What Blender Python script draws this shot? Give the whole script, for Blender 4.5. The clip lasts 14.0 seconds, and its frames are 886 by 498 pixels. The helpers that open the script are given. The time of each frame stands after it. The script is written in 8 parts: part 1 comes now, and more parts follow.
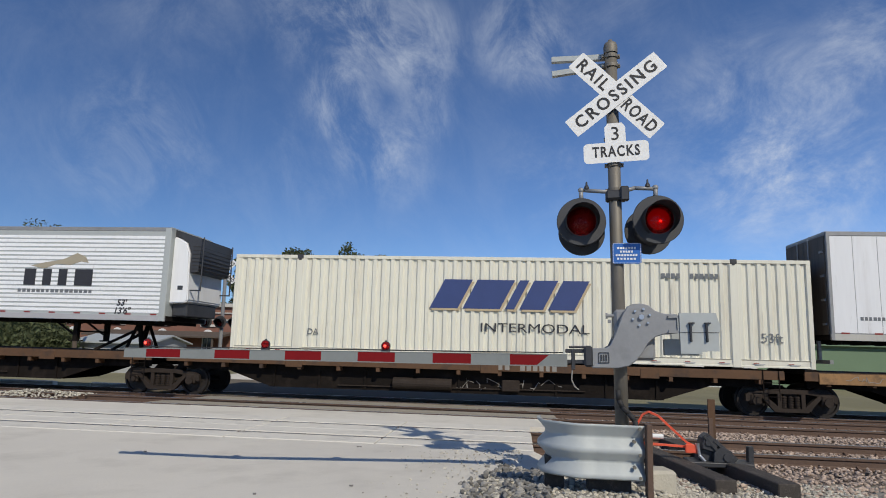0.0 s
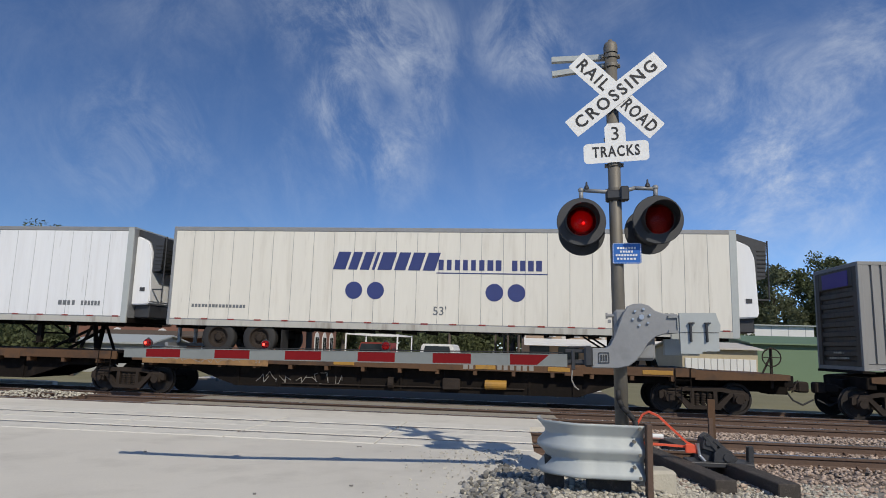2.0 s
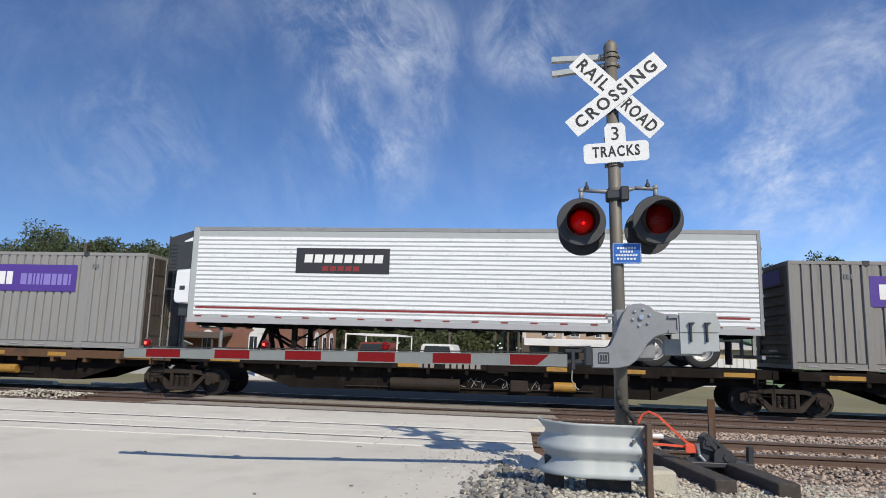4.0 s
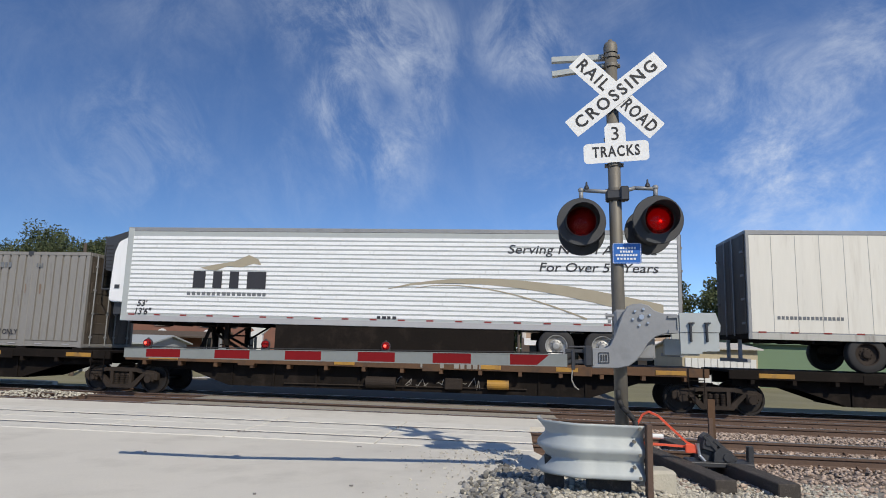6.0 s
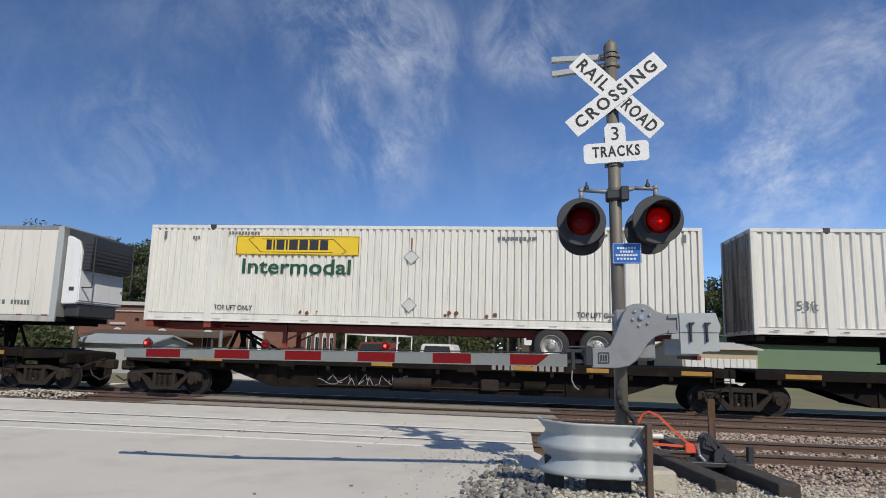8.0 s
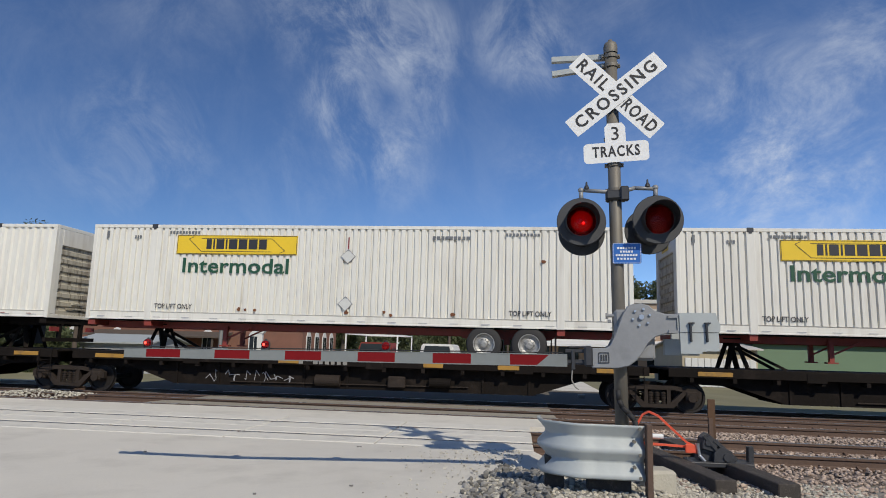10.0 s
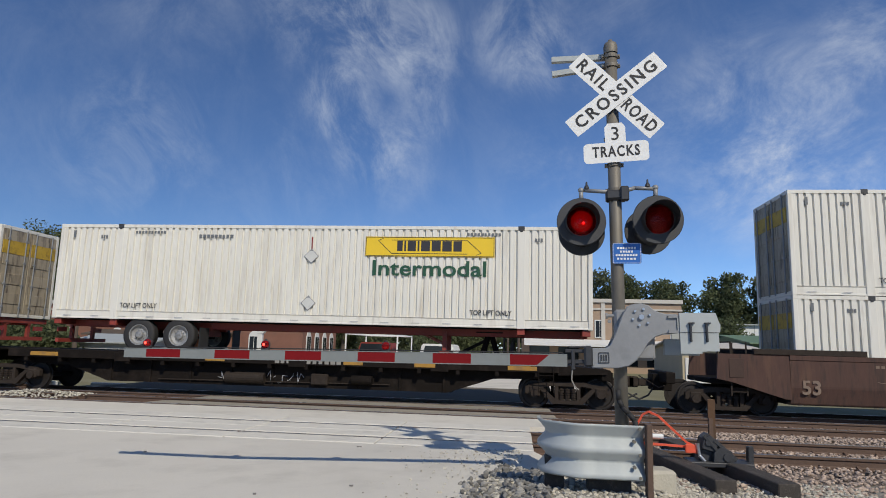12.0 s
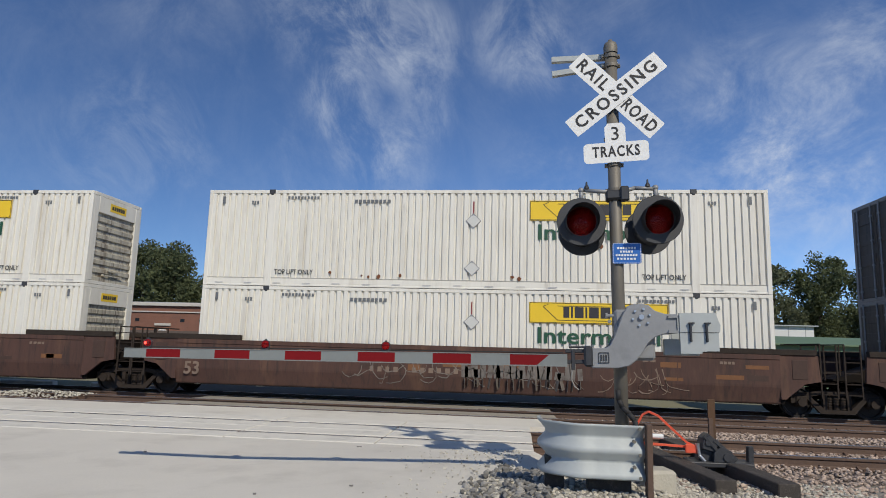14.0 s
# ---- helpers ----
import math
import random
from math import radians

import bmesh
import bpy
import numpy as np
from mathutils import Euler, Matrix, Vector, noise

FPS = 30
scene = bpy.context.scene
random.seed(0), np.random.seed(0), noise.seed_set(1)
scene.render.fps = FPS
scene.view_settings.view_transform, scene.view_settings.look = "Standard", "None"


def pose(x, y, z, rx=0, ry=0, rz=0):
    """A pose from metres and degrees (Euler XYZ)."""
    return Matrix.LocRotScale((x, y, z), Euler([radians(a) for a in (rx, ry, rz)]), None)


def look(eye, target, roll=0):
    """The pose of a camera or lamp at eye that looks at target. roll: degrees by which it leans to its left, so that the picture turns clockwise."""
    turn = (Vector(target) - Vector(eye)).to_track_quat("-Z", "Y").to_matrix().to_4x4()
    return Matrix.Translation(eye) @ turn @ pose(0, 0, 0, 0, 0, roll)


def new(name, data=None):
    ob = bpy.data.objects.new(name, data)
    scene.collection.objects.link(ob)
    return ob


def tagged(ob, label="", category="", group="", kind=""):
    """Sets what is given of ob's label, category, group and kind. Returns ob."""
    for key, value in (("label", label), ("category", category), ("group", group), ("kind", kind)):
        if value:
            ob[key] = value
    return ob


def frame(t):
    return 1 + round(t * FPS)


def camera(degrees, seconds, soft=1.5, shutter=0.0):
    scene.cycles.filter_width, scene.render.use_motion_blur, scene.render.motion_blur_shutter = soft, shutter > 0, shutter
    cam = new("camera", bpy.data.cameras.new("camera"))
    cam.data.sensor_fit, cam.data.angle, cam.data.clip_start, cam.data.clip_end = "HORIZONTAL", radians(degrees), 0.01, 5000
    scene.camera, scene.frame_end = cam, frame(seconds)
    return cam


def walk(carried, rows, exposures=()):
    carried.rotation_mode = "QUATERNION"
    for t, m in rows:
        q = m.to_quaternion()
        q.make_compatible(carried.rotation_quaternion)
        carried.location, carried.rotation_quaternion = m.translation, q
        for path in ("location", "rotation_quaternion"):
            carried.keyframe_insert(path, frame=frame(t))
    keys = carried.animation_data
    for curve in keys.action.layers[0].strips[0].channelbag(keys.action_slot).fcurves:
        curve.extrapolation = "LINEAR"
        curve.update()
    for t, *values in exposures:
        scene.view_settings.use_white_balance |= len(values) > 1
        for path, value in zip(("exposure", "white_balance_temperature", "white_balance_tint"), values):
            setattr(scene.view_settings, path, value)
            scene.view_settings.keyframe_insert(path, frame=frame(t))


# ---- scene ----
# ---------- camera: stands still on the road, 1.5 m above it ----------
EYE = (0.0, 0.0, 1.62)
AIM = (-0.11610, 0.98192, 0.14954)
cam = camera(69.03, 14.0, soft=0.95)
STAND = look(EYE, [e + 10 * a for e, a in zip(EYE, AIM)], 1.593)
walk(cam, [(0.0, STAND), (14.0, STAND)], [(0.0, 0.0), (2.4, 0.0), (3.0, 0.08), (3.2, 0.15), (5.3, 0.36), (5.7, 0.34), (6.1, 0.12), (6.6, 0.0), (7.6, 0.06), (8.2, 0.08), (10.3, 0.0), (14.0, 0.0)])

# ---------- daylight ----------
SUN_FROM = Vector((0.84, -1.42, 1.36)).normalized()
SUN_EL = math.asin(SUN_FROM.z)
SUN_AZ = math.atan2(SUN_FROM.x, SUN_FROM.y)


def build_world():
    w = bpy.data.worlds.new("sky")
    scene.world = w
    w.use_nodes = True
    nt = w.node_tree
    bg = nt.nodes["Background"]
    sky = nt.nodes.new("ShaderNodeTexSky")
    sky.sky_type = "NISHITA"
    sky.sun_disc = False
    sky.sun_elevation = SUN_EL
    sky.sun_rotation = -SUN_AZ
    sky.air_density, sky.dust_density, sky.ozone_density = 1.0, 0.0, 4.0
    sky.altitude = 2600
    # high thin cirrus: warped fibres, thicker in a few drifting veils
    geo = nt.nodes.new("ShaderNodeTexCoord")
    way = geo.outputs["Generated"]

    def calc(op, a, c):
        n = nt.nodes.new("ShaderNodeMath"); n.operation = op
        for i, v in enumerate((a, c)):
            if isinstance(v, (int, float)):
                n.inputs[i].default_value = v
            else:
                nt.links.new(v, n.inputs[i])
        return n.outputs[0]

    def fibres(scale, tilt, along, lo, hi, place, warp):
        mp = nt.nodes.new("ShaderNodeMapping")
        mp.vector_type = "TEXTURE"
        mp.inputs["Rotation"].default_value = (0, radians(tilt), 0)
        mp.inputs["Scale"].default_value = (1.0, 1.0, along)
        mp.inputs["Location"].default_value = (place, 0.3, 0)
        nt.links.new(way, mp.inputs[0])
        n = nt.nodes.new("ShaderNodeTexNoise")
        n.inputs["Scale"].default_value, n.inputs["Detail"].default_value = scale, 10
        n.inputs["Roughness"].default_value, n.inputs["Distortion"].default_value = 0.68, warp
        nt.links.new(mp.outputs[0], n.inputs["Vector"])
        mr = nt.nodes.new("ShaderNodeMapRange")
        mr.interpolation_type = "SMOOTHSTEP"
        mr.inputs["From Min"].default_value, mr.inputs["From Max"].default_value = lo, hi
        nt.links.new(n.outputs["Fac"], mr.inputs["Value"])
        return mr.outputs[0]

    def veil(d, reach, weight):
        """A soft-edged region of sky round the direction d, reaching that many degrees."""
        v = nt.nodes.new("ShaderNodeVectorMath"); v.operation = "DOT_PRODUCT"
        v.inputs[1].default_value = Vector(d).normalized()
        nt.links.new(way, v.inputs[0])
        mr = nt.nodes.new("ShaderNodeMapRange")
        mr.interpolation_type = "SMOOTHSTEP"
        mr.inputs["From Min"].default_value, mr.inputs["From Max"].default_value = math.cos(radians(reach)), 1.0
        mr.inputs["To Max"].default_value = weight
        nt.links.new(v.outputs["Value"], mr.inputs["Value"])
        return mr.outputs[0]

    def summed(veils, floor):
        total = floor
        for v in veils:
            total = calc("ADD", total, veil(*v))
        return total

    steep = calc("MULTIPLY", fibres(12.0, STEEP[0], 2.0, 0.35, 0.80, 1.7, 0.45), summed(VEILS_STEEP, 0.12))
    slant = calc("MULTIPLY", fibres(10.0, STEEP[1], 1.7, 0.36, 0.90, 4.1, 0.35), summed(VEILS_SLANT, 0.05))
    am = nt.nodes.new("ShaderNodeMath"); am.operation = "MULTIPLY"; am.inputs[1].default_value = CLOUD
    nt.links.new(calc("MINIMUM", calc("ADD", steep, slant), 1.6), am.inputs[0])
    tint = nt.nodes.new("ShaderNodeMix"); tint.data_type = "RGBA"; tint.blend_type = "MULTIPLY"
    tint.inputs[0].default_value = 1.0
    tint.inputs[7].default_value = SKY_TINT
    nt.links.new(sky.outputs[0], tint.inputs[6])
    mix = nt.nodes.new("ShaderNodeMix"); mix.data_type = "RGBA"
    nt.links.new(am.outputs[0], mix.inputs[0])
    nt.links.new(tint.outputs[2], mix.inputs[6])
    mix.inputs[7].default_value = CLOUD_COLOUR
    nt.links.new(mix.outputs[2], bg.inputs["Color"])
    bg.inputs["Strength"].default_value = SKY_STRENGTH


SKY_STRENGTH = 0.095
# direction, reach in degrees and weight of each veil of cirrus
VEILS_STEEP = [((-0.272, 0.834, 0.48), 7, 0.55), ((-0.213, 0.865, 0.455), 6, 0.5), ((-0.151, 0.888, 0.435), 5, 0.6), ((-0.265, 0.895, 0.358), 4, 0.9), ((-0.218, 0.93, 0.296), 4, 0.8), ((-0.146, 0.928, 0.344), 3.5, 0.5), ((-0.182, 0.947, 0.263), 4, 0.35), ((-0.0, 0.893, 0.45), 5, 0.6), ((0.04, 0.907, 0.419), 4, 0.4), ((-0.528, 0.805, 0.27), 7, 0.35), ((-0.313, 0.911, 0.27), 6, 0.2)]
VEILS_SLANT = [((0.265, 0.921, 0.287), 9, 0.6), ((0.359, 0.891, 0.278), 8, 0.7), ((0.431, 0.857, 0.284), 8, 0.5), ((0.426, 0.828, 0.364), 6, 0.55), ((0.297, 0.869, 0.395), 5, 0.4), ((0.391, 0.899, 0.2), 9, 0.7), ((0.327, 0.916, 0.232), 7, 0.4), ((0.042, 0.964, 0.262), 6, 0.45), ((-0.465, 0.756, 0.46), 7, 0.35), ((0.129, 0.873, 0.471), 6, 0.25), ((0.445, 0.804, 0.395), 5, 0.5)]
STEEP = (-22, 62)         # lean of the fibres from upright, degrees
SKY_TINT = (0.80, 0.94, 1.12, 1)
CLOUD = 0.52
CLOUD_COLOUR = (7.5, 8.0, 8.6, 1)
build_world()

lamp = bpy.data.lights.new("sun", "SUN")
lamp.energy, lamp.angle, lamp.color = 3.45, radians(0.53), (1.0, 0.925, 0.79)
new("sun", lamp).matrix_world = look(SUN_FROM * 60, (0, 0, 0))


# ---------- materials ----------
def make_mat(name, colour, rough=0.6, metal=0.0, vary=0.15, scale=3.0, grain=40.0, bump=0.1, dirt=None, dirt_amount=0.4, streak=(1, 1, 1), per_piece=0.0, rough_vary=0.1, islands=0.0, runs=None, gloss=0.5):
    """A surface with a large-scale stain layer, a fine grain, a little relief and, if given, a dirt colour."""
    m = bpy.data.materials.new(name)
    m.use_nodes = True
    nt = m.node_tree
    b = nt.nodes["Principled BSDF"]
    b.inputs["Roughness"].default_value, b.inputs["Metallic"].default_value, b.inputs["Specular IOR Level"].default_value = rough, metal, gloss
    tc = nt.nodes.new("ShaderNodeTexCoord")
    mp = nt.nodes.new("ShaderNodeMapping")
    mp.inputs["Scale"].default_value = streak
    nt.links.new(tc.outputs["Object"], mp.inputs[0])
    oi = nt.nodes.new("ShaderNodeObjectInfo")
    off = nt.nodes.new("ShaderNodeVectorMath"); off.operation = "ADD"
    sc = nt.nodes.new("ShaderNodeMath"); sc.operation = "MULTIPLY"; sc.inputs[1].default_value = 37.0
    nt.links.new(oi.outputs["Random"], sc.inputs[0])
    nt.links.new(mp.outputs[0], off.inputs[0]); nt.links.new(sc.outputs[0], off.inputs[1])

    def tex(s, d):
        n = nt.nodes.new("ShaderNodeTexNoise")
        n.inputs["Scale"].default_value, n.inputs["Detail"].default_value = s, d
        n.inputs["Roughness"].default_value = 0.6
        nt.links.new(off.outputs[0], n.inputs["Vector"])
        return n.outputs["Fac"]

    big, fine = tex(scale, 5), tex(grain, 3)

    def mathn(op, a, c):
        n = nt.nodes.new("ShaderNodeMath"); n.operation = op
        for i, v in enumerate((a, c)):
            if isinstance(v, (int, float)):
                n.inputs[i].default_value = v
            else:
                nt.links.new(v, n.inputs[i])
        return n.outputs[0]

    val = mathn("ADD", mathn("MULTIPLY", mathn("SUBTRACT", big, 0.5), 2.2 * vary), mathn("MULTIPLY", mathn("SUBTRACT", fine, 0.5), 1.3 * vary))
    val = mathn("ADD", val, 1.0)
    if per_piece:
        val = mathn("MULTIPLY", val, mathn("ADD", 1.0 - per_piece, mathn("MULTIPLY", oi.outputs["Random"], 2 * per_piece)))
    if islands:
        geo = nt.nodes.new("ShaderNodeNewGeometry")
        val = mathn("MULTIPLY", val, mathn("ADD", 1.0 - islands, mathn("MULTIPLY", geo.outputs["Random Per Island"], 2 * islands)))
    rgb = nt.nodes.new("ShaderNodeVectorMath"); rgb.operation = "SCALE"
    rgb.inputs[0].default_value = colour[:3]
    nt.links.new(val, rgb.inputs["Scale"])
    out = rgb.outputs[0]
    if dirt:
        mr = nt.nodes.new("ShaderNodeMapRange")
        mr.inputs["From Min"].default_value, mr.inputs["From Max"].default_value = 0.52, 0.72
        nt.links.new(tex(scale * 1.7, 8), mr.inputs["Value"])
        mx = nt.nodes.new("ShaderNodeMix"); mx.data_type = "RGBA"
        nt.links.new(mathn("MULTIPLY", mr.outputs[0], dirt_amount), mx.inputs[0])
        nt.links.new(out, mx.inputs[6])
        mx.inputs[7].default_value = (*dirt[:3], 1)
        out = mx.outputs[2]
    if runs:
        # narrow upright runs of rust and grime: colour, amount, threshold
        mpr = nt.nodes.new("ShaderNodeMapping")
        mpr.inputs["Scale"].default_value = (7.0, 7.0, 0.7)
        nt.links.new(tc.outputs["Object"], mpr.inputs[0])
        ofr = nt.nodes.new("ShaderNodeVectorMath"); ofr.operation = "ADD"
        nt.links.new(mpr.outputs[0], ofr.inputs[0]); nt.links.new(sc.outputs[0], ofr.inputs[1])
        nr = nt.nodes.new("ShaderNodeTexNoise")
        nr.inputs["Scale"].default_value, nr.inputs["Detail"].default_value, nr.inputs["Roughness"].default_value = 1.0, 6, 0.7
        nt.links.new(ofr.outputs[0], nr.inputs["Vector"])
        mrr = nt.nodes.new("ShaderNodeMapRange")
        mrr.inputs["From Min"].default_value, mrr.inputs["From Max"].default_value = runs[2], runs[2] + 0.14
        nt.links.new(nr.outputs["Fac"], mrr.inputs["Value"])
        mxr = nt.nodes.new("ShaderNodeMix"); mxr.data_type = "RGBA"
        nt.links.new(mathn("MULTIPLY", mrr.outputs[0], runs[1]), mxr.inputs[0])
        nt.links.new(out, mxr.inputs[6])
        mxr.inputs[7].default_value = (*runs[0], 1)
        out = mxr.outputs[2]
    nt.links.new(out, b.inputs["Base Color"])
    nt.links.new(mathn("ADD", rough - rough_vary / 2, mathn("MULTIPLY", big, rough_vary)), b.inputs["Roughness"])
    if bump:
        bp = nt.nodes.new("ShaderNodeBump")
        bp.inputs["Strength"].default_value, bp.inputs["Distance"].default_value = bump, 0.02
        nt.links.new(mathn("ADD", fine, mathn("MULTIPLY", big, 0.6)), bp.inputs["Height"])
        nt.links.new(bp.outputs[0], b.inputs["Normal"])
    return m


def glow_mat(name, colour, strength):
    m = bpy.data.materials.new(name)
    m.use_nodes = True
    b = m.node_tree.nodes["Principled BSDF"]
    b.inputs["Base Color"].default_value = (*colour, 1)
    b.inputs["Emission Color"].default_value = (*colour, 1)
    b.inputs["Emission Strength"].default_value = strength
    return m


def lens_mat(name, colour):
    m = bpy.data.materials.new(name)
    m.use_nodes = True
    b = m.node_tree.nodes["Principled BSDF"]
    b.inputs["Base Color"].default_value = (*colour, 1)
    b.inputs["Roughness"].default_value = 0.12
    b.inputs["Transmission Weight"].default_value = 0.75
    b.inputs["IOR"].default_value = 1.25
    return m


M = {}
M["asphalt"] = make_mat("worn_pale_asphalt", (0.615, 0.58, 0.505), 0.9, vary=0.12, scale=0.5, grain=55, bump=0.35, dirt=(0.40, 0.37, 0.315), dirt_amount=0.5)
M["asphalt_dark"] = make_mat("patched_asphalt", (0.29, 0.26, 0.205), 0.9, vary=0.14, scale=0.8, grain=60, bump=0.3, dirt=(0.32, 0.31, 0.29), dirt_amount=0.5)
# asphalt with the train's shadow put into its colour
M["asphalt_shaded"] = make_mat("asphalt_with_train_shade", (0.15, 0.13, 0.10), 0.9, vary=0.14, scale=0.8, grain=60, bump=0.3, gloss=0.2)
M["concrete"] = make_mat("crossing_concrete", (0.63, 0.60, 0.53), 0.85, vary=0.08, scale=1.2, grain=70, bump=0.15, dirt=(0.3, 0.29, 0.27), dirt_amount=0.5)
M["soil"] = make_mat("grass_and_dirt", (0.19, 0.175, 0.095), 0.95, vary=0.3, scale=0.25, grain=14, bump=0.5, dirt=(0.24, 0.22, 0.15), dirt_amount=0.6)
M["ballast_bed"] = make_mat("ballast_bed", (0.20, 0.16, 0.13), 0.95, vary=0.35, scale=2.0, grain=38, bump=0.9)
M["ballast"] = make_mat("ballast_stone", (0.38, 0.295, 0.235), 0.9, vary=0.2, scale=4, grain=30, bump=0.3, islands=0.45)
M["grey_stone"] = make_mat("grey_crushed_stone", (0.21, 0.20, 0.18), 0.9, vary=0.2, scale=4, grain=30, bump=0.3, islands=0.5)
M["limestone"] = make_mat("pale_limestone", (0.43, 0.40, 0.33), 0.9, vary=0.15, scale=4, grain=30, bump=0.3, islands=0.35)
M["rail_side"] = make_mat("rusty_rail_steel", (0.125, 0.080, 0.058), 0.75, 0.3, vary=0.3, scale=3, grain=30, bump=0.25)
M["rail_head"] = make_mat("polished_rail_head", (0.42, 0.42, 0.44), 0.28, 0.9, vary=0.1, scale=2, grain=30, bump=0.02)
M["tie"] = make_mat("creosoted_timber", (0.05, 0.042, 0.036), 0.85, vary=0.4, scale=2.5, grain=26, bump=0.5, streak=(4, 1, 4), dirt=(0.15, 0.13, 0.11), dirt_amount=0.5)
M["galv"] = make_mat("galvanised_steel", (0.385, 0.41, 0.405), 0.62, 0.12, vary=0.08, scale=3, grain=18, bump=0.05, dirt=(0.33, 0.34, 0.35), dirt_amount=0.35)
M["galv_dull"] = make_mat("dull_galvanised_steel", (0.26, 0.265, 0.27), 0.6, 0.3, vary=0.14, scale=2.5, grain=22, bump=0.08, dirt=(0.15, 0.15, 0.15), dirt_amount=0.4)
M["pole"] = make_mat("weathered_aluminium_pole", (0.17, 0.155, 0.13), 0.6, 0.3, vary=0.22, scale=2.5, grain=16, bump=0.08, streak=(1, 1, 0.35), dirt=(0.075, 0.065, 0.055), dirt_amount=0.6)
M["sign_white"] = make_mat("white_sign_sheeting", (0.74, 0.74, 0.72), 0.5, vary=0.05, scale=2, grain=24, bump=0.02, dirt=(0.55, 0.53, 0.49), dirt_amount=0.25)
M["black"] = make_mat("black_paint", (0.013, 0.013, 0.014), 0.55, vary=0.2, scale=3, grain=20, bump=0.04)
M["signal_black"] = make_mat("faded_black_enamel", (0.035, 0.036, 0.04), 0.5, vary=0.25, scale=5, grain=20, bump=0.05)
M["blue_sign"] = make_mat("blue_sign_sheeting", (0.02, 0.12, 0.42), 0.45, vary=0.1, scale=5, grain=30, bump=0.02)
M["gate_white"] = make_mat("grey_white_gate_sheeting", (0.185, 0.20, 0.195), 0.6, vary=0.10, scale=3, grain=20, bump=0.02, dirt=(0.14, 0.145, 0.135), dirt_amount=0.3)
M["gate_red"] = make_mat("faded_red_gate_sheeting", (0.165, 0.006, 0.008), 0.6, gloss=0.15, vary=0.10, scale=4, grain=20, bump=0.02)
M["lens_red"] = lens_mat("red_lens", (0.55, 0.015, 0.012))
M["lens_small"] = lens_mat("red_gate_lamp_lens", (0.38, 0.012, 0.014))
M["lens_back"] = make_mat("dark_red_reflector", (0.20, 0.012, 0.010), 0.35, vary=0.2, scale=14, grain=60, bump=0.1)
M["bulb"] = glow_mat("lit_red_lamp", (1.0, 0.045, 0.03), 0.24)
M["backing"] = make_mat("sun_faded_black_backing", (0.040, 0.041, 0.044), 0.55, vary=0.2, scale=5, grain=25, bump=0.04)
M["primer"] = make_mat("rust_brown_primer", (0.17, 0.075, 0.03), 0.8, vary=0.3, scale=3, grain=20, bump=0.05)
M["primer_dark"] = make_mat("dark_brown_primer", (0.055, 0.03, 0.022), 0.8, vary=0.3, scale=3, grain=20, bump=0.05)
M["silver_spray"] = make_mat("worn_silver_spray_paint", (0.14, 0.122, 0.105), 0.6, vary=0.35, scale=3, grain=14, bump=0.05, dirt=(0.07, 0.045, 0.033), dirt_amount=0.9)
M["pale_spray"] = make_mat("pale_grey_spray_paint", (0.17, 0.15, 0.13), 0.7, vary=0.35, scale=4, grain=20, bump=0.0)
M["tan_scrawl"] = make_mat("faded_tan_spray_paint", (0.19, 0.135, 0.10), 0.75, vary=0.3, scale=4, grain=20, bump=0.0)
M["rust"] = make_mat("rust_stain", (0.16, 0.06, 0.025), 0.85, vary=0.4, scale=8, grain=40, bump=0.2)
M["tar"] = make_mat("dark_tar_mark", (0.17, 0.16, 0.15), 0.8, vary=0.3, scale=8, grain=40, bump=0.1)
M["filament"] = glow_mat("bright_lamp_core", (1.0, 0.42, 0.28), 9.0)
M["arm_bulb"] = glow_mat("red_arm_lamp", (1.0, 0.06, 0.04), 2.5)
M["gravel"] = make_mat("pale_gravel", (0.26, 0.24, 0.205), 0.95, vary=0.3, scale=5.0, grain=45, bump=1.0)
M["orange"] = make_mat("orange_plastic", (0.72, 0.10, 0.045), 0.5, vary=0.08, scale=6, grain=30, bump=0.04)
M["rubber"] = make_mat("black_rubber", (0.022, 0.021, 0.021), 0.75, vary=0.2, scale=5, grain=40, bump=0.1)
M["chassis_black"] = make_mat("grimy_black_steel", (0.011, 0.0085, 0.007), 0.8, 0.0, gloss=0.12, vary=0.35, scale=1.2, grain=16, bump=0.2, dirt=(0.035, 0.026, 0.021), dirt_amount=0.6)
M["truck_steel"] = make_mat("rusty_cast_steel", (0.034, 0.026, 0.021), 0.8, 0.1, gloss=0.2, vary=0.35, scale=2.5, grain=20, bump=0.3, dirt=(0.055, 0.042, 0.034), dirt_amount=0.5)
M["wheel_steel"] = make_mat("dark_wheel_steel", (0.024, 0.020, 0.018), 0.6, 0.4, vary=0.3, scale=3, grain=20, bump=0.15)
M["wheel_tread"] = make_mat("bright_wheel_tread", (0.35, 0.34, 0.33), 0.35, 0.9, vary=0.1, scale=3, grain=20, bump=0.02)
M["sill_rust"] = make_mat("ochre_brown_car_paint", (0.095, 0.047, 0.020), 0.75, vary=0.3, scale=1.0, grain=14, bump=0.15, dirt=(0.03, 0.022, 0.018), dirt_amount=0.95)
M["ochre_board"] = make_mat("worn_ochre_board_paint", (0.27, 0.15, 0.06), 0.75, vary=0.3, scale=2, grain=14, bump=0.1, dirt=(0.07, 0.045, 0.03), dirt_amount=0.8)
M["car_yellow"] = make_mat("faded_yellow_car_paint", (0.36, 0.19, 0.03), 0.65, vary=0.2, scale=2, grain=14, bump=0.1, dirt=(0.12, 0.08, 0.05), dirt_amount=0.7)
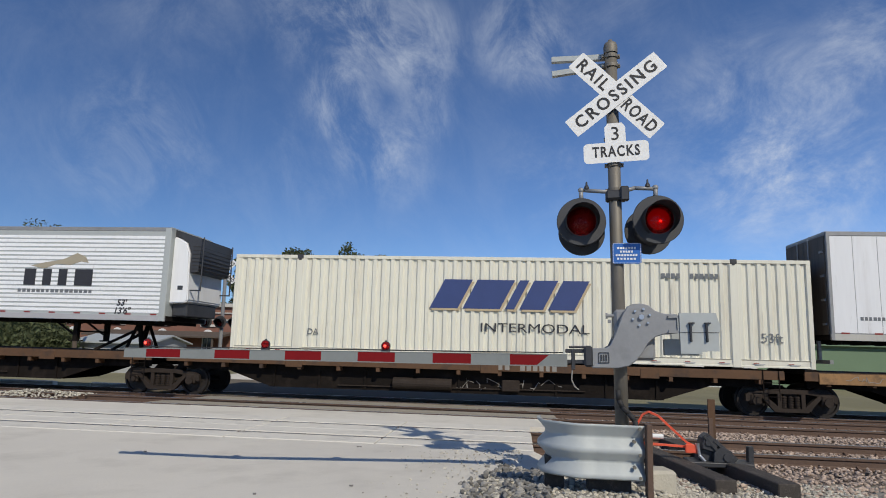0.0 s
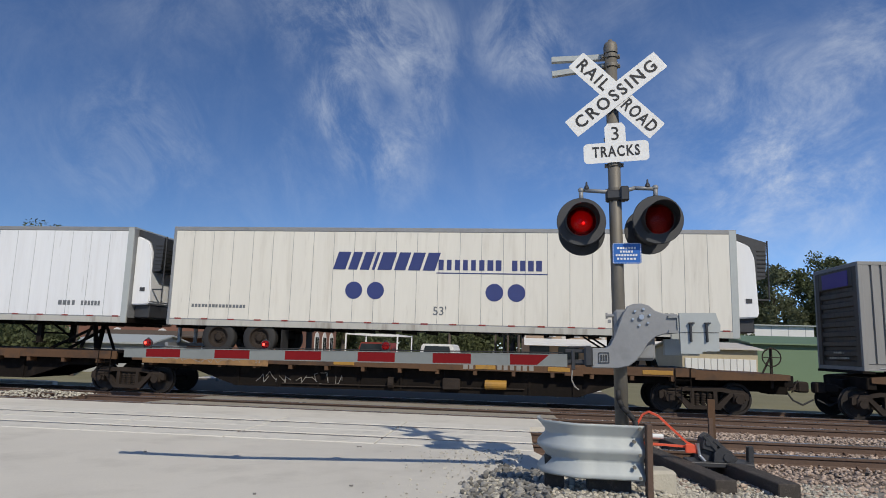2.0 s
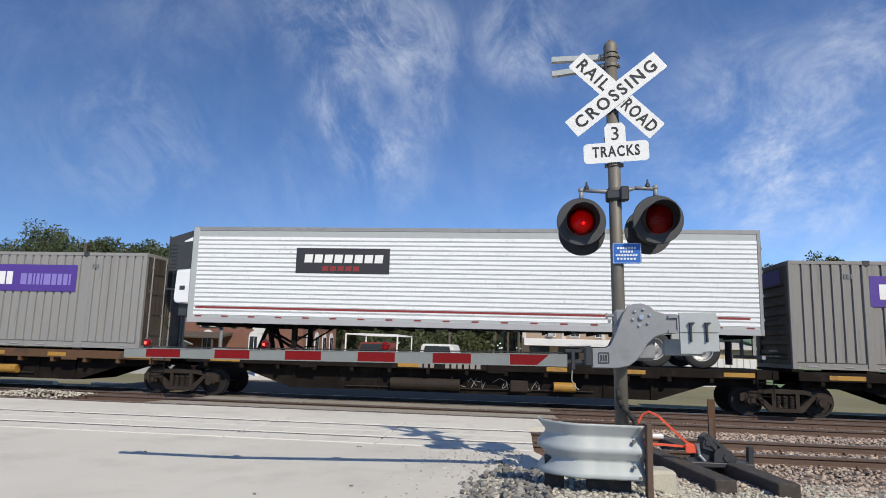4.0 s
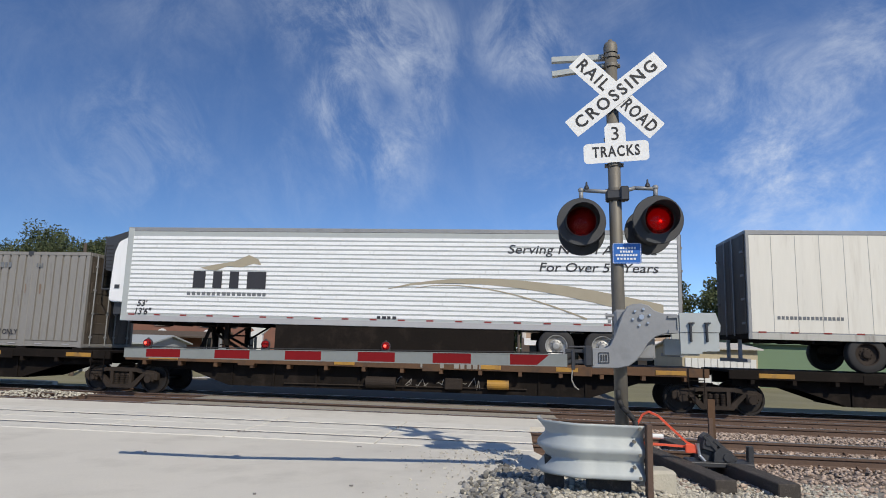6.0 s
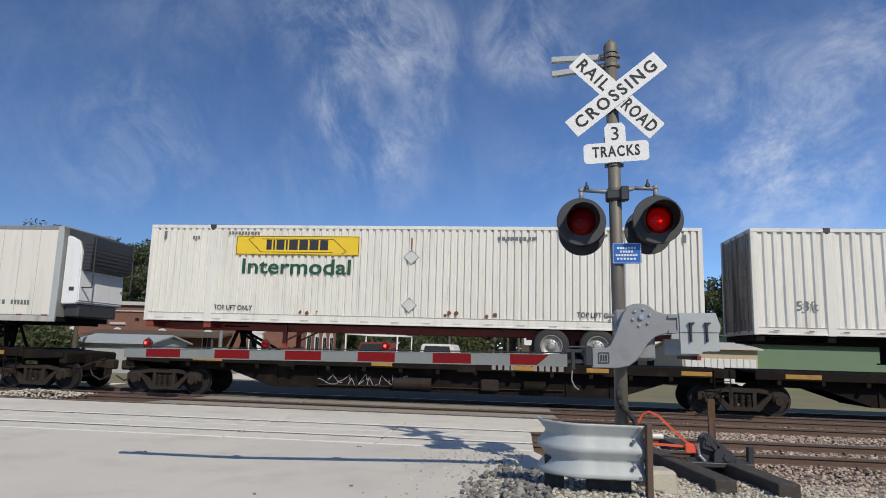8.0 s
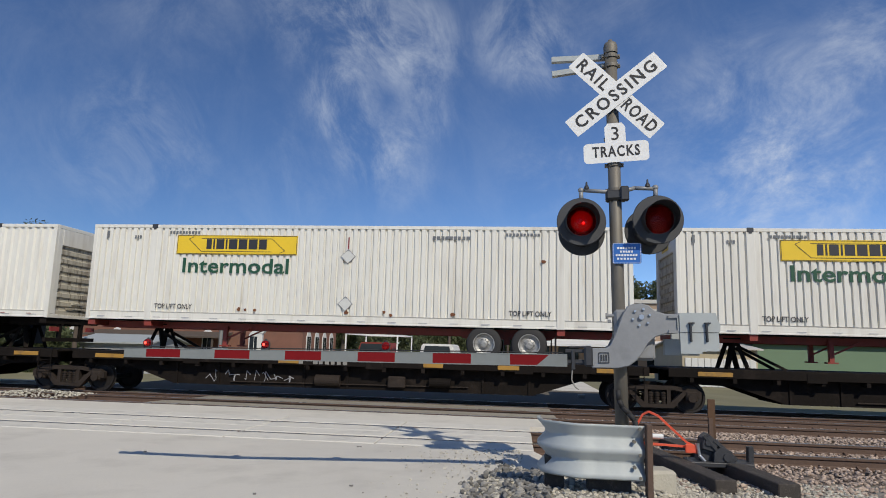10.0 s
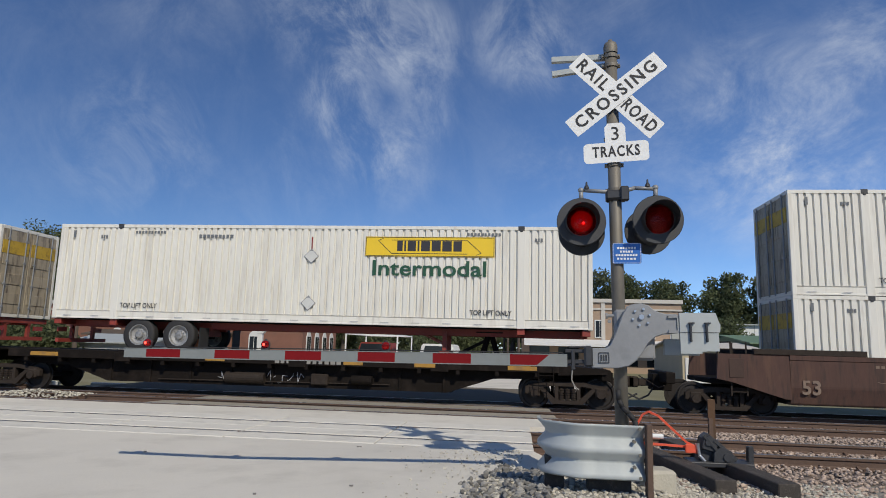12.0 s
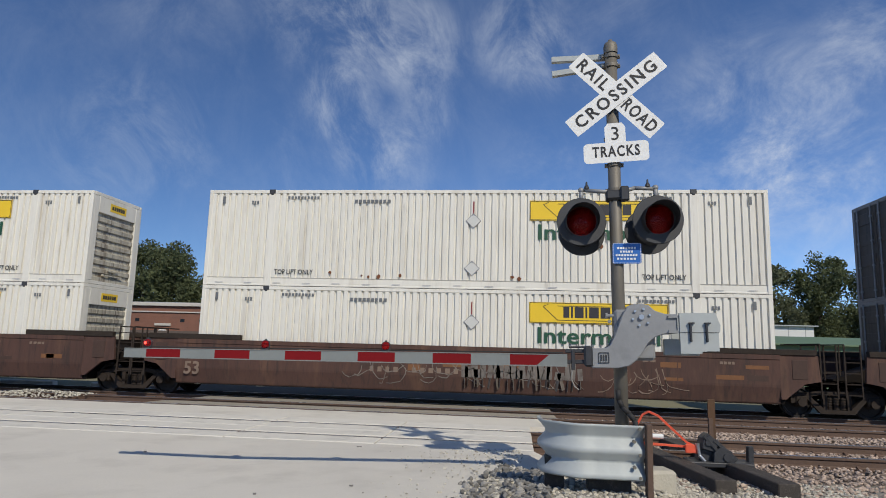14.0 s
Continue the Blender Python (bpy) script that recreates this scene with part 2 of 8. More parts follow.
M["well_brown"] = make_mat("oxide_brown_car_paint", (0.070, 0.034, 0.025), 0.8, vary=0.35, scale=0.7, grain=12, bump=0.12, dirt=(0.135, 0.070, 0.042), dirt_amount=0.75, streak=(1.5, 1, 0.35), runs=((0.03, 0.02, 0.016), 0.7, 0.52))
M["chassis_red"] = make_mat("red_oxide_chassis", (0.24, 0.035, 0.022), 0.6, vary=0.2, scale=2, grain=20, bump=0.1, dirt=(0.09, 0.04, 0.03), dirt_amount=0.5)
M["rim"] = make_mat("dusty_aluminium_rim", (0.34, 0.335, 0.32), 0.5, 0.5, vary=0.2, scale=6, grain=30, bump=0.03, dirt=(0.10, 0.085, 0.07), dirt_amount=0.7)
M["alu"] = make_mat("bright_aluminium", (0.55, 0.56, 0.58), 0.35, 0.85, vary=0.1, scale=2, grain=20, bump=0.03)
M["mark_white"] = make_mat("worn_white_stencil", (0.24, 0.225, 0.20), 0.7, vary=0.25, scale=6, grain=40, bump=0.02)
M["mark_grey"] = make_mat("grey_stencil", (0.13, 0.14, 0.15), 0.6, vary=0.2, scale=6, grain=40, bump=0.0)
M["mark_black"] = make_mat("black_stencil", (0.025, 0.025, 0.03), 0.6, vary=0.2, scale=6, grain=40, bump=0.0)
M["reflex_red"] = make_mat("red_reflective_tape", (0.22, 0.028, 0.024), 0.4, vary=0.1, scale=6, grain=40, bump=0.0)
M["navy"] = make_mat("navy_vinyl", (0.028, 0.040, 0.15), 0.5, vary=0.1, scale=2, grain=30, bump=0.0)
M["dot_blue"] = make_mat("royal_blue_vinyl", (0.030, 0.043, 0.16), 0.5, vary=0.1, scale=2, grain=30, bump=0.0)
M["cream_blue"] = make_mat("faded_blue_vinyl", (0.030, 0.052, 0.165), 0.55, vary=0.15, scale=2, grain=30, bump=0.0)
M["cream_gold"] = make_mat("faded_tan_vinyl", (0.44, 0.35, 0.22), 0.55, vary=0.15, scale=2, grain=30, bump=0.0)
M["purple"] = make_mat("purple_vinyl", (0.075, 0.035, 0.25), 0.5, vary=0.1, scale=2, grain=30, bump=0.0)
M["lilac"] = make_mat("lilac_vinyl", (0.22, 0.18, 0.48), 0.5, vary=0.1, scale=2, grain=30, bump=0.0)
M["yellow"] = make_mat("yellow_vinyl", (0.74, 0.50, 0.02), 0.5, vary=0.08, scale=2, grain=30, bump=0.0)
M["green"] = make_mat("dark_green_vinyl", (0.013, 0.070, 0.035), 0.5, vary=0.1, scale=2, grain=30, bump=0.0)
M["tan_swoosh"] = make_mat("khaki_vinyl", (0.33, 0.29, 0.21), 0.5, vary=0.1, scale=2, grain=30, bump=0.0)
M["decal_grey"] = make_mat("silver_grey_decal", (0.36, 0.36, 0.37), 0.5, vary=0.1, scale=2, grain=30, bump=0.0)


def paint(name, colour, dirt=(0.30, 0.24, 0.17), amount=0.25, runs=0.35, start=0.60):
    return make_mat(name, colour, 0.55, vary=0.07, scale=1.3, grain=9, bump=0.05, dirt=dirt, dirt_amount=amount, streak=(1.6, 1, 0.16), rough_vary=0.2,
                    runs=(tuple(0.55 * v for v in dirt), runs, start) if runs else None)


M["cream_paint"] = paint("cream_container_paint", (0.66, 0.645, 0.545))
M["white_box"] = paint("white_container_paint", (0.68, 0.66, 0.595), amount=0.3)
M["white_box_old"] = paint("yellowed_white_container_paint", (0.68, 0.665, 0.605), amount=0.3, runs=0.4, start=0.62)
M["grey_paint"] = paint("pale_grey_container_paint", (0.25, 0.245, 0.235), (0.17, 0.16, 0.145), 0.35, 0.45, 0.60)
M["grey_old"] = paint("grimy_grey_container_paint", (0.215, 0.205, 0.19), (0.14, 0.125, 0.11), 0.5, 0.5, 0.57)
M["trailer_white"] = paint("white_trailer_skin", (0.70, 0.71, 0.72), amount=0.12)
M["trailer_cream"] = paint("cream_trailer_skin", (0.66, 0.635, 0.565), amount=0.25, runs=0.25)
M["ribbed_white"] = paint("bright_white_trailer_skin", (0.78, 0.79, 0.80), amount=0.08)
M["door_dirty"] = paint("dirty_door_paint", (0.34, 0.29, 0.21), (0.07, 0.045, 0.03), 0.85, 0.8, 0.50)
M["nose_grime"] = paint("rust_streaked_end_paint", (0.47, 0.44, 0.36), (0.11, 0.065, 0.035), 0.8, 0.75, 0.50)
M["rail_grime"] = paint("grimy_aluminium_rail", (0.42, 0.41, 0.37), (0.16, 0.13, 0.10), 0.8)
M["placard"] = make_mat("dusty_white_placard", (0.55, 0.55, 0.52), 0.5, vary=0.1, scale=4, grain=30, bump=0.0)
# grimy brown, darkened further for the shade on ends turned from the sun
M["dark_end"] = paint("brown_end_paint_with_shade", (0.075, 0.06, 0.045), (0.035, 0.026, 0.018), 0.7, 0.6, 0.5)
M["reefer_white"] = paint("white_plastic_cowl", (0.72, 0.73, 0.74), amount=0.1, runs=0)
M["brick"] = make_mat("old_red_brick", (0.20, 0.095, 0.065), 0.9, vary=0.2, scale=1.2, grain=20, bump=0.3, dirt=(0.14, 0.08, 0.06), dirt_amount=0.5)
M["buff_brick"] = make_mat("buff_brick", (0.33, 0.24, 0.17), 0.9, vary=0.15, scale=1.0, grain=20, bump=0.25)
M["stone_trim"] = make_mat("pale_stone_trim", (0.50, 0.47, 0.42), 0.85, vary=0.1, scale=2, grain=20, bump=0.1)
M["tan_wall"] = make_mat("tan_stucco", (0.42, 0.36, 0.25), 0.85, vary=0.1, scale=1, grain=20, bump=0.1)
M["dull_yellow"] = make_mat("weathered_yellow_band", (0.46, 0.30, 0.03), 0.6, vary=0.2, scale=3, grain=20, bump=0.0, dirt=(0.10, 0.07, 0.03), dirt_amount=0.8)
M["white_wall"] = make_mat("white_painted_siding", (0.62, 0.62, 0.60), 0.7, vary=0.08, scale=1, grain=20, bump=0.05)
M["grey_wall"] = make_mat("grey_metal_siding", (0.36, 0.37, 0.37), 0.6, vary=0.1, scale=1, grain=20, bump=0.05)
M["green_wall"] = make_mat("pale_green_metal_roof", (0.13, 0.20, 0.12), 0.6, vary=0.1, scale=0.6, grain=20, bump=0.05)
M["window_dark"] = make_mat("dark_window_glass", (0.02, 0.025, 0.03), 0.1, vary=0.1, scale=2, grain=5, bump=0.0)
M["bark"] = make_mat("grey_brown_bark", (0.09, 0.07, 0.055), 0.9, vary=0.3, scale=3, grain=20, bump=0.6, streak=(1, 1, 0.3))


def leaf_mat(name, colour):
    """Foliage: matt leaves that let a part of the light through, each clump of its own green."""
    m = make_mat(name, colour, 0.7, vary=0.3, scale=0.5, grain=5, bump=0.0, islands=0.45)
    nt = m.node_tree
    b = nt.nodes["Principled BSDF"]
    b.inputs["Specular IOR Level"].default_value = 0.25
    tr = nt.nodes.new("ShaderNodeBsdfTranslucent")
    nt.links.new(b.inputs["Base Color"].links[0].from_socket, tr.inputs["Color"])
    mx = nt.nodes.new("ShaderNodeMixShader")
    mx.inputs[0].default_value = 0.45
    nt.links.new(b.outputs[0], mx.inputs[1]); nt.links.new(tr.outputs[0], mx.inputs[2])
    nt.links.new(mx.outputs[0], nt.nodes["Material Output"].inputs["Surface"])
    return m


M["leaf"] = leaf_mat("dark_summer_foliage", (0.115, 0.135, 0.066))
M["leaf_pale"] = leaf_mat("pale_summer_foliage", (0.135, 0.150, 0.085))


# ---------- building tools ----------
def box(bm, x0, x1, y0, y1, z0, z1, bevel=0.0):
    m = Matrix.Translation(((x0 + x1) / 2, (y0 + y1) / 2, (z0 + z1) / 2)) @ Matrix.Diagonal((abs(x1 - x0), abs(y1 - y0), abs(z1 - z0), 1))
    r = bmesh.ops.create_cube(bm, size=1.0, matrix=m)
    if bevel:
        es = list({e for v in r["verts"] for e in v.link_edges})
        bmesh.ops.bevel(bm, geom=es, offset=bevel, segments=1, affect="EDGES", clamp_overlap=True)


def bar(bm, a, b, w, h=None, up=(0, 0, 1)):
    """A square bar from a to b."""
    a, b = Vector(a), Vector(b)
    d = b - a
    x = d.normalized()
    u = Vector(up)
    y = u.cross(x)
    if y.length < 1e-4:
        y = Vector((1, 0, 0)).cross(x)
    y.normalize()
    z = x.cross(y)
    m = Matrix((x * d.length, y * w, z * (h or w))).transposed().to_4x4()
    m.translation = (a + b) / 2
    bmesh.ops.create_cube(bm, size=1.0, matrix=m)


def tube(bm, a, b, r, r2=None, n=12, caps=True):
    a, b = Vector(a), Vector(b)
    d = b - a
    m = Matrix.Translation((a + b) / 2) @ d.to_track_quat("Z", "Y").to_matrix().to_4x4()
    bmesh.ops.create_cone(bm, cap_ends=caps, segments=n, radius1=r, radius2=r if r2 is None else r2, depth=d.length, matrix=m)


def ball(bm, c, r, n=8, squash=(1, 1, 1)):
    m = Matrix.Translation(c) @ Matrix.Diagonal((*squash, 1))
    bmesh.ops.create_uvsphere(bm, u_segments=n, v_segments=max(4, n // 2), radius=r, matrix=m)


def prism(bm, pts, axis, lo, hi):
    """A flat outline pushed along an axis: pts are (u, v): (x, z) for axis y, (y, z) for axis x, (x, y) for axis z."""
    def at(u, v, w):
        return {"y": (u, w, v), "x": (w, u, v), "z": (u, v, w)}[axis]
    a = [bm.verts.new(at(u, v, lo)) for u, v in pts]
    b = [bm.verts.new(at(u, v, hi)) for u, v in pts]
    n = len(pts)
    bm.faces.new(a)
    bm.faces.new(b[::-1])
    for i in range(n):
        bm.faces.new((a[i], b[i], b[(i + 1) % n], a[(i + 1) % n]))
    bmesh.ops.recalc_face_normals(bm, faces=bm.faces[:])


def lathe(bm, prof, axis_m, n=24):
    """Turn a profile of (radius, height) round the z axis of axis_m."""
    rings = []
    for r, h in prof:
        if r < 1e-5:
            rings.append([bm.verts.new(axis_m @ Vector((0, 0, h)))])
        else:
            rings.append([bm.verts.new(axis_m @ Vector((r * math.cos(2 * math.pi * i / n), r * math.sin(2 * math.pi * i / n), h))) for i in range(n)])
    for p, q in zip(rings, rings[1:]):
        for i in range(n):
            j = (i + 1) % n
            f = [p[i % len(p)], p[j % len(p)], q[j % len(q)], q[i % len(q)]]
            f = list(dict.fromkeys(f))
            if len(f) > 2:
                bm.faces.new(f)
    bmesh.ops.recalc_face_normals(bm, faces=bm.faces[:])


def mesh_of(name, bm, material, smooth=False):
    me = bpy.data.meshes.new(name)
    bm.to_mesh(me)
    bm.free()
    me.materials.append(material)
    if smooth:
        for p in me.polygons:
            p.use_smooth = True
    return me


def part(name, bm, material, parent, label="", smooth=False, at=None, kind=""):
    ob = new(name, mesh_of(name, bm, material, smooth))
    ob.parent = parent
    if at is not None:
        ob.matrix_basis = at
    return tagged(ob, label, kind=kind)


def again(ob, m, parent=None):
    """The same part once more, on the same mesh."""
    o = ob.copy()
    scene.collection.objects.link(o)
    o.parent = parent or ob.parent
    o.matrix_basis = m
    return o


def thing(name, label, category, group="", at=None, kind=""):
    ob = new(name)
    ob.empty_display_size = 0.3
    if at is not None:
        ob.matrix_basis = at
    return tagged(ob, label, category, group, kind)


def solid(name, bm, material, label, category, kind="", group="", at=None, smooth=False):
    ob = new(name, mesh_of(name, bm, material, smooth))
    if at is not None:
        ob.matrix_basis = at
    return tagged(ob, label, category, group, kind)


LETTERS = {}


def words(name, body, size, material, parent, m, shear=0.0, weight=0.0, width=None, spacing=1.0, label=""):
    """Lettering as thin raised mesh, reading along x, standing along z, facing -y at the pose m. width: stretched to that length."""
    key = (body, size, shear, weight, material.name, width, spacing)
    if key not in LETTERS:
        cu = bpy.data.curves.new(name, "FONT")
        cu.body, cu.size, cu.shear, cu.offset, cu.extrude, cu.space_character = body, size, shear, weight, 0.0015, spacing
        cu.resolution_u = 3
        cu.align_x, cu.align_y = "CENTER", "CENTER"
        ob = bpy.data.objects.new("lettering_source", cu)
        me = bpy.data.meshes.new_from_object(ob)
        bpy.data.objects.remove(ob)
        if width:
            xs = [v.co.x for v in me.vertices]
            k = width / (max(xs) - min(xs))
            me.transform(Matrix.Diagonal((k, 1, 1, 1)))
        me.transform(Matrix.Rotation(radians(90), 4, "X"))
        me.materials.clear()
        me.materials.append(material)
        LETTERS[key] = me
    ob = new(name, LETTERS[key])
    ob.parent = parent
    ob.matrix_basis = m
    return tagged(ob, label)


def bars(bm, x0, x1, z0, z1, y, n, rnd, gap=0.25, slant=0.0):
    """Unreadable writing: a row of n plain bars, 3 mm proud."""
    w = (x1 - x0) / n
    for i in range(n):
        a = x0 + i * w
        b = a + w * (1 - gap) * rnd.uniform(0.8, 1.05)
        s = slant * (z1 - z0)
        prism(bm, [(a, z0), (b, z0), (b + s, z1), (a + s, z1)], "y", y - 0.003, y + 0.004)


# ---------- the setting: ground, road, tracks ----------
RAIL_Y = 18.75            # near rail of the train's track; its rail top is z = 0
MID = 0.12                # the two nearer tracks and the road lie a little higher


def stones(name, n, region, size, material, label, seed, zf, keep=None):
    rnd = np.random.default_rng(seed)
    ico = bmesh.new()
    bmesh.ops.create_icosphere(ico, subdivisions=1, radius=1.0)
    base = np.array([v.co[:] for v in ico.verts])
    idx = {v: i for i, v in enumerate(ico.verts)}
    tris = np.array([[idx[v] for v in f.verts] for f in ico.faces])
    ico.free()
    # drop the roundness: chop each stone to its own rough shape
    x0, x1, y0, y1 = region
    xs, ys = rnd.uniform(x0, x1, n), rnd.uniform(y0, y1, n)
    if keep is not None:
        ok = np.array([keep(x, y, rnd.random()) for x, y in zip(xs, ys)])
        xs, ys = xs[ok], ys[ok]
    n = len(xs)
    nv = len(base)
    sc = rnd.uniform(0.6, 1.15, (n, 1, 1)) * size * rnd.uniform(0.7, 1.2, (n, 1, 3)) * np.array([1, 1, 0.7])
    v = base[None] * (1 + rnd.uniform(-0.32, 0.28, (n, nv, 1))) * sc
    a = rnd.uniform(0, 6.283, n)
    c, s = np.cos(a)[:, None], np.sin(a)[:, None]
    vx, vy = v[..., 0] * c - v[..., 1] * s, v[..., 0] * s + v[..., 1] * c
    zs = np.array([zf(x, y) for x, y in zip(xs, ys)]) + rnd.uniform(-0.2, 0.5, n) * size
    pts = np.stack([vx + xs[:, None], vy + ys[:, None], v[..., 2] + zs[:, None]], -1).reshape(-1, 3)
    faces = (tris[None] + (np.arange(n) * nv)[:, None, None]).reshape(-1, 3)
    me = bpy.data.meshes.new(name)
    me.from_pydata(pts.tolist(), [], faces.tolist())
    me.materials.append(material)
    return tagged(new(name, me), label, "ballast", kind="stuff")


def grid_sheet(bm, xs, ys, zf):
    rows = [[bm.verts.new((x, y, zf(x, y))) for x in xs] for y in ys]
    for r, q in zip(rows, rows[1:]):
        for i in range(len(r) - 1):
            bm.faces.new((r[i], r[i + 1], q[i + 1], q[i]))


def build_ground():
    # one sheet to the horizon, a little below road level
    bm = bmesh.new()
    xs = [-2500, -600, -150, -60] + [x for x in range(-40, 61, 5)] + [90, 200, 700, 2500]
    ys = [-2500, -400, -60, -20, 0, 5, 10, 15, 20, 23, 26, 30, 36, 45, 60, 90, 150, 400, 1200, 3500]
    grid_sheet(bm, xs, ys, lambda x, y: -0.32 + (0.10 * noise.noise((x * 0.13, y * 0.13, 0)) if abs(x) < 50 and 22 < y < 90 else 0))
    solid("ground", bm, M["soil"], "dry summer grass and dirt reaching the horizon", "ground", "structure")
    # ballast under the three tracks
    bm = bmesh.new()
    prof = [(9.0, -0.30), (9.6, -0.08), (13.4, -0.07), (14.0, -0.08), (17.4, -0.10), (18.0, -0.21), (21.2, -0.21), (22.3, -0.34)]
    def bz(x, y):
        for (a, za), (b, zb) in zip(prof, prof[1:]):
            if a <= y <= b:
                return za + (zb - za) * (y - a) / (b - a)
        return -0.3
    ys = sorted({p[0] for p in prof} | {10.5, 11.5, 12.5, 15, 16})
    grid_sheet(bm, [-200, -60, -20, -13, -8, 0, 4, 10, 20, 60, 200], ys, bz)
    solid("ballast_bed", bm, M["ballast_bed"], "stone ballast under three railway tracks", "ballast", "structure")
    # near verge beside the signal
    bm = bmesh.new()
    grid_sheet(bm, [-0.7, -0.45, -0.2, 0.0, 0.2, 0.35, 0.8, 1.35, 1.6, 1.9, 2.15, 3, 5, 8, 15, 60], [-30, 0, 4, 5, 6, 6.5, 7, 7.5, 8, 8.5, 9, 9.3, 9.65], verge_z)
    solid("verge", bm, M["gravel"], "gravel verge beside the road", "ground", "structure")


def verge_z(x, y):
    """The verge falls from the signal's foot to the near track."""
    if y > 9.3:
        return -0.075
    z = 0.33 if y < 7.0 else 0.33 - 0.39 * (y - 7.0) / 2.3
    low = road_z(y, x) - 0.03 if y < 9.0 else -0.06
    u = min(1.0, max(0.0, (x + 0.45) / 0.8))
    z = low + (z - low) * u
    v = min(1.0, max(0.0, (x - 1.35) / 0.8))
    return z + (min(z, 0.0) - z) * v


def road_z(y, x=-20.0):
    if y < 10.1:
        return MID + 0.12 * min(1.0, max(0.0, (x + 3.6) / 3.0)) * min(1.0, max(0.0, (10.0 - y) / 1.5))
    if y < 14.2:
        return MID
    if y < 18.2:
        return MID - 0.13 * (y - 14.2) / 4.0
    return -0.012


def build_road():
    # near carriageway up to the first track, worn edge on the verge side
    rnd = random.Random(5)
    bm = bmesh.new()
    ys = [-30 + 0.5 * i for i in range(81)]
    top, bot = [], []
    xs = [-40, -14, -9, -6, -4.5, -3.6, -2.8, -2.0, -1.2, -0.8]
    rows = []
    for y in ys:
        y = min(y, 10.02)
        edge = -0.50 + min(0.75, max(0.0, 0.2 * (y - 6.0))) + 0.12 * noise.noise((y * 0.9, 3.1, 0)) + 0.12 * noise.noise((y * 3.1, 5.1, 0))
        rows.append([bm.verts.new((x, y, road_z(y, x) + 0.012 * noise.noise((x * 0.4, y * 0.4, 1)))) for x in xs] + [bm.verts.new((edge, y, road_z(y, edge) - 0.005)), bm.verts.new((edge + 0.22, y, road_z(y, edge) - 0.10)), bm.verts.new((edge + 0.3, y, road_z(y, edge) - 0.55))])
    for r, q in zip(rows, rows[1:]):
        if abs(q[0].co.y - r[0].co.y) < 1e-6:
            continue
        for i in range(len(r) - 1):
            bm.faces.new((r[i], r[i + 1], q[i + 1], q[i]))
    solid("road", bm, M["asphalt"], "sun-bleached asphalt road leading to the level crossing", "road", "structure")
    # asphalt between the tracks and beyond
    def strip(name, y0, y1, x0, x1, mat, label, dz=0.0):
        b = bmesh.new()
        n = max(2, int((y1 - y0) / 0.6))
        ys2 = [y0 + (y1 - y0) * i / n for i in range(n + 1)]
        xs2 = [x0 + (x1 - x0) * i / 16 for i in range(17)]
        grid_sheet(b, xs2, ys2, lambda x, y: road_z(y) + dz + 0.006 * noise.noise((x * 0.7, y * 0.7, 2)))
        r = bmesh.ops.extrude_face_region(b, geom=b.faces[:])
        bmesh.ops.translate(b, verts=[v for v in r["geom"] if isinstance(v, bmesh.types.BMVert)], vec=(0, 0, -0.3))
        bmesh.ops.recalc_face_normals(b, faces=b.faces[:])
        return solid(name, b, mat, label, "road", "structure")
    strip("road_between_tracks", 13.05, 14.64, -40, 0.75, M["asphalt"], "worn pale asphalt between two crossing tracks")
    strip("road_gauge_strip", 14.83, 16.12, -9, 0.9, M["asphalt_dark"], "patched asphalt between the rails of the middle track")
    strip("road_middle", 16.33, 18.63, -9, 0.9, M["asphalt_dark"], "patched dark asphalt before the far track")
    # these two strips are coloured dark for the shade under and behind the train
    strip("road_far_gauge", 18.84, 20.1, -12, 0.9, M["asphalt_shaded"], "asphalt in the far track, darkened for shade under the train")
    strip("road_patch", 20.32, 27.0, -14, 3.4, M["asphalt_shaded"], "asphalt just beyond the far track, darkened for the train's shadow")
    strip("road_beyond", 27.0, 95, -14, 3.4, M["asphalt"], "pale road going on beyond the tracks")
    # concrete crossing panels in and beside the near track
    for y0, y1, nm in ((10.06, 10.66, "crossing_panels_near"), (10.86, 11.48, "crossing_panels_inner"), (11.50, 12.14, "crossing_panels_middle"), (12.36, 13.02, "crossing_panels_far")):
        host = tagged(new(nm), "pale concrete crossing panels beside the near rails", "crossing panel", kind="structure")
        b = bmesh.new()
        box(b, 0, 2.42, y0, y1, MID - 0.3, MID + 0.004, 0.012)
        first = part("panel", b, M["concrete"], host)
        first.matrix_basis = pose(-2.16, 0, 0)
        for i in range(1, 12):
            again(first, pose(-2.16 - 2.44 * i, 0, 0))


def rail_bm(x0, x1):
    prof = [(-0.076, 0), (0.076, 0), (0.076, 0.012), (0.02, 0.03), (0.011, 0.045), (0.011, 0.125), (0.036, 0.138), (0.036, 0.172), (-0.036, 0.172), (-0.036, 0.138), (-0.011, 0.125), (-0.011, 0.045), (-0.02, 0.03), (-0.076, 0.012)]
    bm = bmesh.new()
    prism(bm, prof, "x", x0, x1)
    return bm


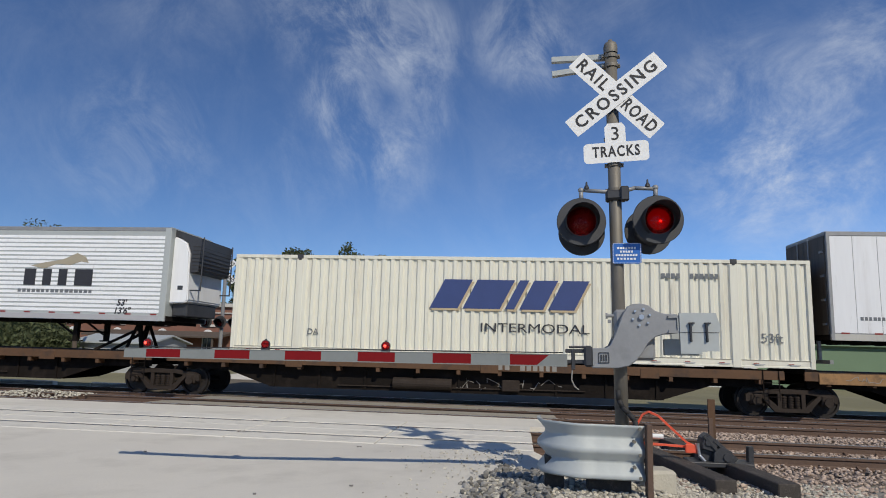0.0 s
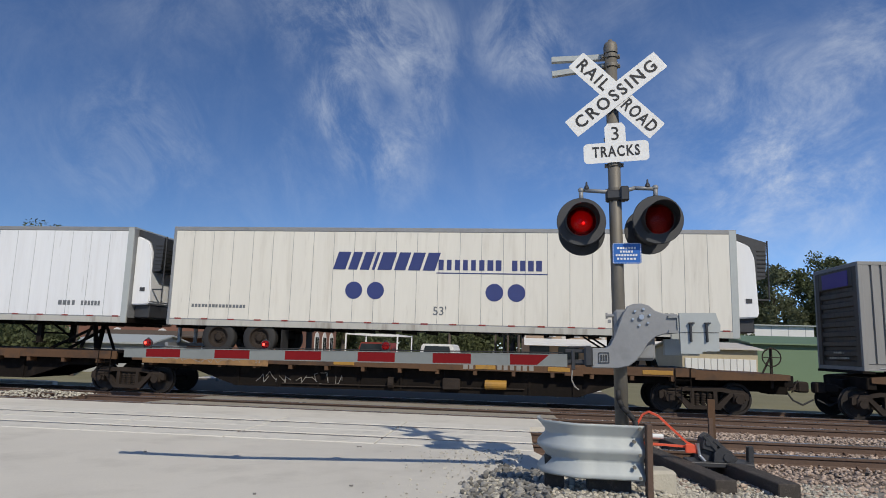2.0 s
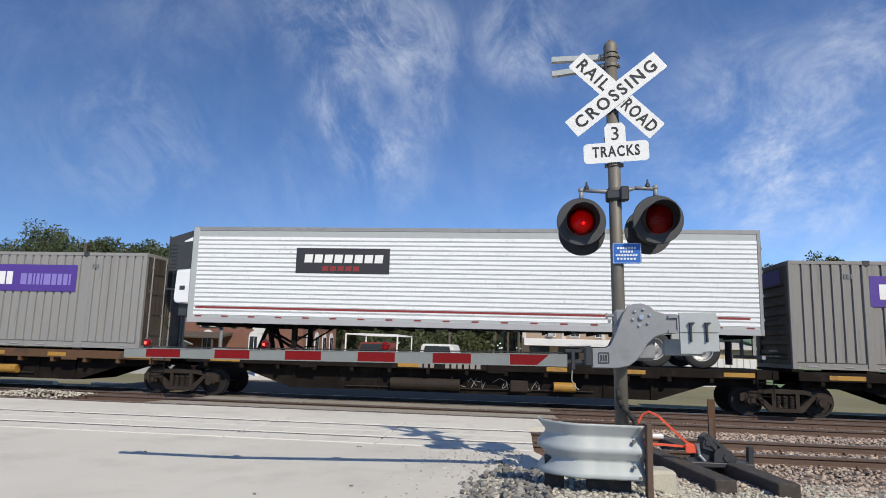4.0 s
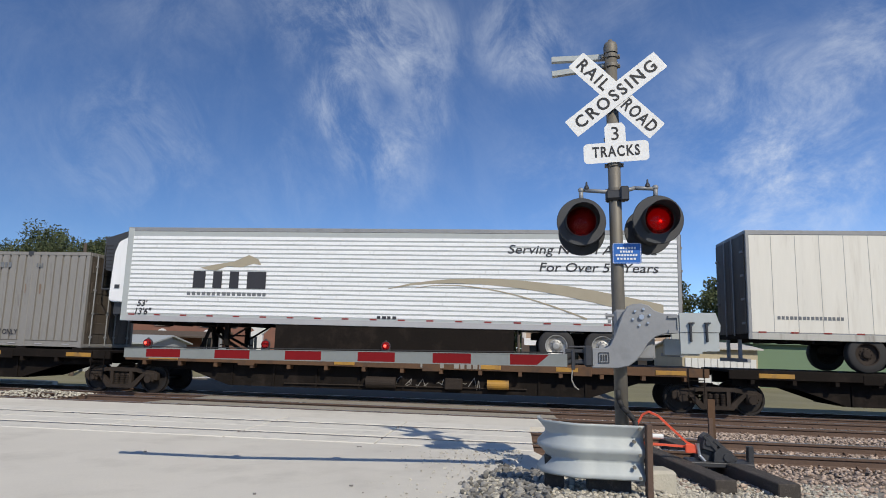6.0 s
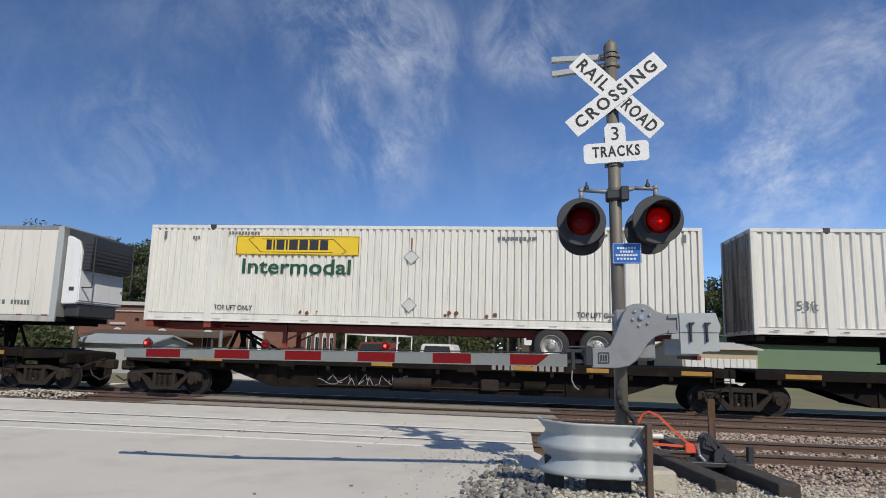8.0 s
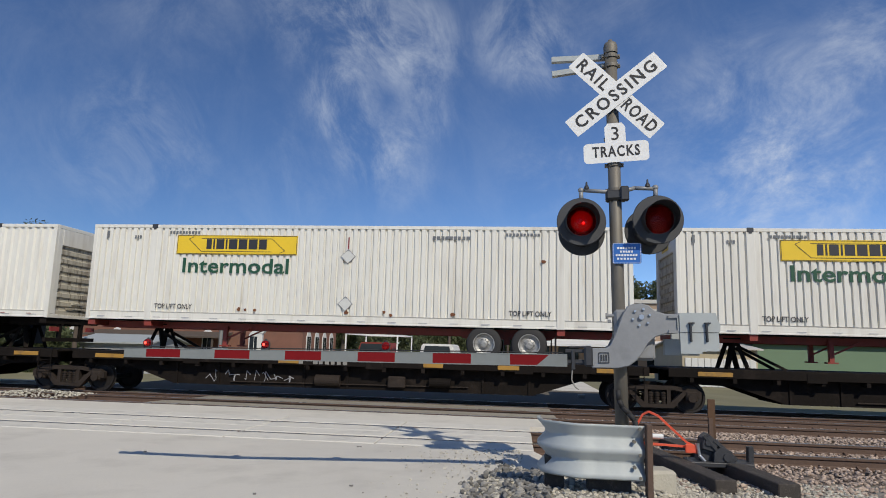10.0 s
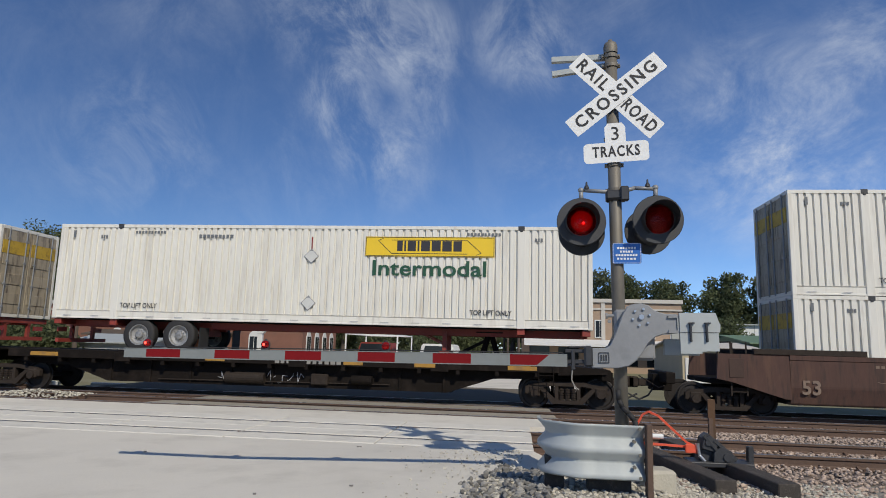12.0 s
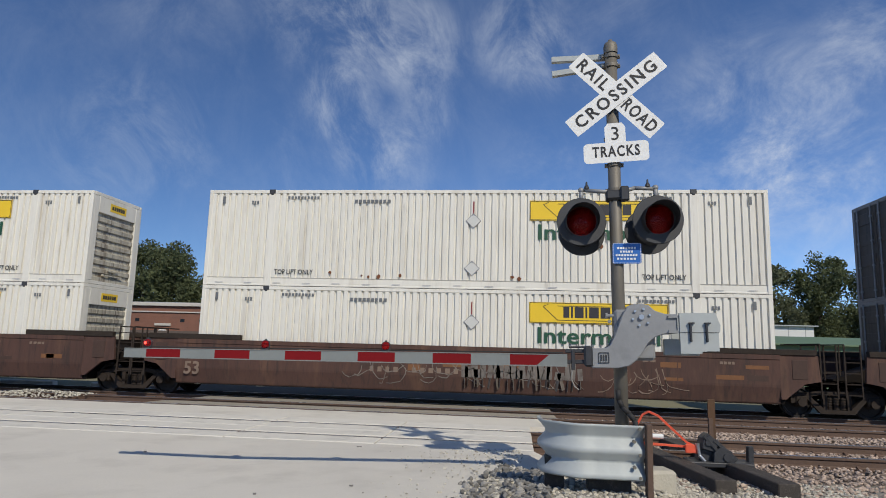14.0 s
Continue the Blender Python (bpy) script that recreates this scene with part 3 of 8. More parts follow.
def build_track(name, y_near, top, x_ties, label):
    host = thing(name, label, "railway track", "railway tracks", pose(0, 0, 0), "structure")
    first = None
    for y in (y_near, y_near + 1.5):
        if first is None:
            first = part("rail", rail_bm(-220, 220), M["rail_side"], host, "rusty steel rail")
            first.matrix_basis = pose(0, y, top - 0.176)
            bm = bmesh.new()
            box(bm, -220, 220, -0.03, 0.03, 0.172, 0.177)
            head = part("rail_head", bm, M["rail_head"], host, "polished running surface")
            head.matrix_basis = pose(0, y, top - 0.176)
        else:
            again(first, pose(0, y, top - 0.176))
            again(head, pose(0, y, top - 0.176))
    bm = bmesh.new()
    box(bm, -0.115, 0.115, -0.55, 2.05, -0.19, 0, 0.012)
    tie = part("tie", bm, M["tie"], host)
    rnd = random.Random(int(y_near * 10))
    plate = None
    for i, x in enumerate(x_ties):
        m = pose(x + rnd.uniform(-0.03, 0.03), y_near + rnd.uniform(-0.06, 0.06), top - 0.19 + rnd.uniform(-0.01, 0.005), 0, 0, rnd.uniform(-1.5, 1.5))
        if i == 0:
            tie.matrix_basis = m
        else:
            again(tie, m)
        for y in (y_near, y_near + 1.5):
            if plate is None:
                bm = bmesh.new()
                box(bm, -0.09, 0.09, -0.17, 0.17, 0, 0.018, 0.004)
                for sx in (-0.05, 0.05):
                    for sy in (-0.1, 0.1):
                        box(bm, sx - 0.014, sx + 0.014, sy - 0.018, sy + 0.018, 0.018, 0.045)
                prism(bm, [(-0.14, 0.018), (-0.075, 0.018), (-0.02, 0.075), (-0.03, 0.085)], "x", -0.025, 0.025)
                plate = part("tie_plate", bm, M["rail_side"], host)
                plate.matrix_basis = pose(x, y, top - 0.194)
            else:
                again(plate, pose(x, y, top - 0.194))
    return host


build_ground()
build_road()
build_track("track_near", 10.75, MID, [0.95 + 0.52 * i for i in range(26)], "rusty railway track on timber ties, nearest the gate")
build_track("track_middle", 14.74, MID, [1.1 + 0.52 * i for i in range(32)], "middle railway track with shiny rail heads")
build_track("track_far", RAIL_Y, 0.0, [1.2 + 0.55 * i for i in range(30)] + [-14 - 0.55 * i for i in range(14)], "far railway track carrying the freight train")


stones("ballast_stones", 19000, (0.7, 14, 8.3, 14.6), 0.032, M["ballast"], "reddish-grey crushed stone ballast round the near track", 3, lambda x, y: verge_z(x, y) if y < 9.3 else -0.04, lambda x, y, u: u < 1.25 - 0.09 * x)
stones("ballast_stones_middle", 9000, (0.95, 16, 14.3, 18.6), 0.034, M["ballast"], "crushed stone ballast between the tracks", 4, lambda x, y: -0.04 if y < 17.4 else -0.13)
stones("verge_gravel", 9000, (-0.35, 4.2, 5.4, 9.4), 0.026, M["limestone"], "pale limestone gravel at the signal's foot", 6, verge_z)
stones("spilled_ballast", 900, (-0.75, 0.30, 5.2, 8.2), 0.042, M["grey_stone"], "loose grey crushed stones along the road's edge", 9, lambda x, y: max(verge_z(x, y), road_z(y, x) + 0.005) if x < -0.1 else verge_z(x, y) + 0.02, lambda x, y, u: u < 1.0 + 1.6 * (x + 0.1 - 0.15 * (y - 6)))
stones("road_edge_grit", 1500, (-2.2, 0.1, 5.0, 10.0), 0.014, M["limestone"], "pale grit strewn over the road's edge", 21, lambda x, y: road_z(y, x) + 0.004, lambda x, y, u: u < max(0.02, (x + 2.0) / 2.0) ** 2)
def tar_spots():
    bm = bmesh.new()
    rnd = random.Random(77)
    for k in range(12):
        y = rnd.uniform(3.6, 9.6)
        x = rnd.uniform(-7.0, -0.6)
        w, d = rnd.uniform(0.015, 0.05), rnd.uniform(0.008, 0.02)
        z = road_z(y, x) + 0.014
        prism(bm, [(x - w, y), (x - w * 0.3, y - d), (x + w, y - d * 0.4), (x + w * 0.6, y + d)], "z", z - 0.012, z + 0.002)
    solid("tar_spots", bm, M["tar"], "small dark tar marks and grit on the road", "road marks", "stuff")


tar_spots()
stones("rubble_heap", 480, (-13.6, -11.2, 15.0, 16.6), 0.036, M["limestone"], "pale rubble heaped beside the crossing", 11, lambda x, y: 0.1 + 0.14 * max(0, 1 - abs(x + 12.4) / 1.2) * max(0, 1 - abs(y - 15.8) / 0.9))


# ---------- the crossing signal beside the road ----------
SIGNAL_AT = pose(1.09, 7.0, 0.33, 0, -1.0, -5)


def rounded(w, h, r, n=4):
    pts = []
    for cx, cz, a0 in ((w - r, h - r, 0), (-w + r, h - r, 90), (-w + r, -h + r, 180), (w - r, -h + r, 270)):
        for i in range(n + 1):
            a = radians(a0 + 90 * i / n)
            pts.append((cx + r * math.cos(a), cz + r * math.sin(a)))
    return pts


def signal_head(parent, x, y, z, face, lean=0, beat=None):
    """A flasher: round backing plate, drum housing, long hood and red lens. face -1 looks to the camera's side, +1 away."""
    hold = pose(x, y, z, 0, 0, (0 if face < 0 else 180) + lean)
    bm = bmesh.new()
    ax = Matrix.Rotation(radians(90), 4, "X")
    lathe(bm, [(0.0, -0.008), (0.255, -0.008), (0.262, 0.0), (0.255, 0.008), (0.0, 0.008)], ax, 40)
    head = part("flasher", bm, M["backing"], parent, "round black signal backing with a hooded red lens", at=hold)
    bm = bmesh.new()
    lathe(bm, [(0.0, -0.20), (0.10, -0.20), (0.155, -0.16), (0.165, -0.01), (0.0, -0.01)], ax, 28)
    part("housing", bm, M["signal_black"], head, "", True)
    bm = bmesh.new()
    # hood: open below, longer at the top, dipping forward
    n, rings = 30, 7
    grid_pts = []
    for j in range(rings):
        row = []
        for i in range(n + 1):
            a = radians(-58 + 296 * i / n)
            up = (math.sin(a) + 1) / 2
            length = 0.10 + 0.24 * up ** 0.8
            d = length * j / (rings - 1)
            row.append((0.172 * math.cos(a), -0.008 - d, 0.172 * math.sin(a) - 0.10 * d))
        grid_pts.append(row)
    vs = [[bm.verts.new(p) for p in row] for row in grid_pts]
    for r, q in zip(vs, vs[1:]):
        for i in range(n):
            bm.faces.new((r[i], r[i + 1], q[i + 1], q[i]))
    r = bmesh.ops.solidify(bm, geom=bm.faces[:], thickness=0.004)
    part("hood", bm, M["backing"], head, "", True)
    bm = bmesh.new()
    lathe(bm, [(0.0, 0.012), (0.155, 0.012), (0.158, 0.016), (0.0, 0.016)], ax, 32)
    part("reflector", bm, M["lens_back"], head)
    bm = bmesh.new()
    lathe(bm, [(0.0, 0.058), (0.06, 0.054), (0.11, 0.042), (0.152, 0.022), (0.152, 0.018), (0.11, 0.036), (0.06, 0.048), (0.0, 0.052)], ax, 32)
    part("lens", bm, M["lens_red"], head, "domed red glass lens", True)
    if beat is not None:
        bm = bmesh.new()
        ball(bm, (0, 0, 0), 0.115, 16, (1, 0.03, 1))
        bu = part("bulb", bm, M["bulb"], head, "glowing red lamp", at=pose(0, 0.09, 0))
        FLASHERS.append((bu, beat, (0, -0.021, 0), (0, 0.09, 0)))
        bm = bmesh.new()
        ball(bm, (0, 0, 0), 0.011, 8, (1, 0.4, 1))
        fi = part("filament", bm, M["filament"], head, "bright lamp core", at=pose(0.02, 0.09, -0.02))
        FLASHERS.append((fi, beat, (0.02, -0.032, -0.02), (0.02, 0.09, -0.02)))
    return head


FLASHERS = []             # (glowing bulb, which half of the flash, lit place, dark place inside the case)


def build_signal():
    s = thing("crossing_signal", "railroad crossing signal mast with white crossbuck and twin red flashers", "crossing signal", at=SIGNAL_AT)
    bm = bmesh.new()
    tube(bm, (0, 0, -0.3), (0, 0, 4.66), 0.07, 0.066, 24)
    part("mast", bm, M["pole"], s, "weathered grey metal mast", True)
    bm = bmesh.new()
    lathe(bm, [(0.076, 4.60), (0.078, 4.68), (0.066, 4.72), (0.03, 4.745), (0.022, 4.765), (0.0, 4.775)], Matrix.Identity(4), 20)
    part("mast_cap", bm, M["pole"], s, "", True)
    # the rear crossbuck's arms on the far side, seen from behind
    for dz, tilt, w in ((4.60, 1.5, 0.66), (4.50, -5.0, 0.66)):
        bm = bmesh.new()
        box(bm, -w, 0.08, -0.03, 0.03, -0.032, 0.032, 0.003)
        part("sign_bracket", bm, M["galv"], s, "pale metal bracket arm", at=pose(0.0, 0.09, dz, 0, tilt, 0))
    for z in (4.56, 4.45, 3.60, 3.30, 3.02, 2.92):
        bm = bmesh.new()
        tube(bm, (0, 0, z - 0.018), (0, 0, z + 0.018), 0.079, None, 20)
        box(bm, -0.10, -0.072, -0.02, 0.02, z - 0.018, z + 0.018)
        box(bm, 0.072, 0.10, -0.02, 0.02, z - 0.018, z + 0.018)
        tube(bm, (-0.088, -0.035, z), (-0.088, 0.035, z), 0.008, None, 8)
        tube(bm, (0.088, -0.035, z), (0.088, 0.035, z), 0.008, None, 8)
        part("clamp_band", bm, M["pole"], s)
    # crossbuck: two blades, the rising one in front
    for ang, y, txt in ((-46.5, -0.098, ("RAIL", "ROAD")), (37.5, -0.106, ("CROSSING",))):
        bm = bmesh.new()
        prism(bm, rounded(0.61, 0.114, 0.012), "y", -0.0015, 0.0015)
        bl = part("crossbuck_blade", bm, M["sign_white"], s, "white crossbuck blade with black lettering", at=pose(0.035, y, 4.075, 0, -ang, 0))
        if len(txt) == 2:
            words("lettering", txt[0], 0.19, M["black"], bl, pose(-0.345, -0.003, -0.003), weight=0.004, width=0.42, spacing=1.25)
            words("lettering", txt[1], 0.19, M["black"], bl, pose(0.35, -0.003, -0.003), weight=0.004, width=0.44, spacing=1.2)
        else:
            words("lettering", txt[0], 0.19, M["black"], bl, pose(0.0, -0.003, -0.003), weight=0.004, width=1.06, spacing=1.3)
        bm = bmesh.new()
        for dx in (-0.02, 0.02):
            tube(bm, (dx, -0.008, dx * 2.2), (dx, 0.05, dx * 2.2), 0.009, None, 8)
        part("bolt", bm, M["galv_dull"], bl, kind="stuff")
    bm = bmesh.new()
    prism(bm, rounded(0.343, 0.112, 0.045), "y", -0.0015, 0.0015)
    tr = part("tracks_plate", bm, M["sign_white"], s, "white plate lettered TRACKS", at=pose(0.02, -0.092, 3.425, 0, -1.5, 0))
    words("lettering", "TRACKS", 0.165, M["black"], tr, pose(0, -0.003, 0.005), weight=0.004, width=0.50, spacing=1.2)
    bm = bmesh.new()
    prism(bm, [(-0.11, -0.13), (0.11, -0.13), (0.11, 0.07), (0.075, 0.115), (-0.075, 0.115), (-0.11, 0.07)], "y", -0.0015, 0.0015)
    th = part("count_plate", bm, M["sign_white"], s, "small white plate with the number 3", at=pose(0.015, -0.088, 3.64, 0, -1.5, 0))
    words("lettering", "3", 0.215, M["black"], th, pose(0.0, -0.003, -0.012), weight=0.0)
    # flasher cross arm
    bm = bmesh.new()
    for a, b in (((-0.33, -0.02, 3.03), (0.0, -0.06, 2.985)), ((0.06, -0.06, 2.985), (0.2, -0.04, 3.03)), ((0.2, -0.04, 3.03), (0.40, -0.02, 3.02))):
        tube(bm, a, b, 0.022, None, 12)
    for x, y2 in ((-0.36, -0.02), (0.42, -0.02)):
        tube(bm, (x, y2, 3.03), (x, y2, 2.90), 0.024, None, 12)
        ball(bm, (x, y2, 3.03), 0.034, 10)
    part("cross_arm", bm, M["galv_dull"], s, "pale pipe arm carrying the flashers", True)
    bm = bmesh.new()
    box(bm, -0.10, 0.12, -0.10, 0.08, 2.90, 3.01, 0.02)
    box(bm, 0.05, 0.14, -0.13, -0.05, 2.88, 3.04, 0.015)
    part("junction_box", bm, M["signal_black"], s, "dark cast junction box")
    for x in (-0.30, 0.34):
        bm = bmesh.new()
        lathe(bm, [(0.0, 0.0), (0.03, 0.005), (0.026, 0.03), (0.012, 0.05), (0.009, 0.085), (0.0, 0.09)], pose(x, -0.03, 3.035), 10)
        part("finial", bm, M["signal_black"], s)
    for x, lean, beat in ((-0.365, 4, 1), (0.425, 4, 0)):
        signal_head(s, x, -0.10, 2.665, -1, lean, beat)
    for x in (-0.36, 0.37):
        signal_head(s, x, 0.34, 2.62, 1, 6)
    # blue notice
    bm = bmesh.new()
    prism(bm, rounded(0.147, 0.11, 0.02), "y", -0.0015, 0.0015)
    bs = part("blue_notice", bm, M["blue_sign"], s, "small blue notice with unreadable white writing", at=pose(0.098, -0.085, 2.315, 0, 1.0, 0))
    bm = bmesh.new()
    rnd = random.Random(2)
    for k, (n, w) in enumerate(((7, 0.10), (5, 0.07), (8, 0.115), (6, 0.10))):
        bars(bm, -w, w, 0.045 - 0.038 * k, 0.066 - 0.038 * k, -0.002, n, rnd)
    part("notice_writing", bm, M["sign_white"], bs)
    bm = bmesh.new()
    for a, b in (((-0.14, -0.103), (0.14, -0.103)), ((-0.14, 0.103), (0.14, 0.103)), ((-0.14, -0.103), (-0.14, 0.103)), ((0.14, -0.103), (0.14, 0.103))):
        bar(bm, (a[0], -0.002, a[1]), (b[0], -0.002, b[1]), 0.003, 0.003)
    part("notice_border", bm, M["sign_white"], bs)
    # gate mechanism behind the support arm
    bm = bmesh.new()
    box(bm, -0.06, 0.34, -0.16, 0.22, 1.20, 1.72, 0.03)
    part("gate_mechanism", bm, M["galv_dull"], s, "grey cast gate mechanism case")
    # S-shaped support casting on the camera's side
    pts = [(-0.29, 1.12), (-0.04, 1.12), (0.07, 1.145), (0.145, 1.20), (0.20, 1.27), (0.26, 1.37), (0.33, 1.435), (0.42, 1.465), (0.55, 1.475), (0.55, 1.665), (0.43, 1.67), (0.34, 1.70), (0.28, 1.755), (0.21, 1.775), (0.13, 1.77), (0.07, 1.745), (0.02, 1.66), (-0.06, 1.45), (-0.11, 1.35), (-0.15, 1.325), (-0.29, 1.32)]
    bm = bmesh.new()
    prism(bm, pts, "y", -0.25, -0.19)
    bmesh.ops.bevel(bm, geom=[e for e in bm.edges if abs(e.verts[0].co.y - e.verts[1].co.y) < 1e-5], offset=0.008, segments=1, affect="EDGES")
    sup = part("gate_support", bm, M["galv_dull"], s, "S-shaped grey cast gate arm support")
    bm = bmesh.new()
    hub = (0.205, 1.635)
    tube(bm, (hub[0], -0.275, hub[1]), (hub[0], -0.25, hub[1]), 0.026, None, 16)
    for i in range(6):
        a = radians(60 * i + 15)
        x, z = hub[0] + 0.085 * math.cos(a), hub[1] + 0.085 * math.sin(a)
        tube(bm, (x, -0.27, z), (x, -0.25, z), 0.013, None, 6)
    part("hub_bolts", bm, M["alu"], sup, "bright hub with a ring of bolts", kind="stuff")
    bm = bmesh.new()
    bar(bm, (-0.10, -0.10, 1.60), (-0.10, 0.0, 1.60), 0.03)
    tube(bm, (-0.13, -0.12, 1.655), (0.03, -0.12, 1.655), 0.017, None, 10)
    tube(bm, (-0.14, -0.12, 1.655), (-0.12, -0.12, 1.655), 0.03, None, 8)
    part("stop_bolt", bm, M["galv_dull"], s)
    bm = bmesh.new()
    bar(bm, (-0.225, -0.254, 1.175), (-0.225, -0.254, 1.275), 0.008)
    bar(bm, (-0.125, -0.254, 1.175), (-0.125, -0.254, 1.275), 0.008)
    bar(bm, (-0.225, -0.254, 1.175), (-0.125, -0.254, 1.175), 0.008)
    bar(bm, (-0.225, -0.254, 1.275), (-0.125, -0.254, 1.275), 0.008)
    bar(bm, (-0.20, -0.254, 1.195), (-0.20, -0.254, 1.255), 0.012)
    bar(bm, (-0.175, -0.254, 1.195), (-0.175, -0.254, 1.255), 0.012)
    bar(bm, (-0.15, -0.254, 1.195), (-0.15, -0.254, 1.255), 0.012)
    part("maker_mark", bm, M["signal_black"], sup, "square raised maker's mark")
    # far support casting
    bm = bmesh.new()
    prism(bm, pts, "y", 0.24, 0.30)
    part("gate_support", bm, M["galv_dull"], s)
    # counterweights
    for i, (x0, x1, z0, z1, y) in enumerate(((0.565, 0.925, 1.275, 1.675, -0.29), (0.56, 0.915, 1.27, 1.67, 0.27))):
        bm = bmesh.new()
        prism(bm, [(x0, z0), (x0 + 0.20, z0), (x0 + 0.20, z0 + 0.025), (x1, z0 + 0.025), (x1, z0 + 0.20), (x1 + 0.015, z0 + 0.22), (x1 + 0.02, z1 - 0.12), (x1, z1 - 0.07), (x1 - 0.02, z1), (x0, z1)], "y", y, y + 0.07)
        cw = part("counterweight", bm, M["galv"], s, "pale blue-grey steel counterweight plate")
        if i == 0:
            for xx in (0.665, 0.815):
                bm = bmesh.new()
                box(bm, xx - 0.012, xx + 0.012, y - 0.006, y + 0.002, 1.39, 1.57)
                box(bm, xx - 0.02, xx + 0.035, y - 0.035, y + 0.002, 1.568, 1.580)
                box(bm, xx - 0.008, xx + 0.008, y - 0.03, y - 0.004, 1.40, 1.575)
                part("weight_bolt", bm, M["signal_black"], cw, "long dark bolt in a slot")
            bm = bmesh.new()
            box(bm, x0, x1, y - 0.003, y + 0.002, 1.478, 1.484)
            part("weight_joint", bm, M["signal_black"], cw)
    bm = bmesh.new()
    box(bm, 0.44, 0.78, -0.05, 0.05, 1.255, 1.42, 0.004)
    part("lower_weight", bm, M["galv"], s, "lower steel counterweight plate")
    for z in (1.49, 1.64):
        bm = bmesh.new()
        box(bm, 0.46, 0.60, -0.275, -0.25, z - 0.012, z + 0.012)
        part("weight_arm", bm, M["galv_dull"], s)
    # arm clamp
    bm = bmesh.new()
    box(bm, -0.37, -0.285, -0.27, 0.02, 1.13, 1.345, 0.02)
    part("arm_clamp", bm, M["signal_black"], s, "dark rubber-edged clamp")
    bm = bmesh.new()
    box(bm, -0.56, -0.36, -0.22, -0.12, 1.27, 1.31, 0.006)
    box(bm, -0.56, -0.36, -0.22, -0.12, 1.16, 1.20, 0.006)
    box(bm, -0.50, -0.46, -0.23, -0.11, 1.10, 1.30, 0.006)
    tube(bm, (-0.52, -0.22, 1.33), (-0.30, -0.22, 1.33), 0.012, None, 8)
    part("arm_adapter", bm, M["signal_black"], s)
    # cable tail under the arm root
    bm = bmesh.new()
    q = [(-0.49, -0.21, 1.10), (-0.50, -0.22, 1.0), (-0.47, -0.22, 0.93), (-0.43, -0.22, 0.9)]
    for a, b in zip(q, q[1:]):
        tube(bm, a, b, 0.007, None, 6)
    part("loose_cable", bm, M["mark_white"], s, "frayed pale cable end")
    # conduit curving from the mast to the ground
    bm = bmesh.new()
    q = [(-0.035, -0.09, 0.90), (-0.03, -0.10, 0.80), (0.0, -0.10, 0.73), (0.06, -0.11, 0.67), (0.115, -0.12, 0.60), (0.14, -0.13, 0.50), (0.145, -0.13, 0.38), (0.145, -0.13, -0.05)]
    for a, b in zip(q, q[1:]):
        tube(bm, a, b, 0.027, None, 12)
        ball(bm, b, 0.027, 10)
    part("conduit", bm, M["rubber"], s, "black ribbed cable conduit", True)
    bm = bmesh.new()
    box(bm, -0.22, 0.22, -0.22, 0.22, -0.15, 0.06, 0.02)
    tube(bm, (0, 0, 0.05), (0, 0, 0.30), 0.10, 0.085, 20)
    part("mast_base", bm, M["galv_dull"], s, "cast mast base on a footing")
    return s


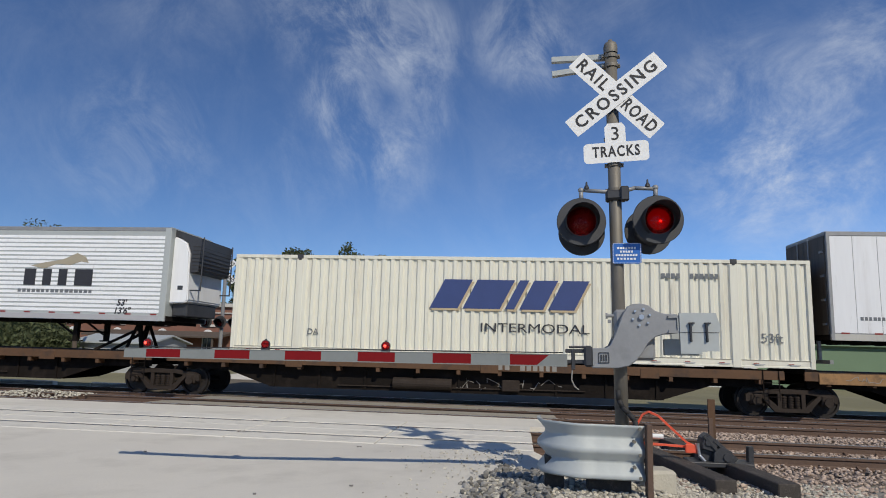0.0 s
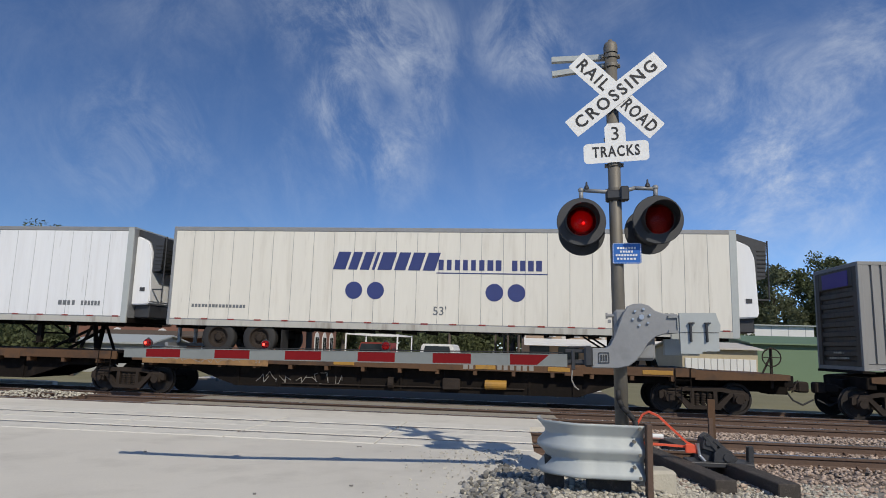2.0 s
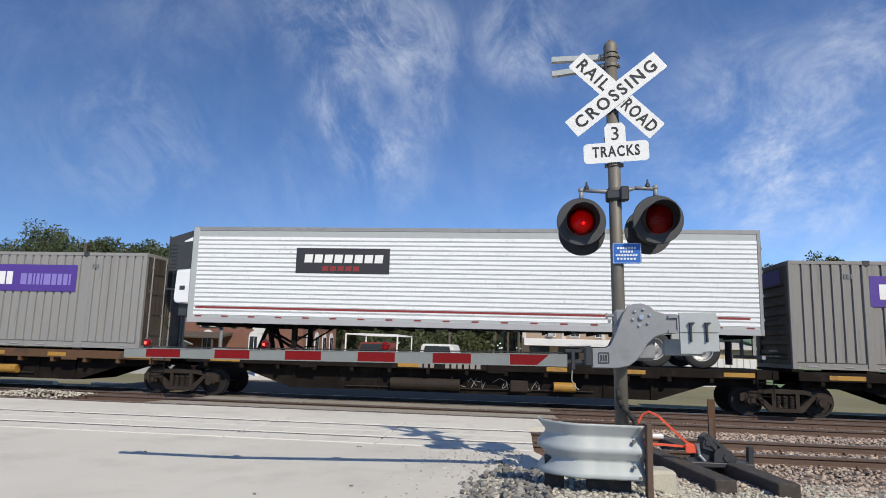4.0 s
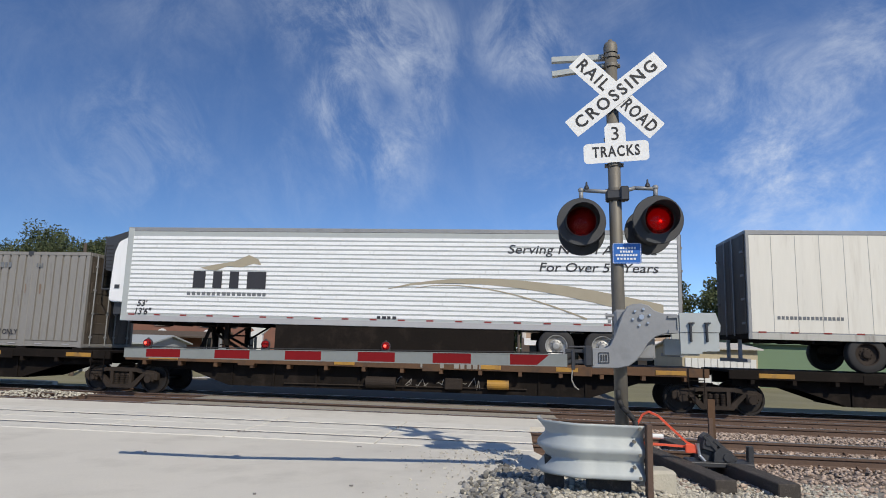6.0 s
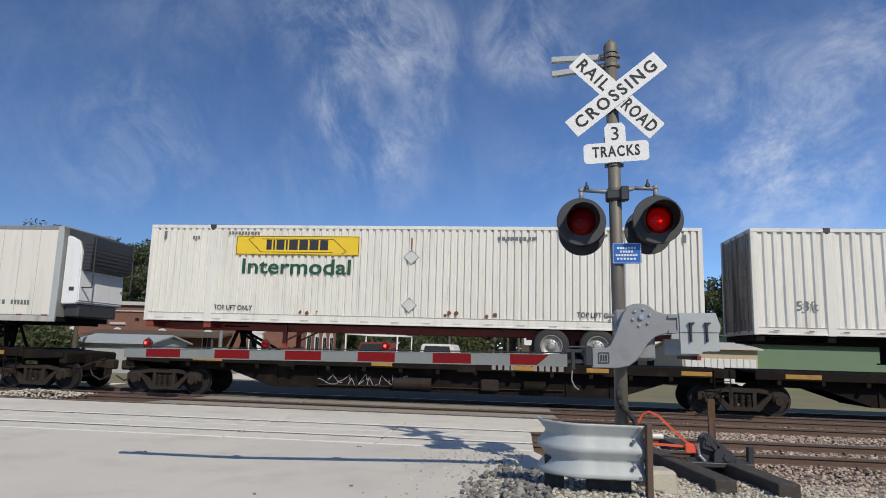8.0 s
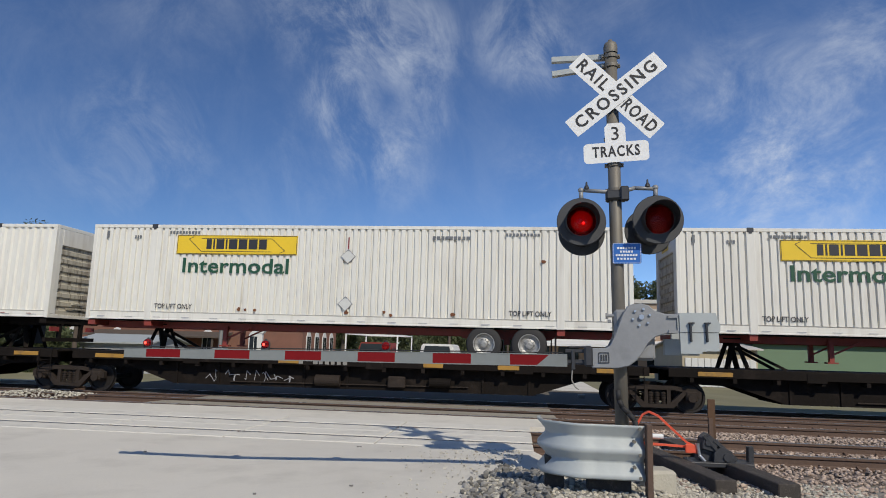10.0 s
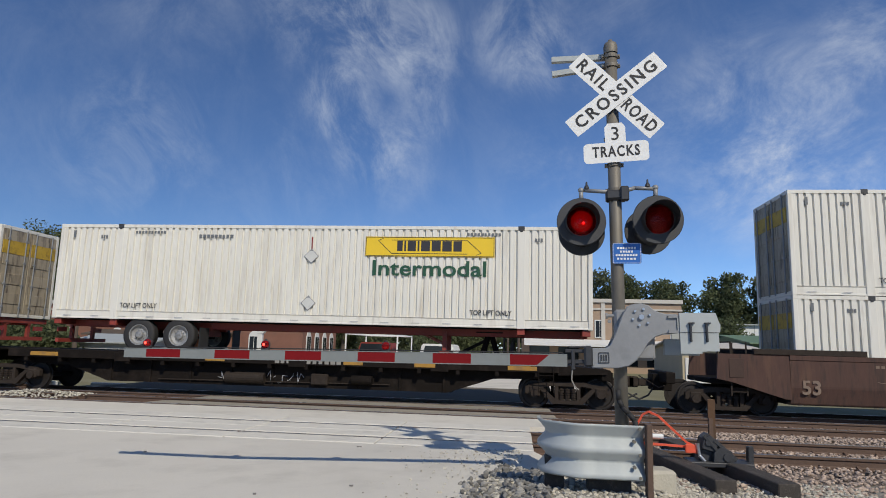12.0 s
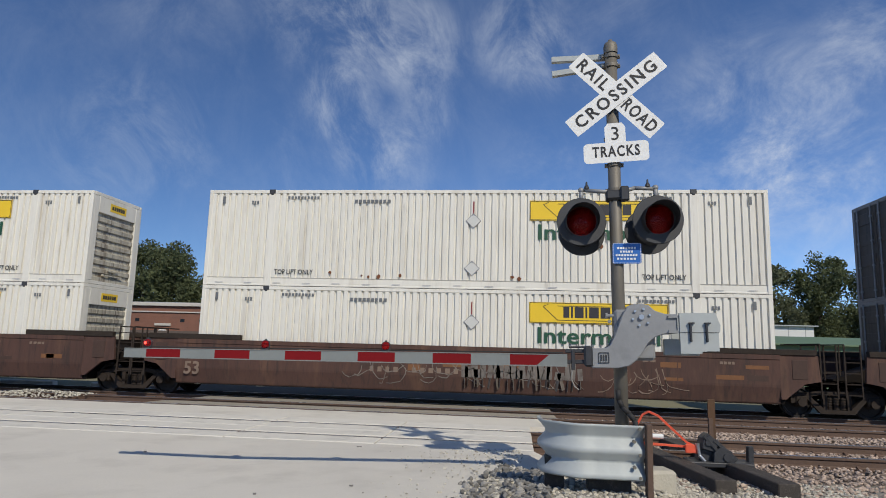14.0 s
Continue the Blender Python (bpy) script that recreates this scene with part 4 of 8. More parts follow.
def build_gate_arm():
    g = thing("gate_arm", "lowered crossing gate arm with red and white stripes and small lamps", "gate arm", at=pose(1.09, 7.0, 0.33, 0, -0.8, -1))
    x = -0.56
    y0, y1 = -0.215, -0.165
    z1 = 1.247

    def zb(u):
        return 1.138 + 0.022 * (u - x) / (-5.46 - x)
    edges = []
    pos = -5.46
    first = -5.195
    edges.append((pos, first, 0))
    for k in range(6):
        a = first + 0.81 * k
        edges.append((a, a + 0.405, 1))
        edges.append((a + 0.405, min(a + 0.81, x), 0))
    for a, b, red in edges:
        bm = bmesh.new()
        a0 = a - 0.13 if a > x - 0.3 else a
        b0 = b - 0.13 if red and b > x - 0.3 else b
        prism(bm, [(a0, zb(a0)), (b0, zb(b0)), (b, z1), (a, z1)], "y", y0, y1)
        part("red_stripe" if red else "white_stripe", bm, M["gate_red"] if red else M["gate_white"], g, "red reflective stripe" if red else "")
    bm = bmesh.new()
    box(bm, -5.46, x, y0 - 0.004, y1 + 0.004, z1, z1 + 0.008)
    prism(bm, [(-5.46, zb(-5.46) - 0.010), (x, zb(x) - 0.010), (x, zb(x)), (-5.46, zb(-5.46))], "y", y0 - 0.004, y1 + 0.004)
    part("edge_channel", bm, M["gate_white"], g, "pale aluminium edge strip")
    for k, xx in enumerate((-5.195, -3.81, -2.465)):
        bm = bmesh.new()
        lathe(bm, [(0.0, -0.055), (0.030, -0.050), (0.041, -0.032), (0.044, 0.0), (0.041, 0.032), (0.030, 0.050), (0.0, 0.055)], pose(xx, -0.19, z1 + 0.065, 90, 0, 0), 20)
        lp = part("gate_lamp", bm, M["lens_small"], g, "small round red gate lamp", True)
        bm = bmesh.new()
        box(bm, xx - 0.035, xx + 0.035, -0.215, -0.165, z1 + 0.008, z1 + 0.026)
        box(bm, xx - 0.046, xx - 0.036, -0.20, -0.18, z1 - 0.03, z1 + 0.06)
        box(bm, xx + 0.036, xx + 0.046, -0.20, -0.18, z1 - 0.03, z1 + 0.06)
        lathe(bm, [(0.049, -0.012), (0.049, 0.012), (0.043, 0.012), (0.043, -0.012), (0.049, -0.012)], pose(xx, -0.19, z1 + 0.065, 90, 0, 0), 20)
        tube(bm, (xx, -0.19, z1 + 0.105), (xx, -0.19, z1 + 0.125), 0.012, None, 8)
        part("lamp_bracket", bm, M["signal_black"], lp)
        bm = bmesh.new()
        ball(bm, (0, 0, 0), 0.016, 8)
        bu = part("bulb", bm, M["arm_bulb"], lp, "glowing red lamp", at=pose(xx, -0.245, z1 + 0.065))
        if k:
            FLASHERS.append((bu, 1 if k == 1 else 0, (xx, -0.245, z1 + 0.065), (xx, -0.19, z1 - 0.05)))
    bm = bmesh.new()
    for a, b in ((-5.195, -3.81), (-3.81, -2.465), (-2.465, -0.6)):
        tube(bm, (a, -0.16, z1 + 0.022), (b, -0.16, z1 + 0.022), 0.006, None, 6)
    part("lamp_cable", bm, M["rubber"], g)
    return g


def build_guard():
    g = thing("guard_rail", "curved galvanised steel guard rail round the signal's foot", "guard rail")
    # beam profile: three waves, from top to bottom
    prof = [(-0.022, 0.49), (-0.014, 0.465), (0.055, 0.385), (0.060, 0.355), (-0.012, 0.28), (-0.018, 0.25), (-0.012, 0.225), (0.055, 0.165), (0.060, 0.135), (-0.012, 0.05), (-0.02, 0.015), (-0.012, 0.0)]
    # plan line: straight from the post, then a bend back on the road side
    line = [(1.155, 6.20)]
    for i in range(1, 26):
        u = i / 25
        if u < 0.45:
            line.append((1.155 - 1.15 * u, 6.20 - 0.02 * u))
        else:
            a = (u - 0.45) / 0.55 * radians(118)
            line.append((0.6375 - 0.42 * math.sin(a), 6.191 + 0.42 * (1 - math.cos(a))))
    bm = bmesh.new()
    rows = []
    for k, (x, y) in enumerate(line):
        xa, ya = line[max(0, k - 1)]
        xb, yb = line[min(len(line) - 1, k + 1)]
        t = Vector((xb - xa, yb - ya, 0)).normalized()
        nrm = Vector((t.y, -t.x, 0)) * -1
        dent = 0.012 * noise.noise((k * 0.45, 0.3, 0.0))
        rows.append([bm.verts.new((x + nrm.x * (-o + dent), y + nrm.y * (-o + dent), 0.47 + 0.006 * k / 25 + h * 0.99 + 0.008 * noise.noise((k * 0.3, 7, 0)))) for o, h in prof])
    for r, q in zip(rows, rows[1:]):
        for i in range(len(prof) - 1):
            bm.faces.new((r[i], r[i + 1], q[i + 1], q[i]))
    bmesh.ops.recalc_face_normals(bm, faces=bm.faces[:])
    bmesh.ops.solidify(bm, geom=bm.faces[:], thickness=0.005)
    part("beam", bm, M["galv"], g, "wavy bluish galvanised steel beam", True)
    # steel post at the right end
    bm = bmesh.new()
    box(bm, 1.16, 1.21, 6.12, 6.25, 0.05, 0.975, 0.003)
    part("post", bm, M["rail_side"], g, "rusty brown steel end post")
    bm = bmesh.new()
    for x, z in ((1.11, 0.93), (1.06, 0.815), (1.11, 0.70), (1.06, 0.59), (1.11, 0.50)):
        tube(bm, (x, 6.172, z), (x, 6.215, z), 0.016, None, 6)
    part("bolts", bm, M["pole"], g, kind="stuff")
    for x, y, w in ((0.36, 6.42, 0.09), (0.86, 6.36, 0.2)):
        bm = bmesh.new()
        box(bm, x - w, x + w, y, y + 0.15, 0.0, 0.62, 0.01)
        part("timber_block", bm, M["tie"], g, "dark weathered timber block")
    bm = bmesh.new()
    box(bm, 0.50, 0.56, 6.50, 6.56, 0.1, 0.62)
    bar(bm, (0.44, 6.42, 0.60), (0.78, 6.42, 0.44), 0.03, 0.02)
    part("strut", bm, M["galv_dull"], g)
    return g


def build_switch_gear():
    # long headblock ties
    for x0, x1, yb in ((2.42, 2.08, 8.2), (3.14, 2.88, 8.15)):
        bm = bmesh.new()
        box(bm, -0.13, 0.13, -2.3, 2.3, -0.115, 0.115, 0.012)
        ang = math.degrees(math.atan2(x0 - x1, 2.3))
        solid("switch_tie", bm, M["tie"], "long dark creosoted timber reaching out from the near track", "railway tie", group="switch ties",
              at=pose((x0 + x1) / 2 - 0.13, yb + 2.3, 0.02, -0.6, 0, ang))
    d = thing("switch_stand", "black cast switch stand with an orange lever on long timbers", "switch stand", at=pose(2.68, 9.75, 0.10))
    bm = bmesh.new()
    box(bm, -0.30, 0.55, -0.22, 0.2, -0.02, 0.05, 0.01)
    prism(bm, [(-0.16, 0.05), (0.34, 0.05), (0.22, 0.16), (0.06, 0.34), (-0.02, 0.42), (-0.10, 0.36)], "y", -0.10, 0.12)
    prism(bm, [(-0.12, 0.22), (0.05, 0.18), (0.10, 0.30), (0.0, 0.40), (-0.10, 0.36)], "y", -0.17, -0.04)
    prism(bm, [(0.02, 0.05), (0.30, 0.05), (0.26, 0.20), (0.12, 0.26), (0.03, 0.18)], "y", -0.20, -0.05)
    bar(bm, (-0.10, -0.16, 0.40), (0.16, -0.18, 0.10), 0.05, 0.04)
    bar(bm, (0.04, -0.15, 0.34), (0.34, -0.12, 0.08), 0.06, 0.05)
    tube(bm, (0.20, -0.22, 0.12), (0.20, 0.05, 0.12), 0.06, None, 8)
    tube(bm, (-0.04, -0.19, 0.30), (-0.04, 0.05, 0.30), 0.045, None, 8)
    bmesh.ops.bevel(bm, geom=bm.edges[:], offset=0.008, segments=1, affect="EDGES", clamp_overlap=True)
    part("body", bm, M["signal_black"], d, "black grease-covered casting")
    bm = bmesh.new()
    tube(bm, (-0.17, -0.10, 0.28), (-0.15, -0.12, 0.12), 0.03, 0.02, 8)
    tube(bm, (-0.15, -0.12, 0.12), (-0.06, -0.12, 0.02), 0.024, None, 8)
    part("crank", bm, M["alu"], d, "bright worn crank")
    bm = bmesh.new()
    q = [(-0.98, 0.2, 0.38), (-0.86, 0.15, 0.62), (-0.78, 0.1, 0.67), (-0.66, 0.05, 0.62), (-0.30, -0.05, 0.28), (-0.16, -0.08, 0.22)]
    for a, b in zip(q, q[1:]):
        bar(bm, a, b, 0.022, 0.03)
    box(bm, -0.33, -0.15, -0.10, -0.06, 0.14, 0.26, 0.01)
    part("lever", bm, M["orange"], d, "bright orange bent lever")
    bm = bmesh.new()
    bar(bm, (-0.92, 0.0, 0.24), (-0.30, -0.02, 0.22), 0.05, 0.03)
    part("lower_bar", bm, M["orange"], d, "orange connecting bar")
    bm = bmesh.new()
    tube(bm, (-0.95, 0.05, 0.34), (-0.60, 0.04, 0.335), 0.035, None, 10)
    part("white_sleeve", bm, M["sign_white"], d, "white sleeve on the bar")
    bm = bmesh.new()
    box(bm, 0.02, 0.12, 0.02, 0.05, 0.05, 0.88, 0.004)
    part("stake", bm, M["sill_rust"], d, "rusty ochre upright marker")
    bm = bmesh.new()
    box(bm, 0.02, 0.075, -0.02, 0.02, 0.05, 0.62)
    part("stake_back", bm, M["rail_side"], d)
    bm = bmesh.new()
    box(bm, 0.52, 0.60, -0.05, 0.05, -0.02, 0.26, 0.01)
    part("stub_post", bm, M["signal_black"], d)
    bm = bmesh.new()
    box(bm, -0.15, 0.15, -0.15, 0.15, -0.12, 0.12, 0.03)
    solid("stone_block", bm, M["limestone"], "weathered tan stone block behind the guard rail", "stone block", at=pose(1.36, 6.75, 0.38, 0, 0, 12))


build_signal()
build_gate_arm()
build_guard()
build_switch_gear()


# ---------- beyond the tracks ----------
def window(parent, x, y, z0, z1, w, arch=False, face=-1, mat="white_wall"):
    """A framed opening set into a wall that faces -y."""
    bm = bmesh.new()
    t = 0.09
    pts_o = [(x - w / 2 - t, z0 - t), (x + w / 2 + t, z0 - t), (x + w / 2 + t, z1)]
    pts_o += [(x + (w / 2 + t) * math.cos(a), z1 + (w / 2 + t) * math.sin(a)) for a in [radians(20 * i) for i in range(1, 9)]] if arch else [(x + w / 2 + t, z1 + t), (x - w / 2 - t, z1 + t)]
    pts_o += [(x - w / 2 - t, z1)]
    prism(bm, pts_o, "y", y - 0.05, y + 0.02)
    f = part("window", bm, M[mat], parent, "pale framed window")
    bm = bmesh.new()
    box(bm, x - w / 2, x - 0.02, y - 0.065, y - 0.045, z0, z1)
    box(bm, x + 0.02, x + w / 2, y - 0.065, y - 0.045, z0, z1)
    part("pane", bm, M["window_dark"], f)
    return f


def build_brick_building():
    b = thing("brick_building", "low red brick building with pale cornice and arched windows", "building")
    bm = bmesh.new()
    box(bm, -48, -14.9, 44, 52.4, -0.4, 3.95)
    part("wall", bm, M["brick"], b, "old red brick wall")
    bm = bmesh.new()
    box(bm, -48.2, -14.7, 43.8, 52.6, 3.95, 4.18, 0.02)
    box(bm, -48.1, -14.8, 43.9, 52.5, 3.50, 3.58)
    part("cornice", bm, M["stone_trim"], b, "pale stone cornice")
    bm = bmesh.new()
    box(bm, -47.9, -15.0, 44.1, 52.3, 4.16, 4.24)
    part("roof", bm, M["grey_wall"], b)
    for i in range(9):
        x = -46 + 3.45 * i
        window(b, x, 44.0, 1.0, 1.95, 0.62, True)
        bm = bmesh.new()
        box(bm, x + 1.3, x + 1.6, 43.96, 44.05, 2.85, 3.05)
        part("vent", bm, M["window_dark"], b)
        bm = bmesh.new()
        box(bm, x - 0.6, x + 0.6, 43.9, 44.05, 2.55, 2.72)
        part("lintel", bm, M["stone_trim"], b)
    # arched windows in the end wall
    for i in range(4):
        y = 45.3 + 1.9 * i
        bm = bmesh.new()
        prism(bm, [(y - 0.5, 0.7), (y + 0.5, 0.7), (y + 0.5, 2.0), (y + 0.35, 2.3), (y, 2.45), (y - 0.35, 2.3), (y - 0.5, 2.0)], "x", -14.92, -14.85)
        f = part("window", bm, M["white_wall"], b, "pale framed arched window")
        bm = bmesh.new()
        for ya, yb in ((y - 0.38, y - 0.04), (y + 0.04, y + 0.38)):
            box(bm, -14.86, -14.835, ya, yb, 0.82, 2.05)
        part("pane", bm, M["window_dark"], f)
    bm = bmesh.new()
    prism(bm, [(43.95, 2.2), (41.8, 1.85), (41.8, 1.75), (43.95, 2.0)], "x", -30, -20)
    for x in (-29.5, -25, -20.5):
        box(bm, x - 0.06, x + 0.06, 41.9, 42.02, -0.35, 1.8)
    part("porch_roof", bm, M["bark"], b, "dark wooden porch roof on posts")


def build_buff_building():
    b = thing("buff_brick_building", "two-storey buff brick building with a corbelled cornice", "building")
    bm = bmesh.new()
    box(bm, 0.45, 14.6, 60, 74, -0.4, 6.0)
    part("wall", bm, M["buff_brick"], b, "buff brick wall")
    bm = bmesh.new()
    box(bm, 0.35, 14.7, 59.8, 74.1, 5.95, 6.3, 0.03)
    box(bm, 0.4, 14.65, 59.88, 60.1, 5.3, 5.45)
    for i in range(4):
        x = 0.45 + 3.54 * i
        box(bm, x, x + 0.35, 59.9, 60.05, 2.6, 5.95)
    part("cornice", bm, M["stone_trim"], b, "pale corbelled cornice")
    for i in range(6):
        f = window(b, 3.0 + 2.2 * i, 60.0, 2.85, 4.3, 0.72, False)
    bm = bmesh.new()
    box(bm, 2.75, 3.25, 59.6, 60.0, 2.85, 3.15)
    part("air_conditioner", bm, M["grey_wall"], b, "window air conditioner")
    bm = bmesh.new()
    prism(bm, [(60.0, 2.6), (58.2, 2.15), (58.2, 1.95), (60.0, 2.35)], "x", 0.6, 14.4)
    part("awning", bm, M["white_wall"], b, "long pale awning")
    for i in range(5):
        bm = bmesh.new()
        x = 2.0 + 2.6 * i
        box(bm, x - 0.9, x + 0.9, 59.95, 60.03, 0.3, 1.9)
        part("shop_window", bm, M["window_dark"], b)


def shed(name, label, x0, x1, y0, y1, eave, ridge, wall_m, roof_m, seams=0):
    b = thing(name, label, "building")
    bm = bmesh.new()
    prism(bm, [(y0, -0.4), (y1, -0.4), (y1, eave), ((y0 + y1) / 2, ridge - 0.05), (y0, eave)], "x", x0, x1)
    part("wall", bm, wall_m, b)
    bm = bmesh.new()
    ym = (y0 + y1) / 2
    for ya, yb in ((y0 - 0.3, ym), (ym, y1 + 0.3)):
        za, zb = (eave - 0.06, ridge) if ya < ym - 0.01 else (ridge, eave - 0.06)
        prism(bm, [(ya, za), (yb, zb), (yb, zb + 0.08), (ya, za + 0.08)], "x", x0 - 0.25, x1 + 0.25)
    part("roof", bm, roof_m, b)
    for i in range(seams):
        bm = bmesh.new()
        x = x0 + (i + 0.5) * (x1 - x0) / seams
        box(bm, x - 0.03, x + 0.03, y0 - 0.02, y0 + 0.02, -0.3, eave - 0.05)
        part("wall_seam", bm, M["grey_wall"], b)
    return b


def far_signal():
    s = thing("far_crossing_signal", "second crossing signal beyond the tracks with crossbuck and red flashers", "crossing signal", at=pose(-12.15, 25.6, -0.3))
    bm = bmesh.new()
    tube(bm, (0, 0, 0), (0, 0, 5.4), 0.075, None, 14)
    tube(bm, (0, 0, 5.4), (0, 0, 5.6), 0.11, 0.05, 12)
    part("mast", bm, M["galv_dull"], s)
    for ang, txt in ((-46, ("RAIL", "ROAD")), (46, ("CROSSING",))):
        bm = bmesh.new()
        prism(bm, rounded(0.61, 0.114, 0.012), "y", -0.002, 0.002)
        bl = part("crossbuck_blade", bm, M["sign_white"], s, at=pose(0.0, -0.09 - (0.006 if ang > 0 else 0), 4.75, 0, -ang, 0))
        for k, w in enumerate(txt):
            words("lettering", w, 0.205, M["black"], bl, pose(0 if len(txt) == 1 else (-0.36, 0.36)[k], -0.004, 0), weight=0.004, width=1.08 if len(txt) == 1 else 0.42)
    bm = bmesh.new()
    box(bm, 0.0, 1.0, -0.03, 0.03, 5.1, 5.2)
    bar(bm, (-0.6, 0, 2.75), (0.6, 0, 2.75), 0.06)
    part("bracket_arm", bm, M["galv"], s)
    for x in (-0.62, 0.0, 0.62):
        signal_head(s, x, -0.16, 2.66, -1)
    bm = bmesh.new()
    box(bm, -0.25, 0.25, -0.25, 0.25, 0.9, 1.6, 0.03)
    part("gate_mechanism", bm, M["galv_dull"], s)
    return s


def notice_board():
    s = thing("notice_board", "white framed notice board with a shaped top on a post", "sign", at=pose(-12.25, 30, -0.3))
    bm = bmesh.new()
    box(bm, -0.12, 0.12, -0.1, 0.1, 0, 2.9, 0.01)
    prism(bm, [(-0.6, 2.75), (0.6, 2.75), (0.15, 2.3), (-0.15, 2.3)], "y", -0.12, 0.12)
    part("post", bm, M["white_wall"], s)
    bm = bmesh.new()
    box(bm, -0.78, 0.78, -0.1, 0.1, 2.8, 4.45, 0.02)
    prism(bm, [(-0.85, 4.42), (0.85, 4.42), (0.62, 4.58), (0.35, 4.66), (0.0, 4.82), (-0.35, 4.66), (-0.62, 4.58)], "y", -0.13, 0.13)
    part("frame", bm, M["white_wall"], s)
    bm = bmesh.new()
    rnd = random.Random(8)
    for k in range(6):
        w = rnd.uniform(0.35, 0.6)
        bars(bm, -w, w, 3.05 + 0.2 * k, 3.17 + 0.2 * k, -0.102, rnd.randint(3, 6), rnd)
    part("writing", bm, M["mark_black"], s)


def pole_line():
    for x, y, h, arm in ((0.1, 52, 9.0, True), (-1.4, 70, 7.5, True), (-0.9, 62, 6.0, False), (-4.6, 44, 3.2, False), (-2.2, 66, 6.6, True), (-21.8, 30, 6.6, False)):
        p = thing("utility_pole", "slim weathered utility pole", "pole", "utility poles", pose(x, y, -0.3))
        bm = bmesh.new()
        tube(bm, (0, 0, 0), (0, 0, h), 0.12, 0.08, 10)
        part("pole", bm, M["bark"], p)
        if arm:
            bm = bmesh.new()
            box(bm, -0.8, 0.8, -0.05, 0.05, h - 0.7, h - 0.58)
            for dx in (-0.7, 0.0, 0.7):
                tube(bm, (dx, 0, h - 0.58), (dx, 0, h - 0.42), 0.05, 0.03, 8)
            part("cross_arm", bm, M["bark"], p)
            bm = bmesh.new()
            tube(bm, (0.2, -0.1, h * 0.55), (0.2, -0.1, h * 0.55 + 0.5), 0.17, None, 12)
            part("transformer", bm, M["grey_wall"], p)


def crown_points(rnd, blobs, n):
    out = []
    w = np.array([b[3] ** 2 for b in blobs])
    pick = rnd.choice(len(blobs), n, p=w / w.sum())
    for k in pick:
        x, y, z, r, sq = blobs[k]
        d = rnd.normal(size=3)
        d /= np.linalg.norm(d)
        q = r * 1.2 * rnd.random() ** 0.45
        out.append((x + d[0] * q, y + d[1] * q, z + d[2] * q * sq))
    return np.array(out)


def tree(name, label, x, y, height, width, mat, seed, leaves=5200, base=0.25, size=0.21):
    """Tapered trunk, forking limbs and a crown of small separate leaf sprays in uneven clumps."""
    rnd = np.random.default_rng(seed)
    t = thing(name, label, "tree", "trees beyond the tracks", pose(x, y, -0.35))
    bm = bmesh.new()
    tube(bm, (0, 0, 0), (0.1, 0, height * 0.35), 0.028 * height, 0.018 * height, 9)
    tube(bm, (0.1, 0, height * 0.35), (0.05, 0.1, height * 0.75), 0.018 * height, 0.006 * height, 8)
    blobs = []
    for i in range(38):
        a = rnd.uniform(0, 6.283)
        u = rnd.uniform(0.0, 1.0)
        zc = height * (base + (0.93 - base) * u)
        spread = width / 2 * (0.35 + 0.65 * math.sin(math.pi * (0.18 + 0.70 * u))) * rnd.uniform(0.35, 0.95)
        r = width * rnd.uniform(0.09, 0.20)
        cx, cy = spread * math.cos(a), spread * math.sin(a)
        blobs.append((cx, cy, min(zc, height - r * 0.8), r, rnd.uniform(0.7, 1.0)))
        z0 = height * rnd.uniform(0.25, 0.6)
        if i % 3 == 0:
            tube(bm, (0.07, 0, min(z0, zc)), (cx * 0.9, cy * 0.9, zc), 0.008 * height, 0.003 * height, 6)
    blobs.append((0, 0, height * 0.9, width * 0.13, 1.2))
    blobs.append((0, 0, height * 0.62, width * 0.30, 1.2))
    blobs.append((0, 0, height * 0.35, width * 0.30, 1.0))
    part("trunk", bm, M["bark"], t, "grey-brown trunk and limbs")
    c = crown_points(rnd, blobs, int(leaves * 2.4))
    n = len(c)
    # each spray: two crossing bent leaf faces
    ax = rnd.normal(size=(n, 3)); ax /= np.linalg.norm(ax, axis=1)[:, None]
    bx = np.cross(ax, rnd.normal(size=(n, 3))); bx /= np.linalg.norm(bx, axis=1)[:, None]
    s = (size * rnd.uniform(0.5, 1.3, n))[:, None]
    nx = np.cross(ax, bx)
    v = np.stack([c - ax * s, c + bx * s * 0.45 + nx * s * 0.15, c + ax * s, c - bx * s * 0.45 + nx * s * 0.15], 1).reshape(-1, 3)
    f = (np.arange(n)[:, None] * 4 + np.arange(4)[None]).tolist()
    me = bpy.data.meshes.new("crown")
    me.from_pydata(v.tolist(), [], f)
    me.materials.append(mat)
    ob = new("crown", me)
    ob.parent = t
    tagged(ob, "uneven crown of small leaves")
    return t


